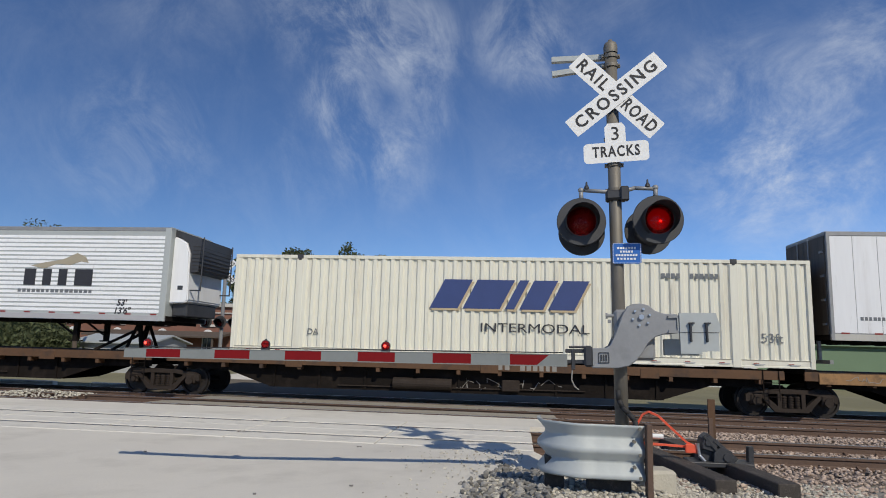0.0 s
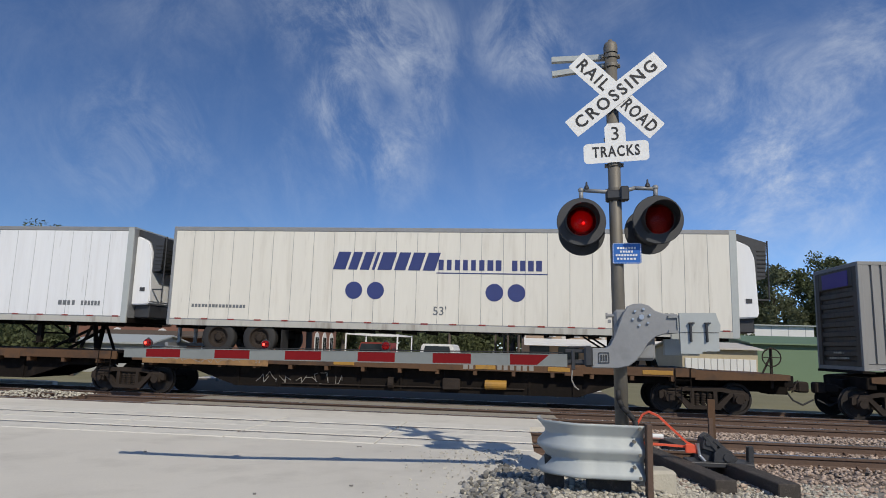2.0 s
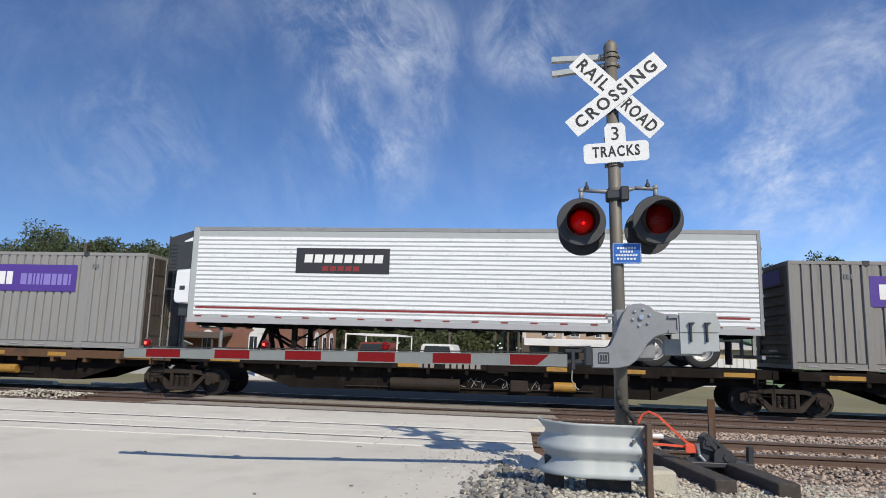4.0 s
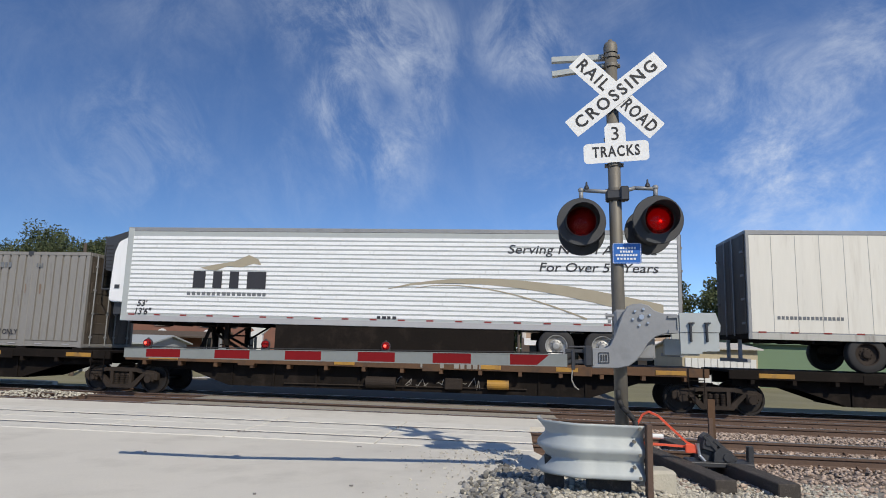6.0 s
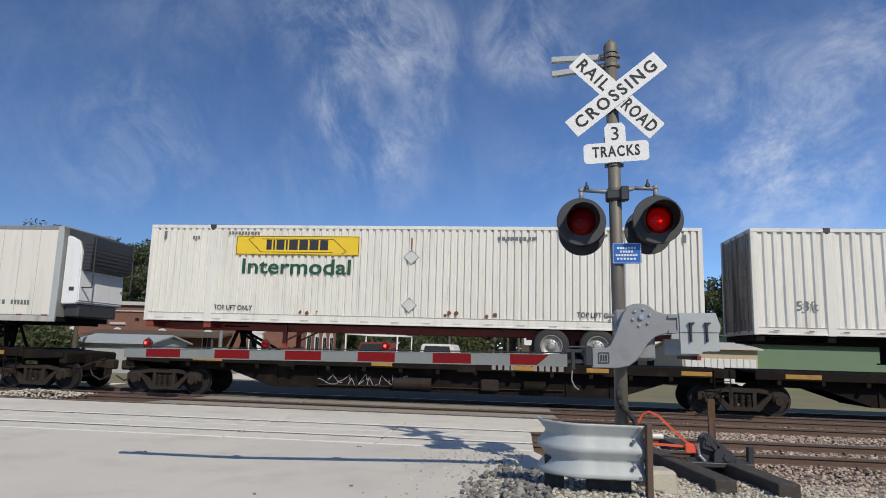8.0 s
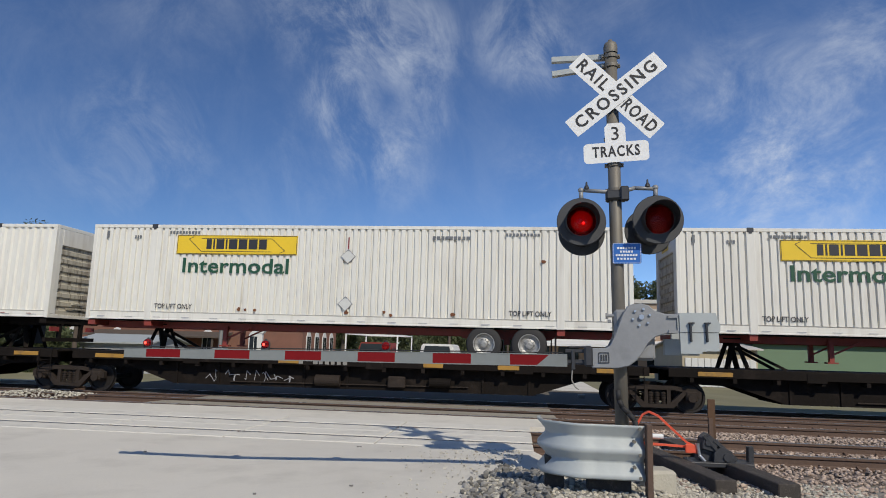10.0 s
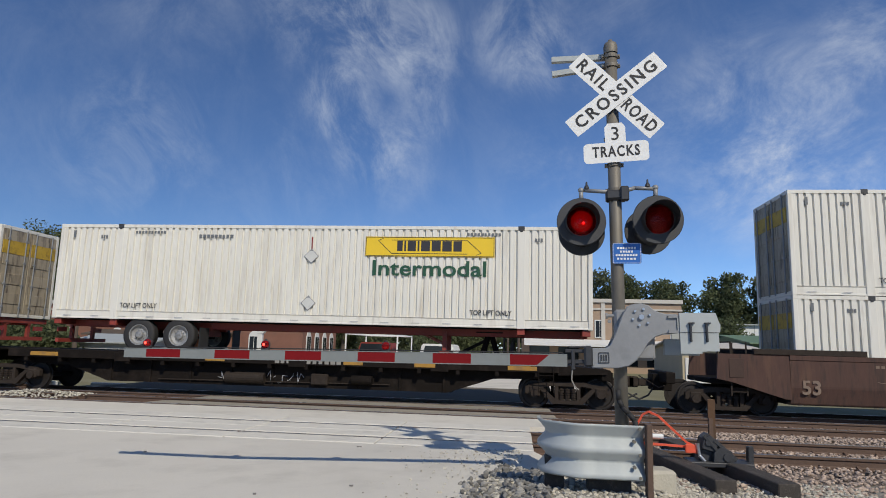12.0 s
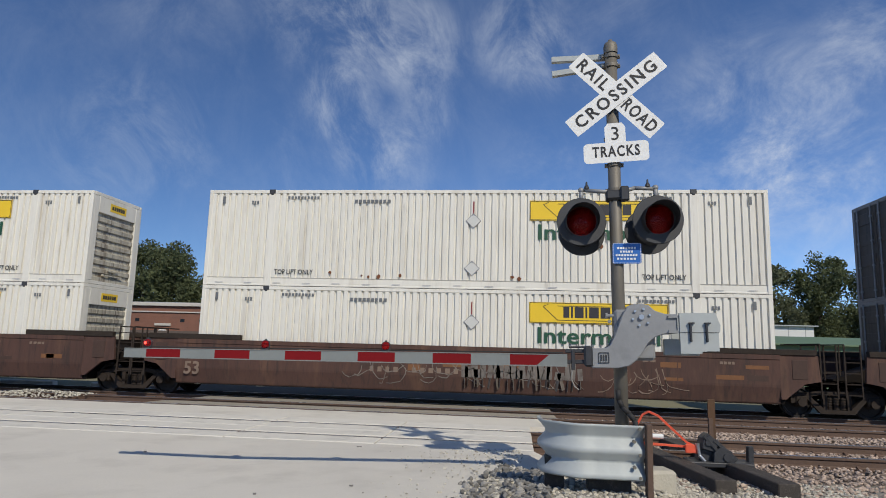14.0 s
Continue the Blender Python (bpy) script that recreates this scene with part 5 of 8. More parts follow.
def build_trees():
    L1, L2 = M["leaf"], M["leaf_pale"]
    for i, (x, y, h, w, m, base, n) in enumerate((
            (-59.5, 76, 16.3, 9, L1, 0.2, 4000), (-35.0, 62, 11.8, 7.5, L1, 0.2, 6000), (-27.5, 64, 11.0, 5, L1, 0.2, 4000),
            (-22.5, 66, 12.0, 6.0, L1, 0.15, 5500), (-18.2, 67, 12.9, 6.5, L1, 0.15, 6000), (-13.8, 66, 11.4, 5.4, L1, 0.1, 5500),
            (-9.2, 71, 10.4, 9.0, L1, 0.08, 8000), (-5.6, 74, 9.0, 5.0, L1, 0.1, 4500),
            (-0.6, 78, 11.4, 4.2, L2, 0.3, 2600), (4.0, 80, 12.0, 6.0, L2, 0.3, 3600), (8.4, 78, 11.6, 5.5, L2, 0.3, 3400), (12.6, 78, 11.2, 6.5, L1, 0.2, 5000), (17.0, 76, 10.2, 6.5, L1, 0.15, 5000),
            (21.0, 68, 10.2, 5.8, L1, 0.15, 5000), (25.2, 67, 11.0, 5.6, L2, 0.15, 4600), (29.6, 68, 12.6, 6.5, L1, 0.2, 5200), (35.5, 70, 11.0, 8.0, L1, 0.15, 5200), (43, 74, 12.0, 9.0, L1, 0.15, 4000), (-40.5, 66, 12.6, 7.5, L1, 0.12, 6000), (-46.5, 67, 13.0, 8, L1, 0.12, 6000), (-52.5, 68, 13.4, 8, L1, 0.12, 6000), (-58, 70, 13.2, 8, L1, 0.12, 5000), (-66, 76, 14, 10, L1, 0.12, 4500))):
        tree("tree", "leafy broad-crowned summer tree behind the buildings", x, y, h, w, m, 100 + i, n, base)
    for i, (x, y, h, w) in enumerate(((-29, 36, 2.9, 5.5), (-25.6, 33, 2.2, 3.4), (-10.2, 46, 3.0, 3.2), (-6.5, 50, 3.4, 4.0), (16, 52, 4.6, 4.5), (-34, 38, 3.4, 6))):
        tree("bush", "dense dark green bush", x, y, h, w, L1, 200 + i, 3200, 0.05, 0.16)
    # far woods closing the view
    rnd = np.random.default_rng(5)
    n = 26000
    xs = rnd.uniform(-150, 150, n)
    hh = np.array([7.5 + 2.5 * noise.noise((x * 0.11, 0, 0)) + 1.2 * noise.noise((x * 0.5, 3, 0)) for x in xs])
    zs = hh * rnd.random(n) ** 0.7 - 0.4
    c = np.stack([xs, 105 + rnd.normal(size=n) * 2.5, zs], 1)
    ax = rnd.normal(size=(n, 3)); ax /= np.linalg.norm(ax, axis=1)[:, None]
    bx = np.cross(ax, rnd.normal(size=(n, 3))); bx /= np.linalg.norm(bx, axis=1)[:, None]
    s = rnd.uniform(0.4, 0.9, n)[:, None]
    v = np.stack([c - ax * s, c + bx * s * 0.6, c + ax * s, c - bx * s * 0.6], 1).reshape(-1, 3)
    me = bpy.data.meshes.new("far_woods")
    me.from_pydata(v.tolist(), [], (np.arange(n)[:, None] * 4 + np.arange(4)[None]).tolist())
    me.materials.append(L1)
    tagged(new("far_woods", me), "dark line of woods far behind the town", "trees", kind="stuff")


def waiting_vehicles():
    # white sport utility vehicle facing the crossing
    v = thing("utility_vehicle", "white sport utility vehicle waiting beyond the crossing", "car", at=pose(-3.9, 30.5, -0.02))
    bm = bmesh.new()
    prism(bm, [(-0.98, 0.45), (-0.95, 1.0), (-0.75, 1.75), (0.75, 1.75), (0.95, 1.0), (0.98, 0.45)], "y", 1.2, 4.6)
    prism(bm, [(-0.98, 0.42), (-0.97, 0.95), (-0.8, 1.08), (0.8, 1.08), (0.97, 0.95), (0.98, 0.42)], "y", 0.0, 1.6)
    bmesh.ops.bevel(bm, geom=bm.edges[:], offset=0.05, segments=2, affect="EDGES", clamp_overlap=True)
    part("body", bm, M["white_wall"], v)
    bm = bmesh.new()
    prism(bm, [(-0.72, 1.1), (-0.6, 1.65), (0.6, 1.65), (0.72, 1.1)], "y", 1.17, 1.2)
    part("windscreen", bm, M["window_dark"], v)
    bm = bmesh.new()
    box(bm, -0.5, 0.5, -0.02, 0.02, 0.62, 0.85, 0.01)
    part("grille", bm, M["signal_black"], v)
    for sx in (-1, 1):
        bm = bmesh.new()
        box(bm, sx * 0.6, sx * 0.92, -0.02, 0.05, 0.68, 0.88, 0.02)
        part("headlight", bm, M["galv"], v)
        for y in (0.75, 3.7):
            road_tyre(v, sx * 0.86, y, 0.36)
    # pickup with a white ladder rack
    p = thing("pickup_truck", "dark red pickup truck with a white pipe rack", "truck", at=pose(-6.9, 30.0, -0.02))
    bm = bmesh.new()
    prism(bm, [(-0.98, 0.5), (-0.97, 1.05), (-0.85, 1.15), (0.85, 1.15), (0.97, 1.05), (0.98, 0.5)], "y", 0.0, 5.0)
    prism(bm, [(-0.92, 1.1), (-0.75, 1.75), (0.75, 1.75), (0.92, 1.1)], "y", 1.3, 3.0)
    bmesh.ops.bevel(bm, geom=bm.edges[:], offset=0.04, segments=2, affect="EDGES", clamp_overlap=True)
    part("body", bm, M["chassis_red"], p)
    bm = bmesh.new()
    prism(bm, [(-0.82, 1.15), (-0.7, 1.68), (0.7, 1.68), (0.82, 1.15)], "y", 1.26, 1.30)
    part("windscreen", bm, M["window_dark"], p)
    poles = [((sx, y, 0.9), (sx, y, 2.12), 0.06) for y in (0.4, 4.6) for sx in (-1.25, 1.25)]
    poles += [((-1.27, y, 2.12), (1.27, y, 2.12), 0.07) for y in (0.4, 4.6)]
    poles += [((sx, 0.4, z), (sx, 4.6, z), 0.05) for sx in (-1.25, 1.25) for z in (2.12, 0.95)]
    for a, b, w in poles:
        bm = bmesh.new()
        bar(bm, a, b, w)
        part("rack_pipe", bm, M["sign_white"], p, "white rack pipe")
    for sx in (-1, 1):
        for y in (0.85, 4.0):
            road_tyre(p, sx * 0.86, y, 0.40)


def road_tyre(parent, x, y, r):
    bm = bmesh.new()
    lathe(bm, [(0.0, -0.10), (r * 0.6, -0.11), (r * 0.95, -0.11), (r, -0.07), (r, 0.07), (r * 0.95, 0.11), (r * 0.6, 0.11), (0.0, 0.10)], pose(x, y, r, 0, 90, 0), 24)
    part("wheel", bm, M["rubber"], parent)


def small_things_beyond():
    for x0, x1, y, h in ((-19.9, -16.6, 21.9, 0.22), (-15.7, -11.2, 22.7, 0.16)):
        bm = bmesh.new()
        box(bm, x0, x1, y, y + 0.3, -0.34, -0.34 + h + 0.12, 0.03)
        solid("kerb_block", bm, M["concrete"], "long pale concrete kerb block on the grass", "kerb", group="kerb blocks")
    b = thing("low_bench", "low white bench on two dark blocks", "bench", at=pose(-11.2, 24.3, -0.32))
    bm = bmesh.new()
    box(bm, -0.65, 0.65, -0.2, 0.2, 0.14, 0.24, 0.01)
    part("seat", bm, M["concrete"], b)
    for x in (-0.5, 0.5):
        bm = bmesh.new()
        box(bm, x - 0.12, x + 0.12, -0.18, 0.18, 0.0, 0.14)
        part("block", bm, M["signal_black"], b)
    bm = bmesh.new()
    box(bm, -0.12, 0.12, -0.1, 0.1, 0, 0.42, 0.01)
    solid("marker_post", bm, M["grey_wall"], "short grey utility marker post", "post", at=pose(2.25, 23.5, -0.33))
    # steps seen through the gap
    st = thing("porch_steps", "pale concrete steps with a hand rail", "steps", at=pose(-13.2, 42, -0.35))
    for k in range(4):
        bm = bmesh.new()
        box(bm, -0.9, 0.9, 0.3 * k, 1.6, 0.17 * k, 0.17 * (k + 1), 0.01)
        part("step", bm, M["concrete"], st)


build_brick_building()
build_buff_building()
shed("grey_shed", "small grey metal shed with a pitched roof", -24.6, -20.2, 34, 38, 1.35, 1.75, M["grey_wall"], M["galv"], 6)
garage = shed("garage", "low tan garage with white panel doors", 9.7, 13.95, 40, 48, 1.95, 2.3, M["tan_wall"], M["stone_trim"], 0)
for k in range(11):
    bm = bmesh.new()
    box(bm, 9.85 + 0.365 * k, 10.19 + 0.365 * k, 39.93, 40.02, -0.3, 1.35, 0.01)
    part("door_panel", bm, M["white_wall"], garage, "white upright door panel")
shed("green_shed", "long pale green metal building", 14.4, 40, 42, 54, 2.35, 2.9, M["green_wall"], M["green_wall"], 0)
shed("pale_hall", "pale flat-roofed hall behind the green shed", 17.4, 24.0, 56, 66, 4.1, 4.2, M["white_wall"], M["galv"], 5)
far_signal()
notice_board()
pole_line()
build_trees()
waiting_vehicles()
small_things_beyond()


# ---------- the freight train ----------
SIDE = 1.30               # half width of containers and trailers
TRAIN_Y = 19.50           # centre line of the far track
LOADS = []                # (thing, place along the train at 0 s)


def on_train(ob, s):
    LOADS.append((ob, s, ob.matrix_basis.to_euler().z, ob.matrix_basis.translation.z))
    return ob


def corrugated(x0, x1, z0, z1, y, sign, period, depth, flat, slope):
    """A pressed steel side from x0 to x1; sign -1 faces the camera's side. flat, slope: shares of a period."""
    bm = bmesh.new()
    n = max(1, round((x1 - x0) / period))
    p = (x1 - x0) / n
    line = [(x0, 0.0)]
    for i in range(n):
        a = x0 + i * p
        inner = 1 - flat - 2 * slope
        line += [(a + p * flat, 0.0), (a + p * (flat + slope), depth), (a + p * (flat + slope + inner), depth), (a + p, 0.0)]
    lo = [bm.verts.new((x, y - sign * d, z0)) for x, d in line]
    hi = [bm.verts.new((x, y - sign * d, z1)) for x, d in line]
    for i in range(len(line) - 1):
        bm.faces.new((lo[i], lo[i + 1], hi[i + 1], hi[i]) if sign < 0 else (lo[i + 1], lo[i], hi[i], hi[i + 1]))
    return bm


BOX_HALF = 8.075


def container(label, paint_m, z0, door_end, period, depth, flat, slope, rail_h, group, door_m="door_dirty", nose_m="nose_grime"):
    """A 53 ft box: 16.15 m long, 2.9 m high, with posts at the 40 ft places. door_end: +1 or -1 along x."""
    L, H, Q = 8.075, 2.896, 6.096
    c = thing("container", label, "container", group)
    zb, zt = z0 + rail_h, z0 + H - 0.09
    for sgn in (-1, 1):
        for a, b in ((-L + 0.10, -Q - 0.11), (-Q + 0.11, Q - 0.11), (Q + 0.11, L - 0.10)):
            part("side_panel", corrugated(a, b, zb, zt, sgn * (SIDE - 0.012), sgn, period, depth, flat, slope), paint_m, c)
        bm = bmesh.new()
        box(bm, -L, L, sgn * (SIDE - 0.09), sgn * SIDE, z0 + H - 0.10, z0 + H, 0.008)
        part("top_rail", bm, paint_m, c)
        for a, b in ((-L + 0.1, -Q - 0.10), (-Q + 0.10, Q - 0.10), (Q + 0.10, L - 0.1)):
            bm = bmesh.new()
            prism(bm, [(sgn * (SIDE - 0.10), z0 + 0.015), (sgn * (SIDE - 0.005), z0 + 0.015), (sgn * (SIDE - 0.005), z0 + 0.05), (sgn * (SIDE - 0.028), z0 + 0.065), (sgn * (SIDE - 0.028), z0 + rail_h - 0.03), (sgn * (SIDE - 0.004), z0 + rail_h), (sgn * (SIDE - 0.10), z0 + rail_h)], "x", a, b)
            part("bottom_rail", bm, paint_m, c)
        for x, w in ((-L + 0.06, 0.12), (L - 0.06, 0.12), (-Q, 0.22), (Q, 0.22)):
            bm = bmesh.new()
            box(bm, x - w / 2, x + w / 2, sgn * (SIDE - 0.12), sgn * SIDE, z0, z0 + H - 0.10, 0.01)
            part("corner_post" if w < 0.2 else "lift_post", bm, paint_m, c)
            bm = bmesh.new()
            if w > 0.2:
                box(bm, x - 0.09, x + 0.09, sgn * (SIDE - 0.16), sgn * (SIDE + 0.012), z0 + H - 0.115, z0 + H + 0.016, 0.01)
                box(bm, x - 0.04, x + 0.04, sgn * (SIDE - 0.1), sgn * (SIDE + 0.02), z0 + H - 0.15, z0 + H - 0.07, 0.01)
                part("top_casting", bm, M["signal_black"], c, "dark steel lifting casting")
            else:
                bm.free()
        bm = bmesh.new()
        for k in range(18):
            x = -L + 0.5 + k * (2 * L - 1) / 17
            box(bm, x - 0.12, x + 0.12, sgn * SIDE - 0.002, sgn * SIDE + 0.002, z0 + 0.085, z0 + 0.105)
        part("reflective_marks", bm, M["decal_grey"], c, kind="stuff")
    bm = bmesh.new()
    box(bm, -L + 0.02, L - 0.02, -SIDE + 0.08, SIDE - 0.08, z0 + H - 0.06, z0 + H - 0.01)
    part("roof", bm, paint_m, c)
    bm = bmesh.new()
    box(bm, -L + 0.05, L - 0.05, -SIDE + 0.09, SIDE - 0.09, z0 + 0.02, z0 + 0.14)
    part("floor_frame", bm, M["chassis_black"], c)
    # nose wall: horizontal ribs
    n = -door_end
    bm = bmesh.new()
    zz = z0 + 0.12
    prof = [(0.0, zz)]
    while zz < z0 + H - 0.35:
        prof += [(0.0, zz + 0.12), (-0.045, zz + 0.15), (-0.045, zz + 0.24), (0.0, zz + 0.27)]
        zz += 0.27
    prof += [(0.0, z0 + H - 0.1)]
    pts = [(n * (L - 0.03 + o), z) for o, z in prof]
    a = [bm.verts.new((x, -SIDE + 0.1, z)) for x, z in pts]
    b = [bm.verts.new((x, SIDE - 0.1, z)) for x, z in pts]
    for i in range(len(pts) - 1):
        bm.faces.new((a[i], b[i], b[i + 1], a[i + 1]))
    # on dark ends the posts and header are coloured dark too, as shade
    nose_paint = paint_m if nose_m == "nose_grime" else M[nose_m]
    part("nose_wall", bm, M[nose_m], c, "grimy ribbed front wall")
    for sy in (-1, 1):
        bm = bmesh.new()
        box(bm, n * (L - 0.07), n * (L + 0.004), sy * (SIDE - 0.32), sy * (SIDE - 0.1), z0 + 0.12, z0 + H - 0.11, 0.008)
        part("end_post", bm, nose_paint, c)
    bm = bmesh.new()
    box(bm, n * (L - 0.07), n * (L + 0.002), -SIDE + 0.33, SIDE - 0.33, z0 + H - 0.62, z0 + H - 0.11, 0.008)
    part("end_header", bm, nose_paint, c, "plain plate across the top of the end")
    for k, (zz, w) in enumerate(((z0 + 0.30, 0.5), (z0 + 0.45, 0.25))):
        bm = bmesh.new()
        box(bm, n * (L - 0.03), n * (L + 0.03), -w, w, zz, zz + 0.05)
        part("end_bracket", bm, M["nose_grime"], c)
    # doors with lock rods
    d = door_end
    for sy in (-1, 1):
        bm = bmesh.new()
        box(bm, d * (L - 0.05), d * (L - 0.005), sy * 0.015, sy * (SIDE - 0.11), z0 + 0.12, z0 + H - 0.11, 0.01)
        for k in range(4):
            zc = z0 + 0.42 + k * 0.62
            box(bm, d * (L - 0.01), d * (L + 0.012), sy * 0.1, sy * (SIDE - 0.2), zc, zc + 0.34, 0.008)
        dr = part("door", bm, M[door_m], c, "grimy cargo door")
        bm = bmesh.new()
        for yy in (0.22, 0.95):
            tube(bm, (d * (L + 0.03), sy * yy, z0 + 0.06), (d * (L + 0.03), sy * yy, z0 + H - 0.06), 0.022, None, 8)
            for k in range(4):
                zc = z0 + 0.3 + 0.72 * k
                box(bm, d * (L + 0.005), d * (L + 0.05), sy * yy - 0.05, sy * yy + 0.05, zc, zc + 0.05)
        part("lock_rod", bm, M["galv_dull"], dr)
    for zc in (z0 + 0.06, z0 + H - 0.05):
        for e in (-d, d):
            bm = bmesh.new()
            box(bm, e * (L - 0.10), e * L, -SIDE + 0.1, SIDE - 0.1, zc - 0.055, zc + 0.055, 0.008)
            part("end_sill", bm, paint_m, c)
    return c


FACE = -SIDE - 0.006


def plate(parent, name, pts, material, lift=0.0, label=""):
    bm = bmesh.new()
    prism(bm, pts, "y", FACE - lift - 0.003, FACE - lift + 0.006)
    return part(name, bm, material, parent, label)


def disc(parent, name, x, z, r, material, lift=0.0, label=""):
    return plate(parent, name, [(x + r * math.cos(2 * math.pi * i / 28), z + r * math.sin(2 * math.pi * i / 28)) for i in range(28)], material, lift, label)


def blocks(parent, name, widths, x0, z0, h, gap, slant, material, lift=0.0, label="", cut=0.0):
    """A word mark as plain slanted blocks."""
    x = x0
    for w in widths:
        s = slant * h
        bm = bmesh.new()
        prism(bm, [(x, z0), (x + w, z0), (x + w + s, z0 + h), (x + s + cut * w, z0 + h)], "y", FACE - lift - 0.003, FACE - lift + 0.006)
        part(name, bm, material, parent, label)
        x += w + gap


def row_of_bars(parent, name, x0, x1, z0, z1, n, material, seed=1):
    bm = bmesh.new()
    bars(bm, x0, x1, z0, z1, FACE, n, random.Random(seed))
    return part(name, bm, material, parent, kind="stuff")


def diamond(parent, x, z, r=0.20, mat="placard"):
    plate(parent, "placard_frame", [(x - 1.12 * r, z), (x, z - 1.12 * r), (x + 1.12 * r, z), (x, z + 1.12 * r)], M["galv_dull"], 0.003)
    return plate(parent, "placard_holder", [(x - r, z), (x, z - r), (x + r, z), (x + 0.3 * r, z + 0.7 * r), (x, z + 0.8 * r), (x - 0.3 * r, z + 0.7 * r)], M[mat], 0.009, "diamond placard holder")


def white_container(z0, n, paint_m, label, red=True, spots=0):
    """White box with a yellow panel and green lettering near its nose; n = +1: nose to the right."""
    c = container(label, paint_m, z0, -n, 0.203, 0.052, 0.60, 0.06, 0.26, "white intermodal containers")
    cx = 3.46 * n
    # yellow bands across the cargo doors
    for zc, h in ((z0 + 2.02, 0.42),):
        for sy in (-1, 1):
            bm = bmesh.new()
            box(bm, -n * (BOX_HALF + 0.004), -n * (BOX_HALF + 0.018), sy * 0.06, sy * (SIDE - 0.14), zc, zc + h)
            part("door_band", bm, M["dull_yellow"], c, "yellow band on a cargo door")
    bm = bmesh.new()
    box(bm, n * (BOX_HALF + 0.002), n * (BOX_HALF + 0.008), -0.42, 0.42, z0 + 2.40, z0 + 2.66)
    part("nose_plate", bm, M["yellow"], c, "small yellow plate on the front wall")
    bm = bmesh.new()
    for k in range(6):
        box(bm, n * (BOX_HALF + 0.006), n * (BOX_HALF + 0.012), -0.34 + 0.115 * k, -0.25 + 0.115 * k, z0 + 2.47, z0 + 2.59)
    part("plate_writing", bm, M["mark_black"], c, kind="stuff")
    # yellow panel with black plain blocks and line ornament
    y0, y1 = z0 + 2.0, z0 + 2.58
    plate(c, "yellow_panel", [(cx - 1.88, y0), (cx + 1.88, y0), (cx + 1.88, y1), (cx - 1.88, y1)], M["yellow"], 0, "yellow panel with plain black blocks")
    bm = bmesh.new()
    for a, b in (((-1.86, y0 + 0.02), (1.86, y0 + 0.02)), ((-1.86, y1 - 0.02), (1.86, y1 - 0.02)), ((-1.86, y0 + 0.02), (-1.86, y1 - 0.02)), ((1.86, y0 + 0.02), (1.86, y1 - 0.02)),
                 ((-1.1, y0 + 0.09), (1.1, y0 + 0.09)), ((-1.1, y1 - 0.1), (1.1, y1 - 0.1)), ((-1.5, y1 - 0.12), (-1.1, y0 + 0.09)), ((1.1, y1 - 0.1), (1.5, y0 + 0.12)),
                 ((-1.5, y1 - 0.12), (-1.35, y1 - 0.05)), ((1.5, y0 + 0.12), (1.35, y0 + 0.05))):
        bar(bm, (cx + a[0], FACE - 0.008, a[1]), (cx + b[0], FACE - 0.008, b[1]), 0.004, 0.014)
    part("panel_line", bm, M["mark_black"], c, kind="stuff")
    blocks(c, "word_mark", [0.16, 0.05, 0.24, 0.05, 0.26, 0.26, 0.27, 0.24], cx - 0.94, y0 + 0.16, 0.30, 0.05, 0.0, M["mark_black"], 0.006)
    words("lettering", "Intermodal", 0.62, M["green"], c, pose(cx, FACE - 0.004, z0 + 1.64), weight=0.010, width=3.3, label="bold green word Intermodal")
    for x in (-5.3, 5.25):
        words("lettering", "TOP LIFT ONLY", 0.20, M["mark_black"], c, pose(x, FACE - 0.004, z0 + 0.42), weight=0.002, width=1.18)
    for x in (-5.1, 5.05):
        row_of_bars(c, "small_writing", x - 0.5, x + 0.5, z0 + 2.62, z0 + 2.70, 10, M["mark_grey"], 3)
    for x in (-6.6, 6.6):
        row_of_bars(c, "small_writing", x - 0.12, x + 0.12, z0 + 2.46, z0 + 2.56, 3, M["mark_grey"], 4)
    row_of_bars(c, "small_writing", -n * 3.0 - 0.55, -n * 3.0 + 0.55, z0 + 2.50, z0 + 2.60, 9, M["mark_grey"], 5)
    px = -0.03
    diamond(c, px, z0 + 1.98)
    diamond(c, px - 0.02, z0 + 0.60)
    if red:
        plate(c, "red_mark", [(px - 0.015, z0 + 2.2), (px + 0.02, z0 + 2.2), (px + 0.02, z0 + 2.55), (px - 0.015, z0 + 2.55)], M["reflex_red"])
    if spots:
        rnd = random.Random(spots)
        for x in (-3.25, -3.05, -2.75, 1.1, 1.3, rnd.uniform(-6, 6), rnd.uniform(-6, 6), rnd.uniform(-1, 6)):
            r = rnd.uniform(0.03, 0.075)
            zc = z0 + rnd.uniform(0.30, 0.40) if abs(x) < 3.3 else z0 + rnd.uniform(0.3, 2.4)
            plate(c, "rust_spot", [(x + r * rnd.uniform(0.6, 1.2) * math.cos(a), zc + r * rnd.uniform(0.6, 1.2) * math.sin(a)) for a in [i * 0.7 for i in range(9)]], M["rust"], 0.002, "dark rust spot")
    bm = bmesh.new()
    for x in (-7.6, 7.6):
        for dx in (0, ):
            box(bm, x - 0.04, x + 0.04, FACE + 0.002, FACE + 0.012, z0 + 2.48, z0 + 2.70)
    part("tie_slot", bm, M["mark_grey"], c, kind="stuff")
    return c


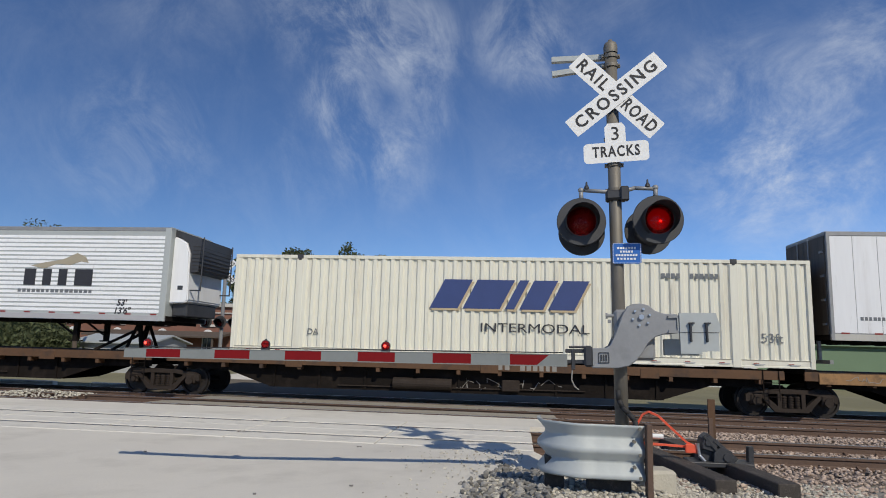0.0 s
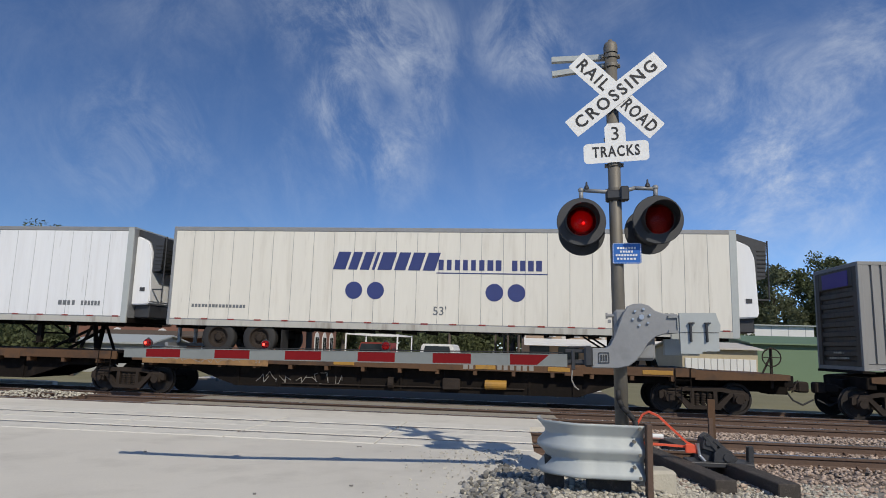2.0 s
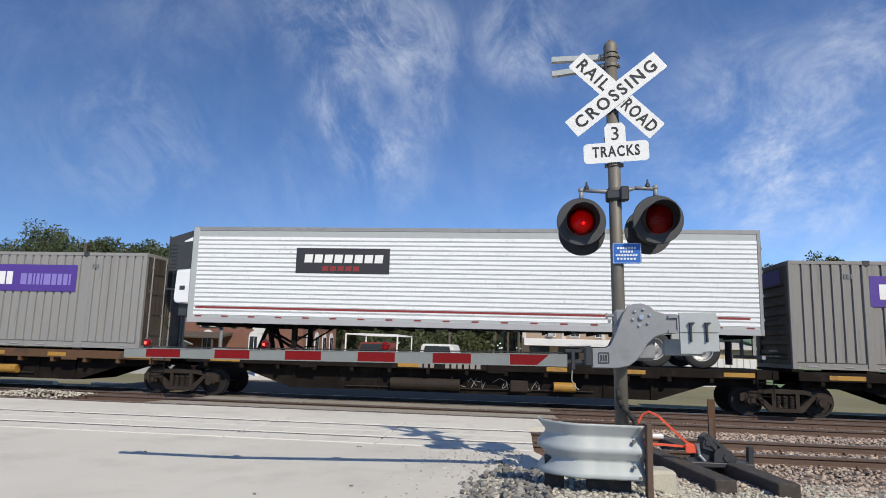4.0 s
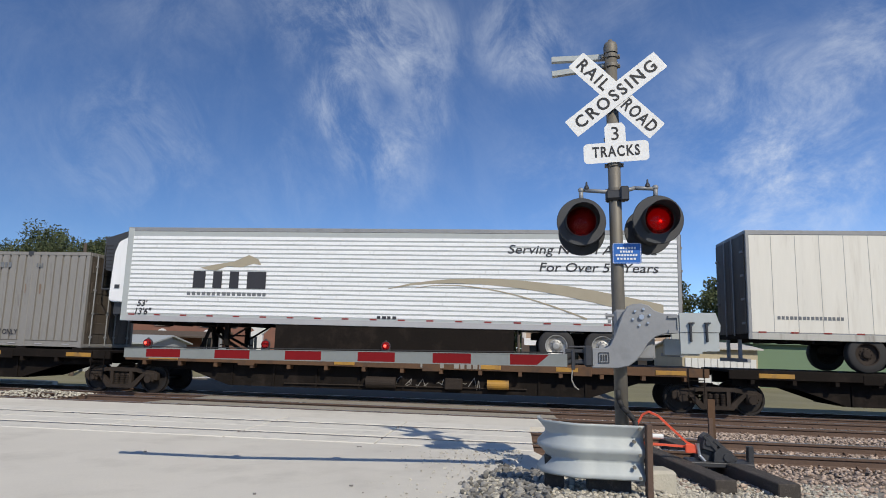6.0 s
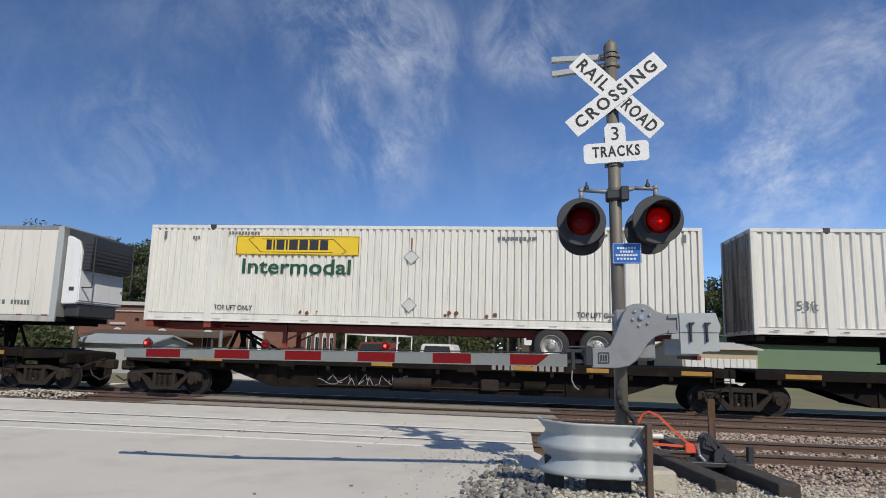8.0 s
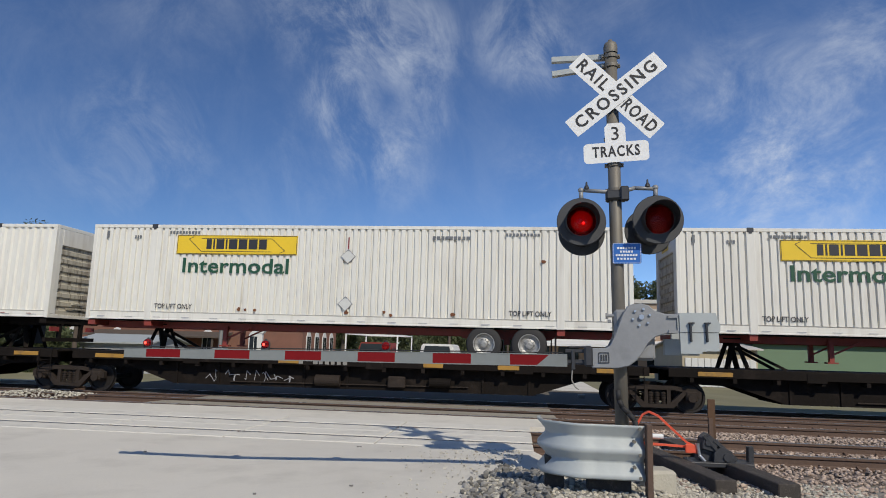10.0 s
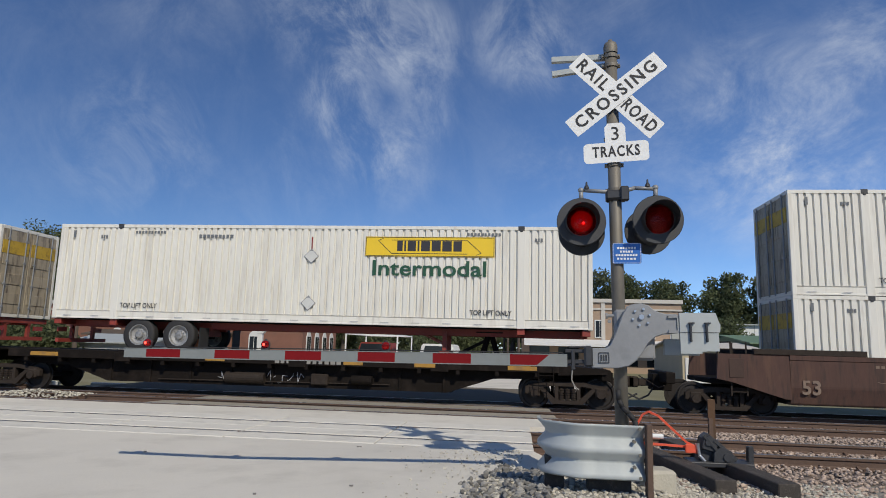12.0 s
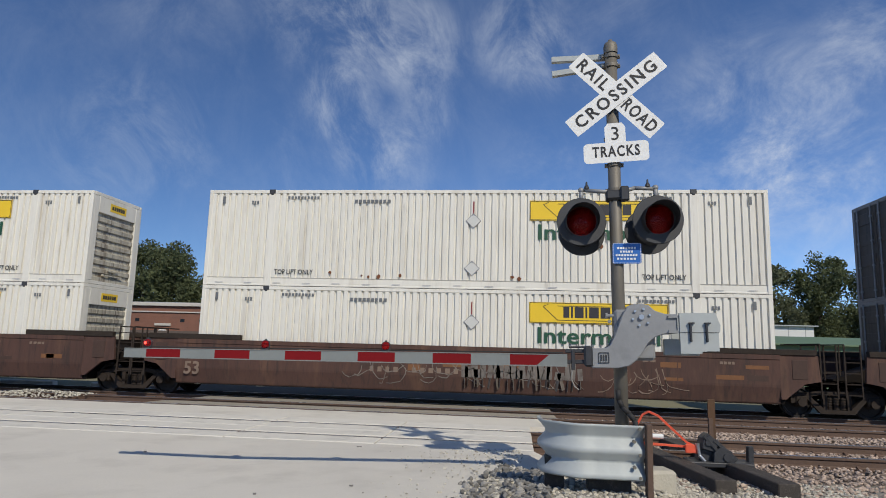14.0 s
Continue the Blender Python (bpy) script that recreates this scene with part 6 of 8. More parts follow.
def blue_mark_container(z0, label="cream corrugated container with a blue slanted word mark", x_mark=-2.22, doors=1):
    c = container(label, M["cream_paint"] if doors > 0 else M["white_box_old"], z0, doors, 0.262, 0.048, 0.34, 0.16, 0.22, "containers on flat cars")
    for lift, dx, dz, m in ((0.0, 0.05, -0.06, M["cream_gold"]), (0.006, 0, 0, M["cream_blue"])):
        z, h, s = z0 + 1.42 + dz, 0.82, 0.42
        x = x_mark + dx
        # five plain slanted blocks of uneven width
        for w in (0.80, 1.05, 0.26, 0.66, 0.72):
            bm = bmesh.new()
            prism(bm, [(x, z), (x + w, z), (x + w + s, z + h), (x + s, z + h)], "y", FACE - lift - 0.003, FACE - lift + 0.006)
            x += w + 0.14
            part("word_mark", bm, m, c, "faded blue slanted word mark" if lift else "tan shadow of the word mark")
    words("lettering", "INTERMODAL", 0.36, M["mark_black"], c, pose(x_mark + 2.95, FACE - 0.004, z0 + 0.89), width=3.0)
    words("lettering", "53ft", 0.36, M["mark_grey"], c, pose(7.0 * doors + (0.3 if doors < 0 else 0), FACE - 0.004, z0 + 0.78))
    words("lettering", "DA", 0.24, M["mark_grey"], c, pose(-5.6 * doors - (1.1 if doors < 0 else 0), FACE - 0.004, z0 + 0.66), weight=0.002)
    row_of_bars(c, "code_writing", 4.18, 4.72, z0 + 2.36, z0 + 2.50, 4, M["mark_grey"], 6)
    row_of_bars(c, "code_writing", 4.95, 5.72, z0 + 2.36, z0 + 2.50, 6, M["mark_grey"], 7)
    bm = bmesh.new()
    box(bm, -0.07, 0.07, FACE - 0.002, FACE + 0.008, z0 + 0.11, z0 + 0.13)
    first = part("red_reflector", bm, M["reflex_red"], c, at=pose(-7.5, 0, 0))
    for k in range(1, 18):
        again(first, pose(-7.5 + k * 0.88, 0, 0))
    return c


def grey_container(z0, logo_x, n, label, doors):
    c = container(label, M["grey_paint" if n > 0 else "grey_old"], z0, doors, 0.272, 0.050, 0.74, 0.03, 0.20, "grey containers", "dark_end", "dark_end")
    bm = bmesh.new()
    box(bm, -doors * (BOX_HALF + 0.002), -doors * (BOX_HALF + 0.010), -0.75, 0.75, z0 + 2.30, z0 + 2.72)
    part("nose_plate", bm, M["purple"], c, "purple plate on the front wall")
    plate(c, "purple_panel", [(logo_x - 1.85, z0 + 1.68), (logo_x + 1.85, z0 + 1.68), (logo_x + 1.85, z0 + 2.50), (logo_x - 1.85, z0 + 2.50)], M["purple"], 0, "purple panel with white and lilac blocks")
    blocks(c, "word_mark", [0.24, 0.22, 0.22, 0.26, 0.2], logo_x - 1.62, z0 + 1.88, 0.40, 0.05, 0.0, M["sign_white"], 0.006)
    blocks(c, "word_mark", [0.2, 0.13, 0.06, 0.1, 0.06, 0.22, 0.15, 0.14, 0.14, 0.06], logo_x + 0.0, z0 + 1.88, 0.34, 0.045, 0.0, M["lilac"], 0.006)
    words("lettering", "TOP LIFT ONLY", 0.22, M["mark_black"], c, pose(-5.3 if n > 0 else 5.3, FACE - 0.004, z0 + 0.42), weight=0.003, width=1.3)
    for x in (-6.55, 6.45):
        row_of_bars(c, "small_writing", x - 0.12, x + 0.12, z0 + 2.42, z0 + 2.54, 3, M["mark_grey"], 4)
    sx = -n
    row_of_bars(c, "code_writing", sx * 4.92 - 0.6, sx * 4.92 + 0.6, z0 + 2.40, z0 + 2.56, 9, M["mark_grey"], 8)
    for x in (4.3, 3.63):
        diamond(c, sx * x, z0 + 2.06, 0.19, "decal_grey")
    rnd = random.Random(12)
    for k in range(3):
        x = sx * rnd.uniform(4.8, 7.4)
        bm = bmesh.new()
        prism(bm, [(x, z0 + 1.6), (x + 0.025, z0 + 1.62), (x + 0.02, z0 + 1.9), (x - 0.01, z0 + 1.88)], "y", FACE - 0.002, FACE + 0.008)
        part("scrape_mark", bm, M["tan_scrawl"], c, "rusty scrape")
    return c


def dark_container(z0, label, letters=True):
    c = container(label, M["white_box_old"] if letters else M["grey_paint"], z0, -1, 0.272, 0.040, 0.55, 0.08, 0.22, "grey containers", "dark_end")
    if letters:
        blocks(c, "word_mark", [0.75, 0.7, 0.75, 0.7, 0.7, 0.7, 0.7], -3.0, z0 + 1.35, 0.72, 0.16, 0.2, M["mark_black"], 0.0, "large black slanted word mark")
    row_of_bars(c, "small_writing", -7.2, -6.4, z0 + 0.5, z0 + 0.66, 5, M["mark_black"], 4)
    return c


WHEEL = {}


def road_wheel(parent, x, y, z, bright=True):
    """A truck tyre on a steel or bright rim, axle along y."""
    if "tyre" not in WHEEL:
        bm = bmesh.new()
        lathe(bm, [(0.30, -0.13), (0.46, -0.14), (0.495, -0.11), (0.50, -0.06), (0.50, 0.06), (0.495, 0.11), (0.46, 0.14), (0.30, 0.13)], pose(0, 0, 0, 90, 0, 0), 32)
        WHEEL["tyre"] = mesh_of("tyre", bm, M["rubber"], True)
        bm = bmesh.new()
        lathe(bm, [(0.305, 0.135), (0.28, 0.13), (0.26, 0.06), (0.18, 0.03), (0.12, 0.05), (0.10, 0.11), (0.06, 0.12), (0.0, 0.12)], pose(0, 0, 0, 90, 0, 0), 28)
        for i in range(10):
            a = 2 * math.pi * i / 10
            tube(bm, (0.15 * math.cos(a), -0.03, 0.15 * math.sin(a)), (0.15 * math.cos(a), -0.07, 0.15 * math.sin(a)), 0.014, None, 6)
        WHEEL["rim"] = mesh_of("rim", bm, M["rim"])
        # dull steel copy of the rim, its colour dark for the shadow under trailers
        WHEEL["dark_rim"] = WHEEL["rim"].copy()
        WHEEL["dark_rim"].materials[0] = M["truck_steel"]
    t = new("road_wheel", WHEEL["tyre"])
    t.parent = parent
    t.matrix_basis = pose(x, y, z)
    rim = new("rim", WHEEL["rim" if bright else "dark_rim"])
    rim.parent = t
    tagged(rim, "bright aluminium rim" if bright else "steel rim coloured dark as in shadow")
    return t


def running_gear(parent, x, deck, frame_m, rims=True):
    """Two axles with twin tyres under a slider frame, standing on the car's deck."""
    for dx in (-0.63, 0.63):
        for y in (-1.12, 1.12):
            road_wheel(parent, x + dx, y, deck + 0.5, rims)
        bm = bmesh.new()
        tube(bm, (x + dx, -1.0, deck + 0.5), (x + dx, 1.0, deck + 0.5), 0.07, None, 10)
        part("axle", bm, M["chassis_black"], parent)
    bm = bmesh.new()
    for y in (-0.52, 0.52):
        box(bm, x - 1.3, x + 1.3, y - 0.05, y + 0.05, deck + 0.66, deck + 0.86)
    for dx in (-1.0, 0.0, 1.0):
        box(bm, x + dx - 0.08, x + dx + 0.08, -0.6, 0.6, deck + 0.5, deck + 0.72)
    part("slider_frame", bm, frame_m, parent)
    bm = bmesh.new()
    for y in (-1.12, 1.12):
        bm = bmesh.new()
        box(bm, x + 1.35, x + 1.37, y - 0.28, y + 0.28, deck + 0.12, deck + 0.75)
        part("mud_flap", bm, M["rubber"], parent)


def trailer(label, skin, z0, z1, n, ribs, deck, reefer=True, group="road trailers", dark_face=False, skirt=False, gear=2.25):
    """A 53 ft road trailer riding on a flat car. n = +1: nose to the right. gear: the axles' distance from the rear."""
    L = 8.15
    t = thing("road_trailer", label, "trailer", group)
    bm = bmesh.new()
    box(bm, -L, L, -SIDE + 0.004, SIDE - 0.004, z0 + 0.16, z1 - 0.05)
    part("body", bm, M["galv_dull"] if ribs == "v" else M["galv"], t, "grey trailer shell behind the skin")
    if ribs == "h":
        for sg in (-1, 1):
            bm = bmesh.new()
            box(bm, -L + 0.06, L - 0.10, sg * (SIDE - 0.006), sg * (SIDE + 0.004), 0, 0.085, 0.003)
            rib = part("skin_rib", bm, skin, t, at=pose(0, 0, z0 + 0.24))
            for k in range(1, int((z1 - z0 - 0.40) / 0.132)):
                again(rib, pose(0, 0, z0 + 0.24 + 0.132 * k))
    else:
        for sg in (-1, 1):
            bm = bmesh.new()
            m = 26
            w = (2 * L - 0.2) / m
            box(bm, 0, w - 0.012, sg * (SIDE - 0.010), sg * (SIDE + 0.001), z0 + 0.20, z1 - 0.13, 0.003)
            sheet = part("skin_sheet", bm, skin, t, at=pose(-L + 0.05, 0, 0))
            for i in range(1, m):
                again(sheet, pose(-L + 0.05 + i * w, 0, 0))
    for sg in (-1, 1):
        bm = bmesh.new()
        box(bm, -L, L, sg * (SIDE - 0.06), sg * (SIDE + 0.008), z0, z0 + 0.17, 0.006)
        part("bottom_rail", bm, M["rail_grime"] if ribs == "v" else M["decal_grey"], t, "aluminium side rail")
        bm = bmesh.new()
        box(bm, -L, L, sg * (SIDE - 0.06), sg * (SIDE + 0.008), z1 - 0.12, z1, 0.01)
        part("top_rail", bm, M["galv_dull"], t)
        bm = bmesh.new()
        box(bm, -0.10, 0.10, sg * (SIDE + 0.005), sg * (SIDE + 0.011), z0 + 0.175, z0 + 0.215)
        first = part("red_reflector", bm, M["reflex_red"], t, at=pose(-L + 0.35, 0, 0))
        for k in range(1, 20):
            again(first, pose(-L + 0.35 + k * (2 * L - 0.7) / 19, 0, 0))
        for x, w in ((n * (L - 0.10), 0.2), (-n * (L - 0.05), 0.1)):
            bm = bmesh.new()
            box(bm, x - w / 2, x + w / 2, sg * (SIDE - 0.05), sg * (SIDE + 0.012), z0, z1 - 0.01, 0.015)
            part("corner_post", bm, M["galv"] if w > 0.15 else M["galv_dull"], t)
    bm = bmesh.new()
    box(bm, -L + 0.01, L - 0.01, -SIDE + 0.05, SIDE - 0.05, z1 - 0.04, z1 + 0.01)
    part("roof", bm, M["galv"], t)
    bm = bmesh.new()
    box(bm, -L, L, -SIDE + 0.06, SIDE - 0.06, z0 + 0.02, z0 + 0.165)
    part("floor", bm, M["chassis_black"], t)
    bm = bmesh.new()
    box(bm, -0.03, 0.03, -SIDE + 0.1, SIDE - 0.1, z0 - 0.08, z0 + 0.03)
    cm = part("cross_member", bm, M["chassis_black"], t, at=pose(-L + 0.3, 0, 0))
    for k in range(1, 24):
        again(cm, pose(-L + 0.3 + k * (2 * L - 0.6) / 23, 0, 0))
    # rear frame and doors
    d = -n
    for sy in (-1, 1):
        bm = bmesh.new()
        box(bm, d * L, d * (L + 0.03), sy * 0.01, sy * (SIDE - 0.07), z0 + 0.15, z1 - 0.1, 0.006)
        dr = part("rear_door", bm, M["dark_end"], t, "dark grimy rear door")
        bm = bmesh.new()
        tube(bm, (d * (L + 0.06), sy * 0.35, z0 + 0.1), (d * (L + 0.06), sy * 0.35, z1 - 0.08), 0.02, None, 8)
        for k in range(4):
            box(bm, d * (L + 0.02), d * (L + 0.07), sy * (SIDE - 0.12), sy * (SIDE - 0.3), z0 + 0.4 + 0.65 * k, z0 + 0.46 + 0.65 * k)
        part("door_hardware", bm, M["galv_dull"], dr)
    bm = bmesh.new()
    for y in (-0.5, 0.5):
        box(bm, d * (L - 0.06), d * (L + 0.02), y - 0.05, y + 0.05, z0 - 0.55, z0)
    box(bm, d * (L - 0.06), d * (L + 0.03), -SIDE + 0.1, SIDE - 0.1, z0 - 0.62, z0 - 0.52)
    part("rear_bumper", bm, M["galv_dull"], t)
    running_gear(t, -n * (L - (2.75 if skirt else gear)), deck, M["chassis_black"], ribs == "h")
    if skirt:
        bm = bmesh.new()
        for sg in (-1, 1):
            box(bm, -3.3, 3.6, sg * (SIDE - 0.05), sg * (SIDE - 0.02), z0 - 0.84, z0 + 0.01)
        part("side_skirt", bm, M["chassis_black"], t, "black side skirt")
    # landing legs, folded, and the kingpin plate on the car's hitch
    bm = bmesh.new()
    for y in (-0.75, 0.75):
        box(bm, n * 5.0 - 0.07, n * 5.0 + 0.07, y - 0.07, y + 0.07, z0 - 0.62, z0)
        box(bm, n * 5.0 - 0.16, n * 5.0 + 0.16, y - 0.12, y + 0.12, z0 - 0.66, z0 - 0.62)
        bar(bm, (n * 5.0, y, z0 - 0.5), (n * 4.2, y, z0), 0.05)
    bar(bm, (n * 5.0, -0.75, z0 - 0.35), (n * 5.0, 0.75, z0 - 0.35), 0.05)
    part("landing_gear", bm, M["chassis_black"], t)
    if reefer:
        zc = z0 + 0.55
        bm = bmesh.new()
        prism(bm, [(n * L, zc), (n * (L + 0.50), zc + 0.02), (n * (L + 0.58), zc + 0.10), (n * (L + 0.52), z1 - 0.75), (n * (L + 0.40), z1 - 0.42), (n * (L + 0.12), z1 - 0.28), (n * L, z1 - 0.26)], "y", -1.12, 1.12)
        bmesh.ops.bevel(bm, geom=bm.edges[:], offset=0.03, segments=2, affect="EDGES", clamp_overlap=True)
        un = part("cooling_unit", bm, M["reefer_white"], t, "white refrigeration unit with a black grille")
        bm = bmesh.new()
        prism(bm, [(n * (L + 0.53), z1 - 1.35), (n * (L + 0.80), z1 - 1.30), (n * (L + 0.86), z1 - 0.30), (n * L, z1 - 0.03), (n * L, z1 - 0.24), (n * (L + 0.14), z1 - 0.26), (n * (L + 0.43), z1 - 0.42), (n * (L + 0.55), z1 - 0.75)], "y", -1.05, 1.05)
        gr = part("grille_housing", bm, M["signal_black"], un, "black slatted grille")
        bm = bmesh.new()
        for k in range(7):
            zz = z1 - 1.25 + k * 0.115
            box(bm, n * (L + 0.60), n * (L + 0.845), -1.065, 1.065, zz, zz + 0.03)
        part("slats", bm, M["rubber"], gr, kind="stuff")
        bm = bmesh.new()
        box(bm, n * (L + 0.24), n * (L + 0.40), -1.135, -1.10, zc + 0.42, zc + 0.54)
        box(bm, n * (L + 0.02), n * (L + 0.5), -0.95, 0.95, zc - 0.38, zc + 0.03, 0.03)
        for y in (-1.0, 1.0):
            tube(bm, (n * (L + 0.90), y, z1 - 1.9), (n * (L + 0.90), y, z1 - 0.25), 0.022, None, 8)
            bar(bm, (n * (L + 0.5), y, z1 - 1.88), (n * (L + 0.90), y, z1 - 1.88), 0.04)
        part("unit_trim", bm, M["signal_black"], un)
        if dark_face:
            bm = bmesh.new()
            prism(bm, [(n * (L + 0.02), z1 - 1.25), (n * (L + 0.56), z1 - 1.30), (n * (L + 0.50), z1 - 0.75), (n * (L + 0.38), z1 - 0.45), (n * (L + 0.02), z1 - 0.40)], "y", -1.135, -1.115)
            part("side_grille", bm, M["signal_black"], un)
    return t


def blue_disc_trailer(skin, label, z0, z1, deck, www=True, size=None, gear=2.25):
    t = trailer(label, skin, z0, z1, 1, "v", deck, gear=gear)
    lx, k = (-0.80, 1.0) if size is None else size
    zl = z0 + 1.72
    x = lx - 2.35 * k
    h = 0.52 * k
    for w in (0.42, 0.32, 0.32, 0.14, 0.46, 0.38, 0.40, 0.40):
        w *= k
        bm = bmesh.new()
        pts = [(x, zl), (x + w - 0.05, zl), (x + w + 0.11, zl + h), (x + 0.16, zl + h)]
        prism(bm, pts, "y", FACE - 0.003, FACE + 0.006)
        x += w + 0.03
        part("word_mark", bm, M["navy"], t, "navy slanted block above an underline")
    bm = bmesh.new()
    bars(bm, lx + 0.76 * k, lx + 2.62 * k, zl + 0.02, zl + 0.32, FACE, 8, random.Random(4), 0.3)
    bars(bm, lx + 2.85 * k, lx + 3.75 * k, zl + 0.02, zl + 0.32, FACE, 4, random.Random(5), 0.3)
    box(bm, lx + (0.70 if size is None else -2.4) * k, lx + 3.85 * k, FACE - 0.003, FACE + 0.006, zl - 0.08, zl - 0.05)
    part("word_bars", bm, M["navy"], t)
    for dx in (-1.70, -1.06, 2.36, 2.98) if size is None else (-1.70, -1.06, 2.56, 3.18):
        disc(t, "blue_disc", lx + dx * k, z0 + 1.12, 0.25 * k, M["dot_blue"], 0, "solid blue disc")
    words("lettering", "53'", 0.34, M["mark_grey"], t, pose(0.02, FACE - 0.004, z0 + 0.56), weight=0.002)
    row_of_bars(t, "code_writing", 5.9, 6.5, z0 + 0.50, z0 + 0.64, 4, M["mark_grey"], 2)
    row_of_bars(t, "code_writing", 6.65, 7.3, z0 + 0.50, z0 + 0.64, 6, M["mark_grey"], 3)
    if www:
        row_of_bars(t, "small_writing", -7.4, -5.7, z0 + 0.54, z0 + 0.63, 16, M["mark_grey"], 9)
    return t


def khaki_swoosh_trailer(z0, z1, n, deck, plain=False):
    t = trailer("bright white ribbed refrigerated trailer" + (" with a black sign panel" if plain else " with khaki swooshes and black lettering"), M["ribbed_white"], z0, z1, n, "h", deck, dark_face=plain, skirt=n < 0 and not plain)
    if plain:
        plate(t, "black_panel", [(-4.9, z0 + 1.5), (-2.1, z0 + 1.5), (-2.1, z0 + 2.25), (-4.9, z0 + 2.25)], M["mark_black"], 0, "black sign panel with plain blocks")
        blocks(t, "word_mark", [0.24] * 8, -4.65, z0 + 1.82, 0.24, 0.06, 0.1, M["sign_white"], 0.006)
        blocks(t, "word_mark", [0.18] * 5, -4.1, z0 + 1.58, 0.14, 0.05, 0.1, M["reflex_red"], 0.006)
        plate(t, "red_stripe", [(-7.9, z0 + 0.42), (7.8, z0 + 0.42), (7.8, z0 + 0.48), (-7.9, z0 + 0.48)], M["reflex_red"], 0.004)
        return t
    lx = 4.6 if n > 0 else -4.8
    # leaping shape over the mark
    plate(t, "running_shape", [(lx + u, z0 + v - 0.30) for u, v in ((-0.95, 1.92), (-0.5, 2.02), (0.1, 2.12), (0.55, 2.32), (0.85, 2.2), (0.95, 2.02), (0.7, 2.06), (0.35, 1.95), (-0.1, 1.98), (-0.45, 1.84), (-0.7, 1.86))], M["tan_swoosh"], 0.004, "khaki running animal shape")
    z = z0 + 1.02
    for dx, w in ((-1.22, 0.52), (-0.60, 0.42), (-0.08, 0.42), (0.46, 0.72)):
        x = lx + dx
        bm = bmesh.new()
        prism(bm, [(x + 0.08, z), (x + w - 0.06, z), (x + w - 0.06, z + 0.50), (x + 0.08, z + 0.50)], "y", FACE - 0.009, FACE + 0.004)
        part("word_mark", bm, M["mark_black"], t, "plain black shape of a mark")
    bm = bmesh.new()
    bars(bm, lx - 1.3, lx + 1.2, z0 + 0.80, z0 + 0.90, FACE - 0.004, 16, random.Random(3))
    part("small_writing", bm, M["mark_grey"], t, kind="stuff")
    nx = n * 7.35 - (0.25 if n > 0 else -0.2)
    words("lettering", "53'", 0.26, M["mark_black"], t, pose(nx - 0.35, FACE - 0.008, z0 + 0.52), shear=0.2, weight=0.006)
    words("lettering", "13'6\"", 0.26, M["mark_black"], t, pose(nx - 0.32, FACE - 0.008, z0 + 0.28), shear=0.2, weight=0.006)
    bm = bmesh.new()
    bars(bm, -0.3, 0.3, z0 + 0.22, z0 + 0.30, FACE - 0.004, 4, random.Random(8))
    part("small_writing", bm, M["mark_black"], t, kind="stuff")
    # swooshes and slogan towards the rear
    rx = 4.2 if n < 0 else -3.9
    def sweep(x0, x1, zz0, zz1, th0, th1, bow):
        up, lo = [], []
        for i in range(13):
            u = i / 12
            x = x0 + (x1 - x0) * u
            z = zz0 + (zz1 - zz0) * u ** 1.7 + bow * math.sin(math.pi * u ** 0.8) * 0.5
            up.append((x, z + (th0 + (th1 - th0) * u)))
            lo.append((x, z))
        return up + lo[::-1]
    plate(t, "khaki_swoosh", sweep(rx - 4.2, rx + 3.45, z0 + 1.08, z0 + 0.34, 0.02, 0.44, 0.62), M["tan_swoosh"], 0.004, "long khaki swoosh")
    plate(t, "khaki_swoosh", sweep(rx - 3.4, rx + 1.4, z0 + 1.12, z0 + 0.32, 0.02, 0.05, 0.36), M["tan_swoosh"], 0.004)
    words("lettering", "Serving North America", 0.36, M["mark_black"], t, pose(rx + 1.25, FACE - 0.008, z0 + 2.26), shear=0.18, weight=0.002, width=4.1)
    words("lettering", "For Over 50 Years", 0.36, M["mark_black"], t, pose(rx + 1.7, FACE - 0.008, z0 + 1.76), shear=0.18, weight=0.002, width=3.25)
    return t


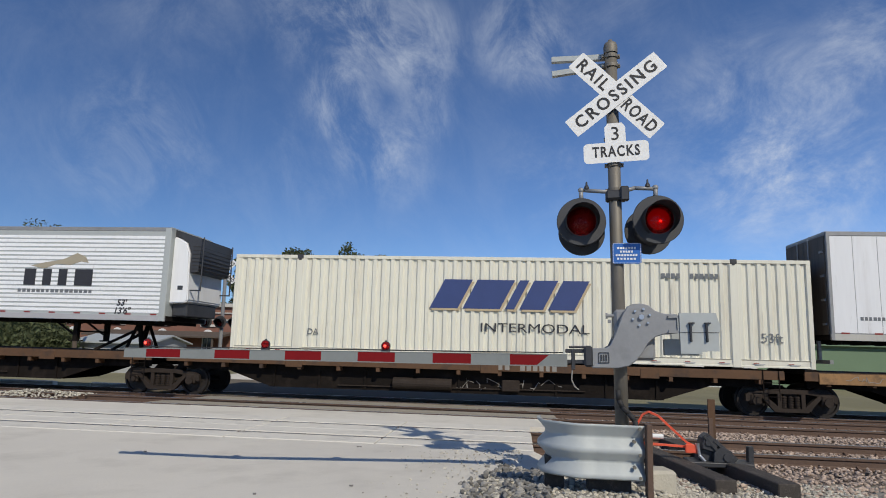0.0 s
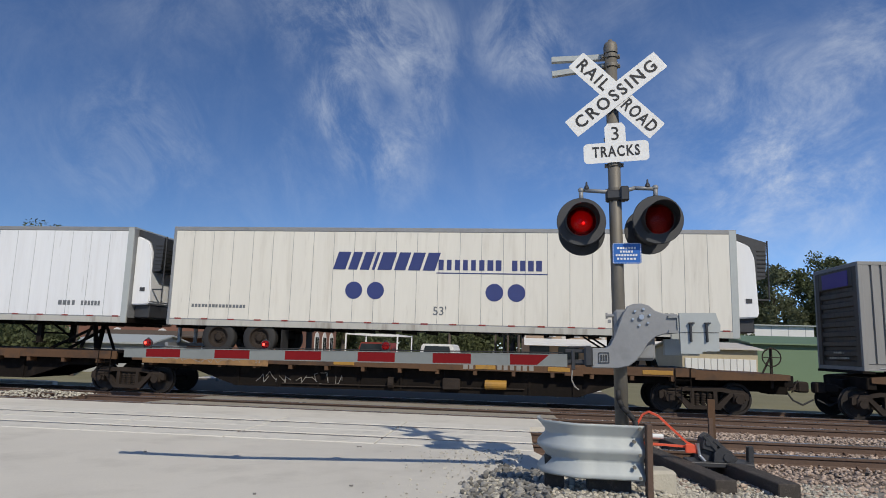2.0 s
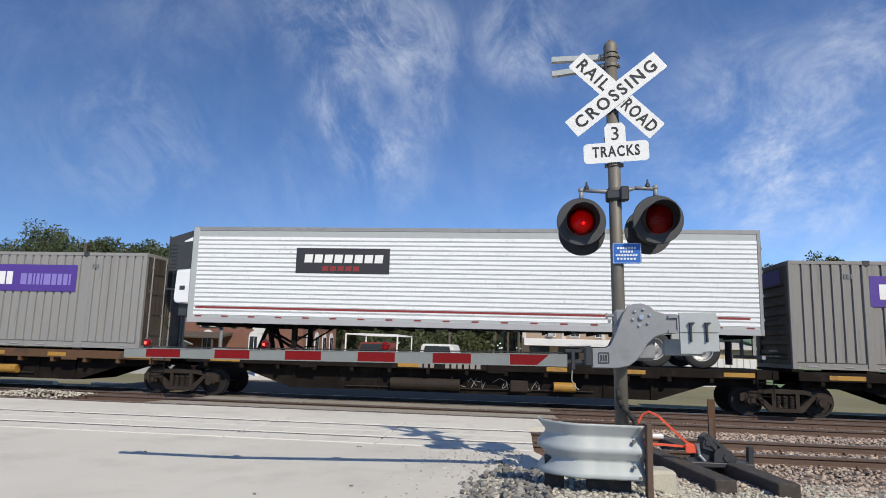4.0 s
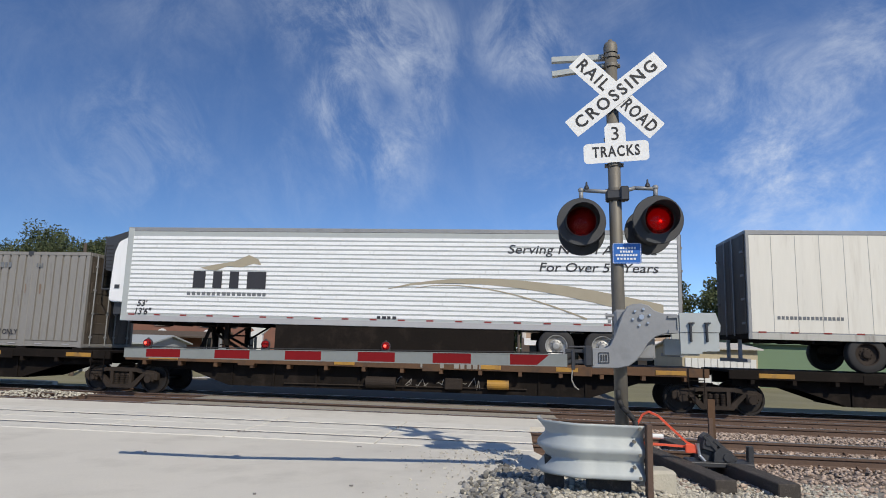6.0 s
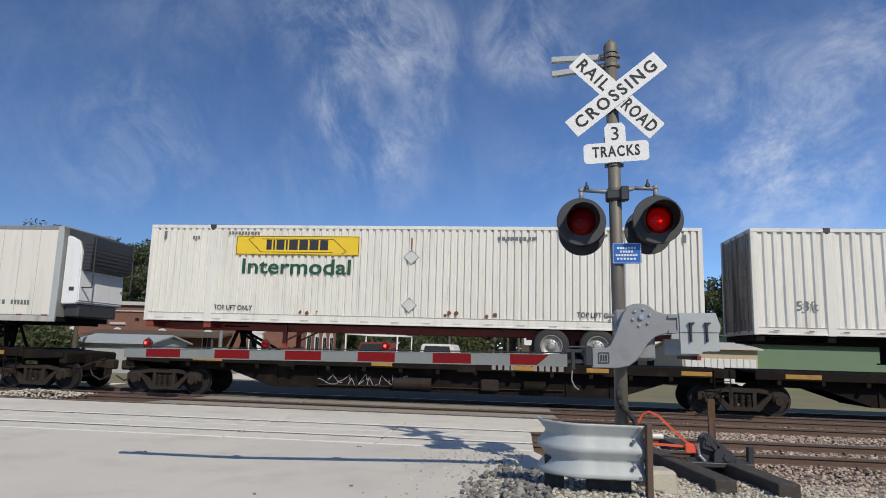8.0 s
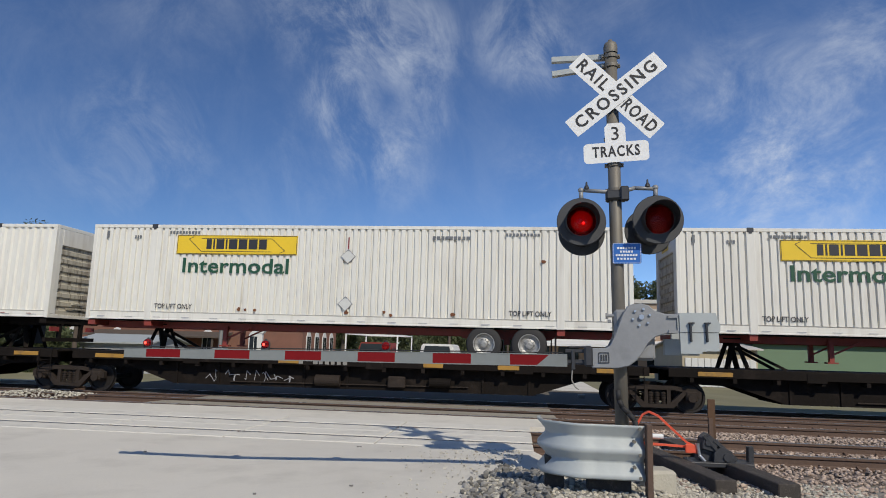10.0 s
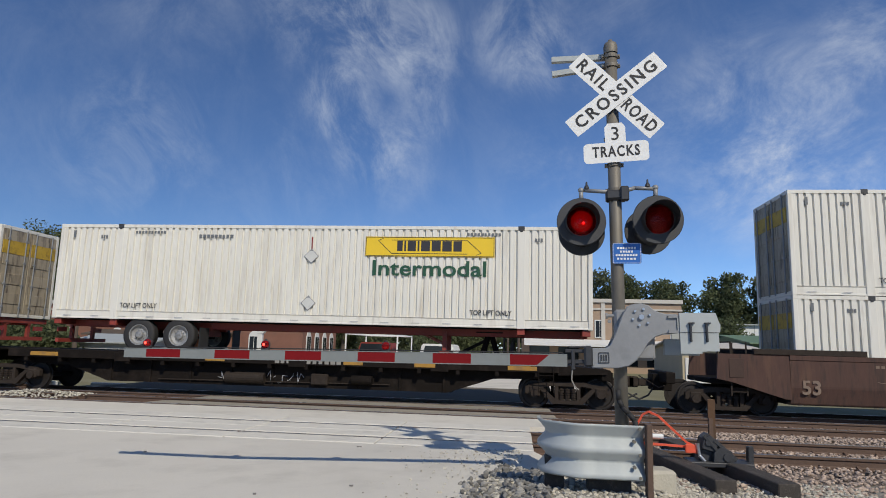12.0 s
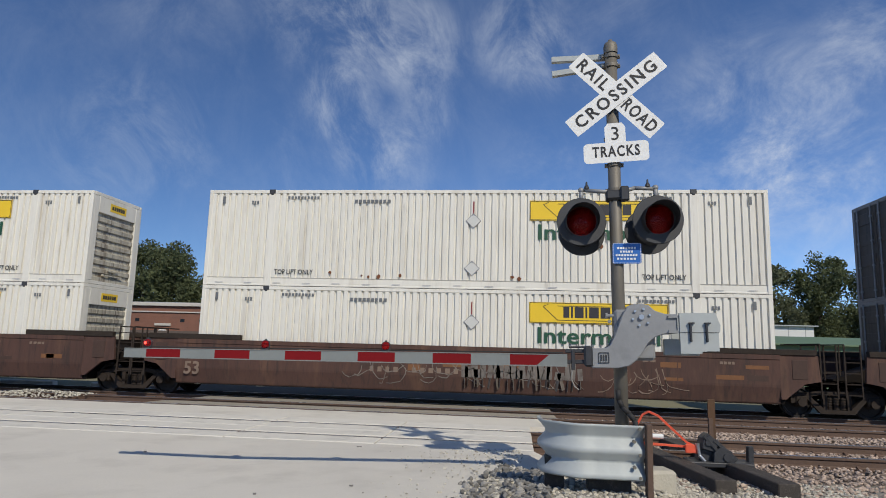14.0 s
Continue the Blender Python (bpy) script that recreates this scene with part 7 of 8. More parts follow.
def chassis(n, deck, z0, label, frame_m):
    """A gooseneck container chassis standing on a flat car. n = +1: nose to the right."""
    L = 8.0
    t = thing("container_chassis", label, "chassis", "container chassis")
    bm = bmesh.new()
    for y in (-0.48, 0.48):
        box(bm, -L, L, y - 0.06, y + 0.06, z0 - 0.22, z0 - 0.02, 0.006)
    for k in range(9):
        x = -7.6 + k * 1.9
        box(bm, x - 0.05, x + 0.05, -0.5, 0.5, z0 - 0.20, z0 - 0.05)
    for x in (-L + 0.1, -6.1, 6.1, L - 0.1):
        box(bm, x - 0.11, x + 0.11, -1.24, 1.24, z0 - 0.17, z0 - 0.006, 0.008)
    part("main_frame", bm, frame_m, t, "red-brown steel frame beams")
    bm = bmesh.new()
    box(bm, -n * (L - 0.02), -n * (L - 0.12), -1.15, 1.15, z0 - 0.72, z0 - 0.60)
    for y in (-0.5, 0.5):
        box(bm, -n * (L - 0.03), -n * (L - 0.12), y - 0.06, y + 0.06, z0 - 0.62, z0 - 0.18)
    part("rear_bumper", bm, frame_m, t)
    bm = bmesh.new()
    for sy in (-1, 1):
        box(bm, -n * (L - 0.005), -n * (L + 0.03), sy * 0.65, sy * 1.05, z0 - 0.40, z0 - 0.26)
    part("tail_lamp", bm, M["reflex_red"], t)
    running_gear(t, -n * (L - 3.4), deck, frame_m)
    bm = bmesh.new()
    for y in (-0.62, 0.62):
        box(bm, n * 3.9 - 0.06, n * 3.9 + 0.06, y - 0.06, y + 0.06, z0 - 0.68, z0 - 0.1)
        bar(bm, (n * 3.9, y, z0 - 0.5), (n * 3.1, y, z0 - 0.12), 0.045)
        box(bm, n * 3.9 - 0.14, n * 3.9 + 0.14, y - 0.1, y + 0.1, z0 - 0.72, z0 - 0.68)
    part("landing_gear", bm, frame_m, t)
    return t


# ---------- rail cars ----------
TRUCK = {}


def truck_meshes():
    # cast side frame with two openings, seen from the side
    bm = bmesh.new()
    y0, y1 = -0.07, 0.07
    prism(bm, [(-1.16, 0.40), (-1.16, 0.58), (-1.02, 0.66), (-0.70, 0.68), (-0.45, 0.74), (0.45, 0.74), (0.70, 0.68), (1.02, 0.66), (1.16, 0.58), (1.16, 0.40), (1.08, 0.40), (1.0, 0.54), (0.76, 0.56), (0.45, 0.62), (-0.45, 0.62), (-0.76, 0.56), (-1.0, 0.54), (-1.08, 0.40)], "y", y0, y1)
    prism(bm, [(-0.80, 0.57), (-0.66, 0.57), (-0.30, 0.24), (0.30, 0.24), (0.66, 0.57), (0.80, 0.57), (0.42, 0.14), (-0.42, 0.14)], "y", y0, y1)
    for x in (-0.30, 0.30):
        box(bm, x - 0.05, x + 0.05, y0 + 0.005, y1 - 0.005, 0.22, 0.64)
    for x in (-0.9, 0.9):
        box(bm, x - 0.15, x + 0.15, -0.10, 0.08, 0.33, 0.60, 0.03)
        tube(bm, (x, -0.16, 0.42), (x, -0.08, 0.42), 0.11, None, 16)
    TRUCK["side_frame"] = mesh_of("side_frame", bm, M["truck_steel"])
    bm = bmesh.new()
    coil = [(0.0, 0.24)]
    for k in range(5):
        zc = 0.25 + k * 0.065
        coil += [(0.05, zc - 0.004), (0.075, zc), (0.075, zc + 0.035), (0.05, zc + 0.039)]
    lathe(bm, coil + [(0.0, 0.58)], pose(0, 0, 0), 12)
    TRUCK["spring"] = mesh_of("spring", bm, M["truck_steel"])
    bm = bmesh.new()
    for sy in (-1, 1):
        lathe(bm, [(0.0, sy * 0.80), (0.09, sy * 0.80), (0.14, sy * 0.755), (0.34, sy * 0.745), (0.36, sy * 0.79), (0.415, sy * 0.79), (0.42, sy * 0.71), (0.448, sy * 0.70), (0.445, sy * 0.675), (0.36, sy * 0.675), (0.34, sy * 0.70), (0.14, sy * 0.70), (0.0, sy * 0.69)], pose(0, 0, 0, -90, 0, 0), 40)
    tube(bm, (0, -0.98, 0), (0, 0.98, 0), 0.075, None, 12)
    # holes and chalk marks let the turning show
    for sy in (-1, 1):
        for i in range(3):
            a = 2 * math.pi * i / 3
            tube(bm, (0.23 * math.cos(a), sy * 0.75, 0.23 * math.sin(a)), (0.23 * math.cos(a), sy * 0.765, 0.23 * math.sin(a)), 0.035, None, 8)
    TRUCK["wheelset"] = mesh_of("wheelset", bm, M["wheel_steel"])
    bm = bmesh.new()
    box(bm, -0.17, 0.17, -0.95, 0.95, 0.46, 0.68, 0.02)
    tube(bm, (0, 0, 0.66), (0, 0, 0.80), 0.19, None, 20)
    for y in (-0.7, 0.7):
        bar(bm, (-0.55, y, 0.34), (0.55, y, 0.34), 0.06)
    TRUCK["bolster"] = mesh_of("truck", bm, M["truck_steel"])


AXLES = []                # (wheelset, thing it belongs to, place along the train)


def truck(car, x, s):
    if not TRUCK:
        truck_meshes()
    b = new("truck", TRUCK["bolster"])
    b.parent = car
    b.matrix_basis = pose(x, 0, 0)
    tagged(b, "rusty two-axle freight truck")
    for sy in (-1, 1):
        f = new("side_frame", TRUCK["side_frame"])
        f.parent = b
        f.matrix_basis = pose(0, sy * 0.98, 0, 0, 0, 0 if sy < 0 else 180)
        for dx in (-0.17, 0.0, 0.17):
            g = new("spring", TRUCK["spring"])
            g.parent = b
            g.matrix_basis = pose(dx, sy * 0.96, 0)
    for dx in (-0.9, 0.9):
        w = new("wheelset", TRUCK["wheelset"])
        w.parent = b
        w.matrix_basis = pose(dx, 0, 0.42)
        AXLES.append((w, dx, s + x))
    return b


def coupler(car, x, d):
    bm = bmesh.new()
    box(bm, x, x + d * 0.75, -0.09, 0.09, 0.66, 0.86, 0.02)
    box(bm, x + d * 0.62, x + d * 0.92, -0.16, 0.16, 0.62, 0.92, 0.04)
    part("coupler", bm, M["truck_steel"], car, "rusty knuckle coupler")
    bm = bmesh.new()
    box(bm, x - d * 0.25, x + d * 0.28, -0.34, 0.34, 0.56, 1.02, 0.02)
    box(bm, x - d * 0.15, x + d * 0.10, -1.22, 1.22, 0.80, 1.10, 0.02)
    part("draft_box", bm, M["chassis_black"], car, "grimy coupler housing and end beam")
    bm = bmesh.new()
    q = [(x + d * 0.16, -1.25, 0.74), (x + d * 0.20, -0.8, 0.66), (x + d * 0.62, -0.16, 0.95)]
    for a, b in zip(q, q[1:]):
        tube(bm, a, b, 0.016, None, 8)
    part("uncoupling_lever", bm, M["truck_steel"], car)
    bm = bmesh.new()
    q = [(x + d * 0.2, -0.3, 0.72), (x + d * 0.4, -0.34, 0.42), (x + d * 0.65, -0.33, 0.30), (x + d * 0.95, -0.30, 0.45)]
    for a, b in zip(q, q[1:]):
        tube(bm, a, b, 0.025, None, 8)
    part("air_hose", bm, M["rubber"], car, "hanging black air hose")


def flat_car(s, t_left, t_right, half, deck, sill_m, label, own_right, end_left, end_right, hitch=None, yellow=False, seed=0, boxed=None, board=False):
    """One platform of an articulated flat: deep fish-belly sills under a low deck."""
    rnd = random.Random(seed)
    c = thing("flat_car", label, "rail car", "articulated flat cars")
    L = half
    bm = bmesh.new()
    box(bm, -L, L, -1.30, 1.30, deck - 0.07, deck, 0.01)
    part("deck", bm, M["chassis_black"], c, "worn dark steel deck")
    for sy in (-1, 1):
        bm = bmesh.new()
        box(bm, -L, L, sy * 1.24, sy * 1.315, deck - 0.24, deck - 0.004, 0.008)
        part("side_sill", bm, sill_m, c, "long side sill stained with rust")
        bm = bmesh.new()
        box(bm, -0.05, 0.05, sy * 1.0, sy * 1.30, deck - 0.36, deck - 0.2)
        pk = part("stake_pocket", bm, sill_m, c, at=pose(-L + 0.6, 0, 0))
        for k in range(1, 15):
            again(pk, pose(-L + 0.6 + k * (2 * L - 1.2) / 14, 0, 0))
        for x in (-0.55 * L, 0.1 * L, 0.6 * L):
            bm = bmesh.new()
            box(bm, x - 0.25, x + 0.25, sy * 1.29, sy * 1.33, deck - 0.30, deck - 0.04, 0.01)
            part("jacking_pad", bm, sill_m, c)
    bm = bmesh.new()
    zb = 0.33
    for sy in (-1, 1):
        prism(bm, [(-L + 0.2, deck - 0.07), (-L + 0.2, deck - 0.42), (-L + 1.8, deck - 0.46), (-L + 3.1, zb), (L - 3.1, zb), (L - 1.8, deck - 0.46), (L - 0.2, deck - 0.42), (L - 0.2, deck - 0.07)], "y", sy * 0.86, sy * 0.98)
    box(bm, -L + 3.0, L - 3.0, -0.86, 0.86, zb, zb + 0.03)
    for k in range(9):
        x = -L + 3.2 + k * (2 * L - 6.4) / 8
        box(bm, x - 0.03, x + 0.03, -1.02, -0.96, zb, deck - 0.1)
        box(bm, x - 0.03, x + 0.03, 0.96, 1.02, zb, deck - 0.1)
    part("centre_sill", bm, M["chassis_black"], c, "deep black fish-belly sill")
    # brake gear under the sill
    bm = bmesh.new()
    tube(bm, (-1.2 + rnd.uniform(-1, 1), -1.05, 0.56), (-0.2, -1.05, 0.56), 0.16, None, 16)
    box(bm, 1.2, 1.7, -1.15, -0.98, 0.42, 0.74, 0.03)
    bar(bm, (-3.5, -1.03, 0.44), (3.5, -1.03, 0.50), 0.03)
    part("brake_gear", bm, M["truck_steel"], c)
    if yellow:
        for x, w in ((-L + 1.2, 0.45), (L - 1.0, 0.4), (-0.2 * L, 0.3), (0.55 * L, 0.3), (0.3 * L, 0.28)):
            bm = bmesh.new()
            box(bm, x - w, x + w, -1.335, -1.30, deck - 0.20, deck - 0.08, 0.01)
            part("yellow_plate", bm, M["car_yellow"], c, "faded yellow plate")
        bm = bmesh.new()
        tube(bm, (2.4, -1.1, 0.6), (3.0, -1.1, 0.6), 0.13, None, 14)
        part("air_reservoir", bm, M["car_yellow"] if seed < 40 else M["chassis_black"], c, "yellow air reservoir" if seed < 40 else "grimy black air reservoir")
    # car number as plain bars, chalk scrawl
    bm = bmesh.new()
    x = rnd.uniform(-2, 2)
    bars(bm, x, x + 0.7, deck - 0.20, deck - 0.06, -1.318, 4, rnd)
    bars(bm, x + 0.95, x + 2.0, deck - 0.20, deck - 0.06, -1.318, 6, rnd)
    part("car_number", bm, M["mark_white"], c, kind="stuff")
    bm = bmesh.new()
    gx = rnd.uniform(-4.5, 3.0)
    for k in range(9):
        px, pz = gx + 0.3 * k, 0.45 + 0.25 * rnd.random()
        for j in range(4):
            qx, qz = px + rnd.uniform(-0.05, 0.2), 0.42 + 0.36 * rnd.random()
            bar(bm, (px, -0.985, pz), (qx, -0.985, qz), 0.006, 0.016)
            px, pz = qx, qz
    part("chalk_scrawl", bm, M["mark_white"] if seed % 2 else M["decal_grey"], c, "pale illegible scrawl", kind="stuff")
    if hitch is not None:
        hx, hz = hitch
        for y in (-0.45, 0.45):
            for foot, tip, lower, a, b in ((-0.28, -0.03, 0.05, 0.12, 0.09), (0.28, 0.03, 0.05, 0.12, 0.09), (1.3 if hx < 0 else -1.3, 0, 0.2, 0.09, 0.07)):
                bm = bmesh.new()
                bar(bm, (hx + foot, y, deck), (hx + tip, y * 0.6, hz - lower), a, b)
                part("hitch_strut", bm, M["chassis_black"], c)
        bm = bmesh.new()
        box(bm, hx - 0.4, hx + 0.4, -0.55, 0.55, hz - 0.07, hz - 0.012, 0.02)
        part("trailer_hitch", bm, M["chassis_black"], c, "raised black trailer hitch")
    if boxed is not None:
        for x in (-7.95, -6.1, 6.1, 7.95):
            bm = bmesh.new()
            box(bm, boxed + x - 0.16, boxed + x + 0.16, -1.28, 1.28, deck - 0.01, deck + 0.06, 0.01)
            part("container_pedestal", bm, M["chassis_black"], c)
    truck(c, t_left - s, s)
    if own_right:
        truck(c, t_right - s, s)
    # end platforms reaching out over the trucks to the couplers
    for d, reach in ((-1, end_left), (1, end_right)):
        if not reach:
            continue
        bm = bmesh.new()
        prism(bm, [(d * (L - 0.02), deck - 0.30), (d * (L - 0.02), deck - 0.03), (d * (L + 0.5), deck - 0.06), (d * (L + reach), deck - 0.10), (d * (L + reach), deck - 0.24)], "y", -1.28, 1.28)
        part("end_platform", bm, sill_m, c, "rusty end platform over the truck")
        bm = bmesh.new()
        box(bm, d * (L - 0.2), d * (L + reach - 0.1), -0.38, 0.38, 0.62, deck - 0.22, 0.02)
        part("draft_sill", bm, M["chassis_black"], c)
        coupler(c, d * (L + reach), d)
        if d > 0 and reach > 2:
            bm = bmesh.new()
            x = L + reach - 0.35
            bar(bm, (x, -0.95, 0.75), (x, -0.95, deck + 0.62), 0.06)
            bar(bm, (x - 0.25, -0.95, deck - 0.12), (x, -0.95, deck + 0.40), 0.04)
            stand = part("brake_stand", bm, M["truck_steel"], c, "rusty hand brake stand")
            bm = bmesh.new()
            n = 16
            ring = [(x + 0.24 * math.cos(2 * math.pi * i / n), -1.0, deck + 0.35 + 0.24 * math.sin(2 * math.pi * i / n)) for i in range(n)]
            for i in range(n):
                tube(bm, ring[i], ring[(i + 1) % n], 0.018, None, 6)
                if i % 4 == 0:
                    tube(bm, ring[i], (x, -1.0, deck + 0.35), 0.012, None, 6)
            part("brake_wheel", bm, M["truck_steel"], stand, "spoked hand brake wheel")
    if board:
        bm = bmesh.new()
        box(bm, -L + 0.35, -L + 4.2, -1.345, -1.30, deck - 0.31, deck - 0.03, 0.006)
        pl = part("ochre_board", bm, M["ochre_board"], c, "ochre side board with white scrawl")
        words("lettering", "53", 0.17, M["mark_white"], pl, pose(-L + 3.9, -1.349, deck - 0.17))
        bm = bmesh.new()
        px, pz = -L + 1.0, deck - 0.18
        for k in range(30):
            qx, qz = px + rnd.uniform(0.0, 0.15), deck - 0.17 + rnd.uniform(-0.09, 0.09)
            bar(bm, (px, -1.349, pz), (qx, -1.349, qz), 0.006, 0.014)
            px, pz = qx, qz
        part("chalk_scrawl", bm, M["mark_white"], pl, "white illegible scrawl", kind="stuff")
    # short ladder and grab irons at the end
    for k in range(3):
        bm = bmesh.new()
        bar(bm, (L - 0.55, -1.36, 0.55 + 0.18 * k), (L - 0.15, -1.36, 0.55 + 0.18 * k), 0.02)
        part("grab_iron", bm, M["chassis_black"], c)
    for x in (L - 0.55, L - 0.15):
        bm = bmesh.new()
        bar(bm, (x, -1.36, 0.45), (x, -1.33, deck), 0.02)
        part("ladder_rail", bm, M["chassis_black"], c)
    return on_train(c, s)


def well_car(s, t_left, t_right, own_right, end_left, number, seed):
    """A brown double-stack well platform."""
    rnd = random.Random(seed)
    c = thing("well_car", "oxide-brown double-stack well car with faded white markings and scrawls", "rail car", "well cars")
    hw, top, zb = 8.35, 1.66, 0.38
    La = t_right - s
    Lb = t_left - s
    for sy in (-1, 1):
        bm = bmesh.new()
        pr = [(sy * 1.47, 0.86), (sy * 1.465, 0.80), (sy * 1.38, zb + 0.03), (sy * 1.36, zb), (sy * 1.32, zb), (sy * 1.34, zb + 0.05), (sy * 1.36, top - 0.02), (sy * 1.49, top - 0.02), (sy * 1.49, top - 0.14), (sy * 1.47, top - 0.16)]
        prism(bm, pr, "x", -hw, hw)
        part("side_wall", bm, M["well_brown"], c, "long brown well side")
        for a, b in ((-hw - 0.9, -hw + 1.9), (hw - 1.9, hw + 0.9)):
            bm = bmesh.new()
            box(bm, a, b, sy * 1.32, sy * 1.50, top - 0.02, top + 0.13, 0.01)
            part("top_chord", bm, M["truck_steel"], c, "dark raised walkway at the car's end")
        for d in (-1, 1):
            bm = bmesh.new()
            ext = 0.85 if end_left and d < 0 else 0.0
            prism(bm, [(d * hw, zb + 0.12), (d * hw, top - 0.02), (d * (hw + 0.95 + ext), top - 0.02), (d * (hw + 1.0 + ext), 0.98), (d * (hw + 0.6 + ext), 0.90), (d * (hw + 0.12), 0.5)], "y", sy * 1.38, sy * 1.46)
            part("end_gusset", bm, M["well_brown"], c)
            bm = bmesh.new()
            box(bm, d * (hw + 0.30 + ext), d * (hw + 0.68 + ext), sy * 1.455, sy * 1.475, 1.02, 1.52, 0.006)
            part("cover_plate", bm, M["primer_dark"], c, "bolted dark cover plate")
        for k in range(4):
            x = -hw + 2.6 + k * (2 * hw - 5.2) / 3
            bm = bmesh.new()
            box(bm, x - 0.012, x + 0.012, sy * 1.462, sy * 1.474, 0.86, top - 0.16)
            part("weld_seam", bm, M["well_brown"], c)
    bm = bmesh.new()
    box(bm, -hw, hw, -1.36, 1.36, zb - 0.02, zb + 0.05)
    part("well_floor", bm, M["chassis_black"], c)
    for d, t in ((-1, Lb), (1, La)):
        bm = bmesh.new()
        box(bm, d * (hw + 0.0), d * (hw + 0.12), -1.36, 1.36, zb, top - 0.1)
        prism(bm, [(d * hw, 0.95), (t - d * 0.2, 0.78), (t - d * 0.2, 1.02), (d * hw, 1.45)], "y", -0.45, 0.45)
        box(bm, t - 0.55, t + 0.55, -1.2, 1.2, 0.84, 0.98, 0.02)
        part("end_platform", bm, M["chassis_black"], c)
    for d in (-1, 1):
        x = d * (hw + 1.25)
        for y in (-1.35, -0.2):
            bm = bmesh.new()
            for dx in (-0.2, 0.2):
                bar(bm, (x + dx, y, 0.55), (x + dx, y, 1.95), 0.035)
            for k in range(5):
                bar(bm, (x - 0.2, y, 0.65 + 0.28 * k), (x + 0.2, y, 0.65 + 0.28 * k), 0.025)
            part("end_ladder", bm, M["truck_steel"], c, "dark end ladder")
        bm = bmesh.new()
        bar(bm, (x - 0.2, -1.35, 1.95), (x - 0.2, 1.2, 1.95), 0.035)
        part("hand_rail", bm, M["truck_steel"], c)
    words("lettering", "53", 0.50, M["tan_scrawl"], c, pose(-hw + 0.5, -1.49, 0.80), weight=0.012, label="faded white number 53")
    bm = bmesh.new()
    bars(bm, -2.6, -1.7, 0.88, 1.02, -1.473, 4, rnd, 0.45)
    bars(bm, -1.4, 0.0, 0.88, 1.02, -1.473, 6, rnd, 0.45)
    for k in range(9):
        x = -hw + 2.3 + k * 1.6 + rnd.uniform(-0.3, 0.3)
        bars(bm, x, x + rnd.uniform(0.2, 0.6), 1.36, 1.43, -1.473, rnd.randint(2, 5), rnd)
    part("stencil", bm, M["tan_scrawl"], c, "small faded stencil marks", kind="stuff")
    for k in range(11):
        x, z = rnd.uniform(-hw + 1, hw - 1) if k < 6 else rnd.uniform(hw - 4.5, hw - 0.4), rnd.choice((1.30, 1.16, 1.02, 0.93))
        w, h = rnd.uniform(0.12, 0.38), rnd.uniform(0.04, 0.10)
        bm = bmesh.new()
        box(bm, x - w, x + w, -1.474, -1.466, z - h, z + h)
        part("primer_patch", bm, M["primer"] if k % 3 else M["primer_dark"], c, "rust-brown touch-up paint patch")

    def on_side(x, z):
        """A point just proud of the near side, which leans inward below its crease."""
        return (x, -1.474 if z > 0.80 else -1.474 + (0.80 - z) * 0.218, z)

    def stroke(bm, xa, za, xb, zb2, wide):
        cuts = [(xa, za), (xb, zb2)]
        if (za - 0.80) * (zb2 - 0.80) < 0:
            u = (0.80 - za) / (zb2 - za)
            cuts.insert(1, (xa + (xb - xa) * u, 0.80))
        for (xp, zp), (xq, zq) in zip(cuts, cuts[1:]):
            bar(bm, on_side(xp, zp), on_side(xq, zq), 0.006, wide)

    def spray(name, mat, x0, x1, z0, z1, n, wide, label):
        """Loose curved strokes of spray paint, pressed thin against the side."""
        bm = bmesh.new()
        for k in range(n):
            px, pz = x0 + (x1 - x0) * (k + rnd.uniform(0.0, 0.8)) / n, z0 + (z1 - z0) * rnd.uniform(0.55, 1.0)
            head = rnd.uniform(-2.2, -0.9)
            for j in range(6):
                qx, qz = px + 0.13 * math.cos(head), pz + (z1 - z0) * 0.2 * math.sin(head)
                head += rnd.uniform(-0.2, 0.9) * (1 if k % 2 else -1)
                qz = min(z1, max(z0, qz))
                if abs(qx - px) + abs(qz - pz) > 0.01:
                    stroke(bm, px, pz, qx, qz, wide * rnd.uniform(0.6, 1.2))
                px, pz = qx, qz
        part(name, bm, mat, c, label, kind="stuff")

    if seed == 51:
        bm = bmesh.new()
        for k in range(22):
            x = 0.0 + 0.15 * k
            stroke(bm, x + rnd.uniform(-0.05, 0.12), rnd.uniform(0.50, 0.60), x + rnd.uniform(-0.03, 0.10), rnd.uniform(0.98, 1.34), rnd.uniform(0.13, 0.2))
        part("spray_fill", bm, M["silver_spray"], c, "worn silver spray-painted fill", kind="stuff")
        spray("scrawl", M["pale_spray"], 0.2, 3.0, 0.56, 1.30, 12, 0.018, "pale highlights over the silver fill")
        spray("scrawl", M["pale_spray"], -3.0, 0.2, 0.56, 1.30, 14, 0.018, "pale dripping spray strokes")
        spray("scrawl", M["tan_scrawl"], 4.1, 5.5, 0.52, 1.20, 14, 0.022, "pinkish illegible spray scrawl")
    else:
        for g in range(3):
            gx = rnd.uniform(-hw + 2, hw - 3)
            spray("scrawl", M["tan_scrawl"], gx, gx + 0.7, 0.92, 1.22, 4, 0.014, "pale illegible spray scrawl")
    truck(c, Lb, s)
    if own_right:
        truck(c, La, s)
    if end_left:
        coupler(c, Lb - 1.6, -1)
    return on_train(c, s)


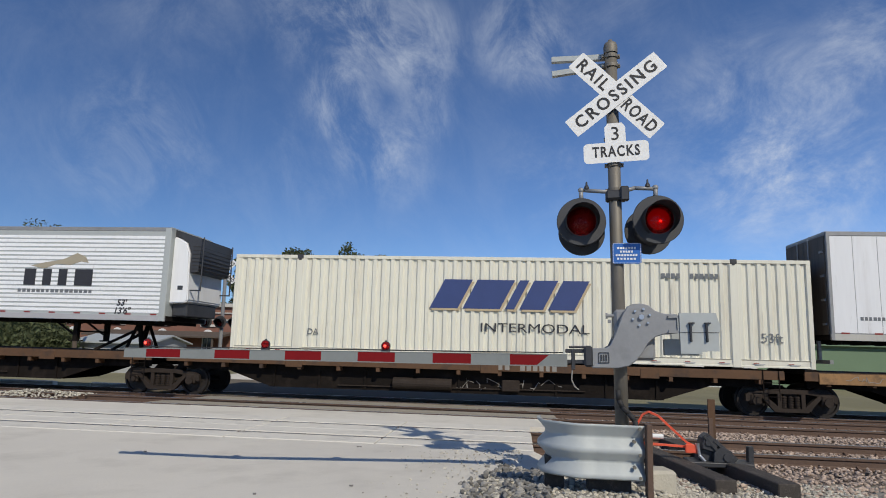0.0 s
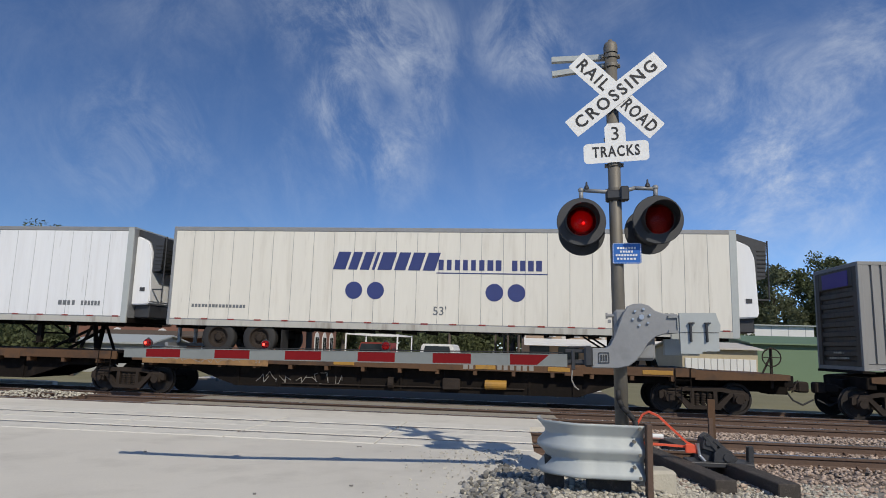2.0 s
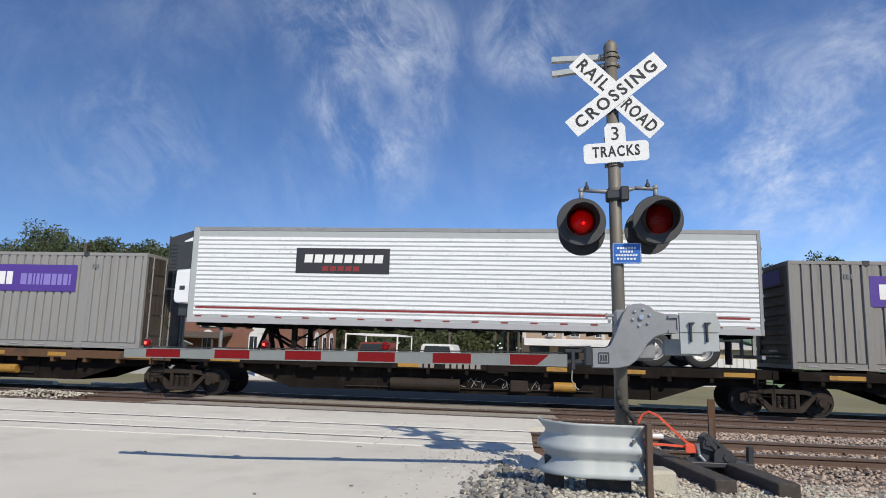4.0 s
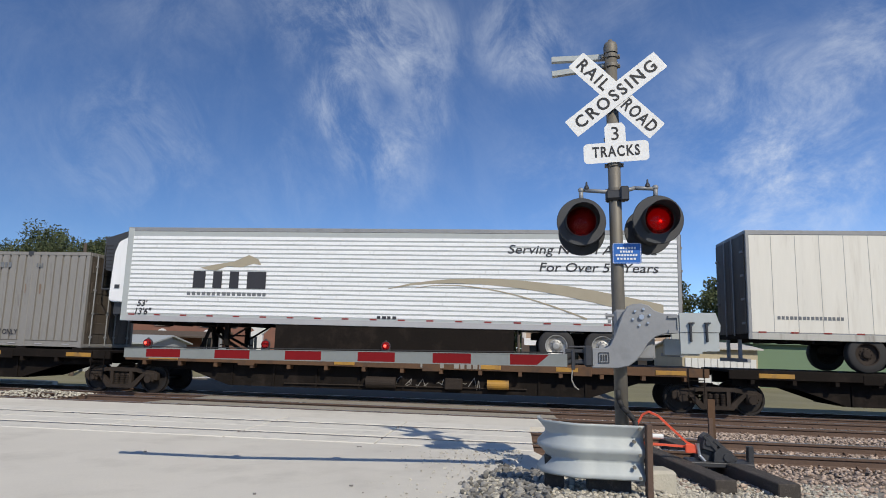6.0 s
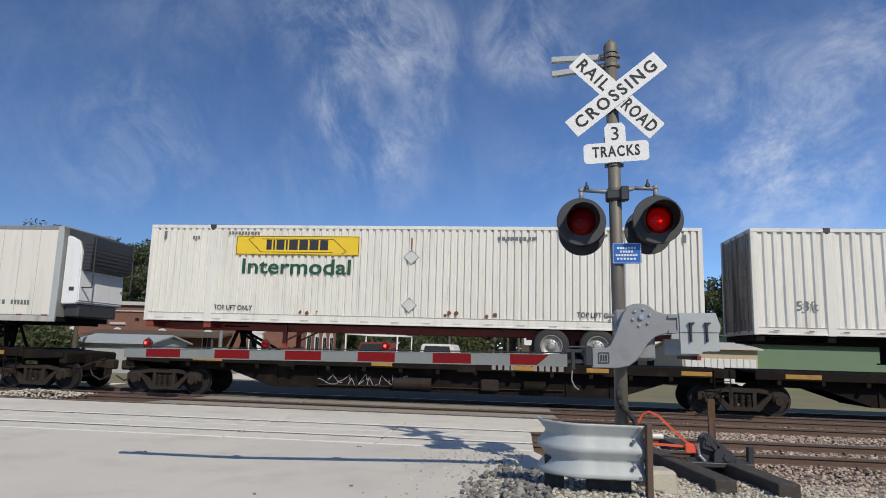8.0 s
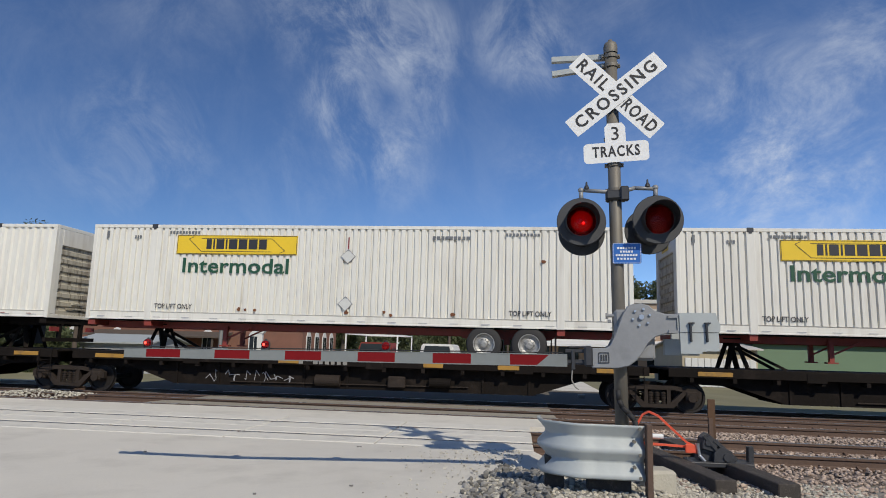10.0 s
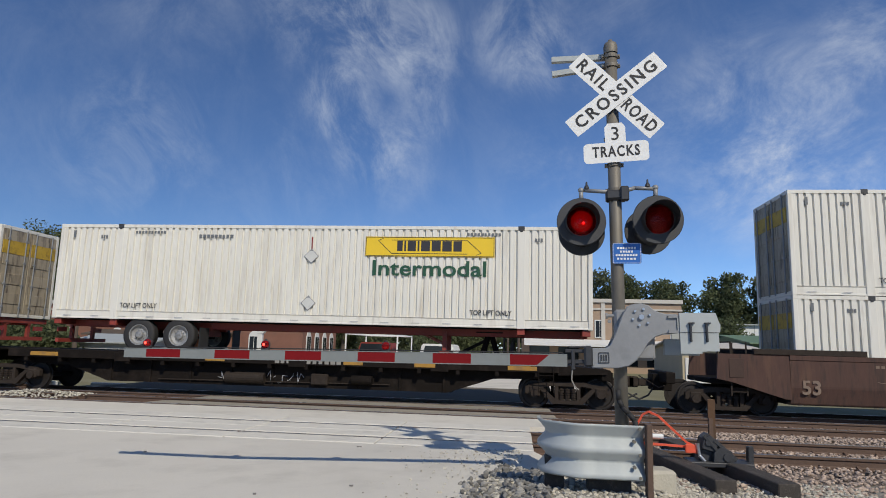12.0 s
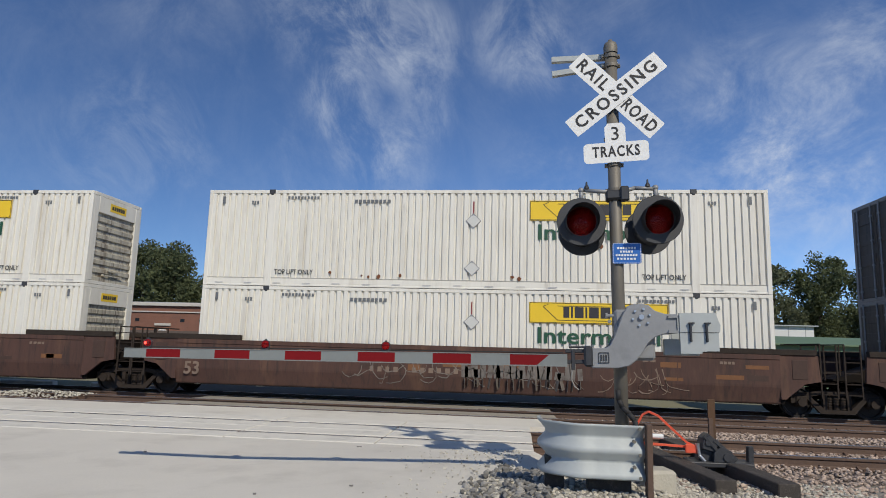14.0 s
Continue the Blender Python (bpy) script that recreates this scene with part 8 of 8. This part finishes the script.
def build_train():
    # places along the train at 0 s, metres from the camera's line; trucks first
    T = [-27.6, -10.5, 7.25, 24.6, 41.2]
    U = [46.1, 62.6, 79.6, 97.1, 114.25, 130.7]
    V = [134.9, 151.35, 168.5, 185.8, 203.0, 220.0]
    Wl = [224.3, 243.8, 263.6, 283.4]
    dk = 1.22
    for i in range(4):
        flat_car((T[i] + T[i + 1]) / 2, T[i], T[i + 1], (T[i + 1] - T[i]) / 2 - 0.25, dk, M["sill_rust"], "articulated flat car with ochre-brown side sill and black fish-belly", i == 3, 0, 2.4 if i == 3 else 0,
                 hitch={0: (7.2, 2.1), 2: (6.9, 2.1), 3: (6.9, 2.1)}.get(i), seed=20 + i, board=i > 1, yellow=(i == 3), boxed={1: -0.27 - (T[1] + T[2]) / 2}.get(i))
    for i in range(5):
        flat_car((U[i] + U[i + 1]) / 2, U[i], U[i + 1], (U[i + 1] - U[i]) / 2 - 0.25, dk, M["sill_rust"] if i in (0, 3) else M["chassis_black"], "articulated flat car with black sills and yellow fittings", i == 4, 1.0 if i == 0 else 0, 1.3 if i == 4 else 0,
                 hitch={1: (-6.2, 2.1), 3: (-6.2, 2.1), 4: (6.4, 2.1)}.get(i), seed=30 + i, yellow=True, boxed={0: 53.25 - (U[0] + U[1]) / 2, 2: 87.8 - (U[2] + U[3]) / 2}.get(i))
    for i in range(5):
        flat_car((V[i] + V[i + 1]) / 2, V[i], V[i + 1], (V[i + 1] - V[i]) / 2 - 0.25, dk, M["chassis_black"], "articulated flat car with black sills and a few yellow fittings", i == 4, 1.3 if i == 0 else 0, 1.3 if i == 4 else 0,
                 hitch={0: (-6.3, 2.1), 1: (6.3, 2.1), 2: (-6.3, 2.1), 3: (-6.3, 2.1), 4: (6.3, 2.1)}.get(i), seed=40 + i, yellow=True)
    for i in range(3):
        well_car((Wl[i] + Wl[i + 1]) / 2, Wl[i], Wl[i + 1], i == 2, i == 0, "53", 50 + i)
    # loads, first to last
    on_train(khaki_swoosh_trailer(2.13, 4.97, 1, dk), -18.6)
    on_train(blue_mark_container(dk + 0.06), -0.27)
    on_train(blue_disc_trailer(M["trailer_white"], "clean white trailer with navy word mark and blue discs", 2.06, 4.98, dk, size=(-0.75, 1.165), gear=3.85), 16.38)
    on_train(blue_disc_trailer(M["trailer_cream"], "yellowed cream trailer with navy word mark and blue discs", 2.04, 5.0, dk), 33.97)
    on_train(grey_container(dk + 0.06, 4.0, 1, "pale grey container with a purple sign panel", 1), 53.25)
    on_train(khaki_swoosh_trailer(2.13, 5.0, -1, dk, True), 70.9)
    on_train(grey_container(dk + 0.06, -4.2, -1, "grimy pale grey container with a purple sign panel", 1), 87.8)
    on_train(khaki_swoosh_trailer(2.13, 4.97, -1, dk), 105.2)
    on_train(blue_disc_trailer(M["trailer_cream"], "cream refrigerated trailer with navy word mark and blue discs", 2.04, 5.0, dk, gear=3.6), 123.2)
    zc = 2.16
    nose_l = [(142.3, "weathered white container on a chassis, yellow panel and green lettering", "white_box_old"), (177.1, "rust-streaked white container on a chassis", "white_box_old"), (194.4, "clean white container on a red chassis, yellow panel and green lettering", "white_box")]
    for s, lab, p in nose_l:
        on_train(white_container(zc, -1, M[p], lab, red=s < 190, spots=int(s) if p == "white_box_old" else 0), s)
        on_train(chassis(-1, dk, zc, "red-brown container chassis with twin axles", M["chassis_red"]), s)
    on_train(blue_mark_container(zc, "dingy cream container on a chassis, navy slanted word mark", -1.5, -1), 159.7)
    on_train(chassis(-1, dk, zc, "black container chassis with twin axles", M["chassis_black"]), 159.7)
    on_train(white_container(zc, 1, M["white_box"], "clean white container on a chassis, nose to the rear"), 212.6)
    on_train(chassis(1, dk, zc, "red-brown container chassis with twin axles", M["chassis_red"]), 212.6)
    for s, lab in ((234.0, "white container in a double stack"), (253.95, "rust-spotted white container in a double stack")):
        on_train(white_container(0.34, 1, M["white_box"], lab + ", lower box", spots=3 if s > 250 else 0), s)
        on_train(white_container(0.34 + 2.9, 1, M["white_box"], lab + ", upper box", spots=7), s)
    on_train(dark_container(0.34, "grimy grey container in a double stack, lower box", False), 273.5)
    on_train(dark_container(0.34 + 2.9, "grimy dark-ended container in a double stack, upper box", False), 273.5)


build_train()


# ---------- movement: the train rolls to the left ----------
# seconds and metres travelled
RUN = [(0.0, 0.0), (1.6, 28.96), (3.2, 57.92), (5.3, 96.20), (7.0, 127.05), (8.2, 149.0), (10.3, 187.5), (11.5, 209.46), (12.7, 231.42), (14.0, 255.21)]


def travelled(t):
    for (a, x), (b, y) in zip(RUN, RUN[1:]):
        if t <= b:
            return x + (y - x) * (t - a) / (b - a)
    return RUN[-1][1]


def motions():
    for ob, s, rz, z in LOADS:
        walk(ob, [(t, pose(s - d, TRAIN_Y, z, 0, 0, math.degrees(rz))) for t, d in RUN])
    # the flashers answer each other, 1.13 s a round
    for bu, beat, lit, dark in FLASHERS:
        rows, t = [], 0.0
        for k in range(421):
            t = k / 30
            on = 0.06 < (t - 0.42 - (0.0 if beat == 1 else 0.565)) % 1.13 < 0.565
            if k in (0, 420) or on != was or (rows and abs(rows[-1][0] - (t - 1 / 30)) < 1e-6 and rows[-1][2]):
                rows.append((t, pose(*(lit if on else dark)), k not in (0, 420) and on != was))
                if rows[-1][2]:
                    rows.insert(-1, (t - 1 / 30, pose(*(lit if was else dark)), False))
            was = on
        keep = {}
        for t, m, _ in rows:
            keep[round(t * 30)] = (t, m)
        walk(bu, [keep[k] for k in sorted(keep)])
    # wheels roll while they are near the crossing
    step = 1 / 30
    for w, dx, s in AXLES:
        near = [k * step for k in range(421) if abs(s + dx - travelled(k * step)) < 17]
        if not near:
            continue
        x0 = travelled(near[0])
        rows = [(t, pose(dx, 0, 0.42, 0, -math.degrees((travelled(t) - x0) / 0.42), 0)) for t in near]
        if near[0] > 0.02:
            rows = [(0.0, rows[0][1])] + rows
        if near[-1] < 13.98:
            rows = rows + [(14.0, rows[-1][1])]
        walk(w, rows)


motions()
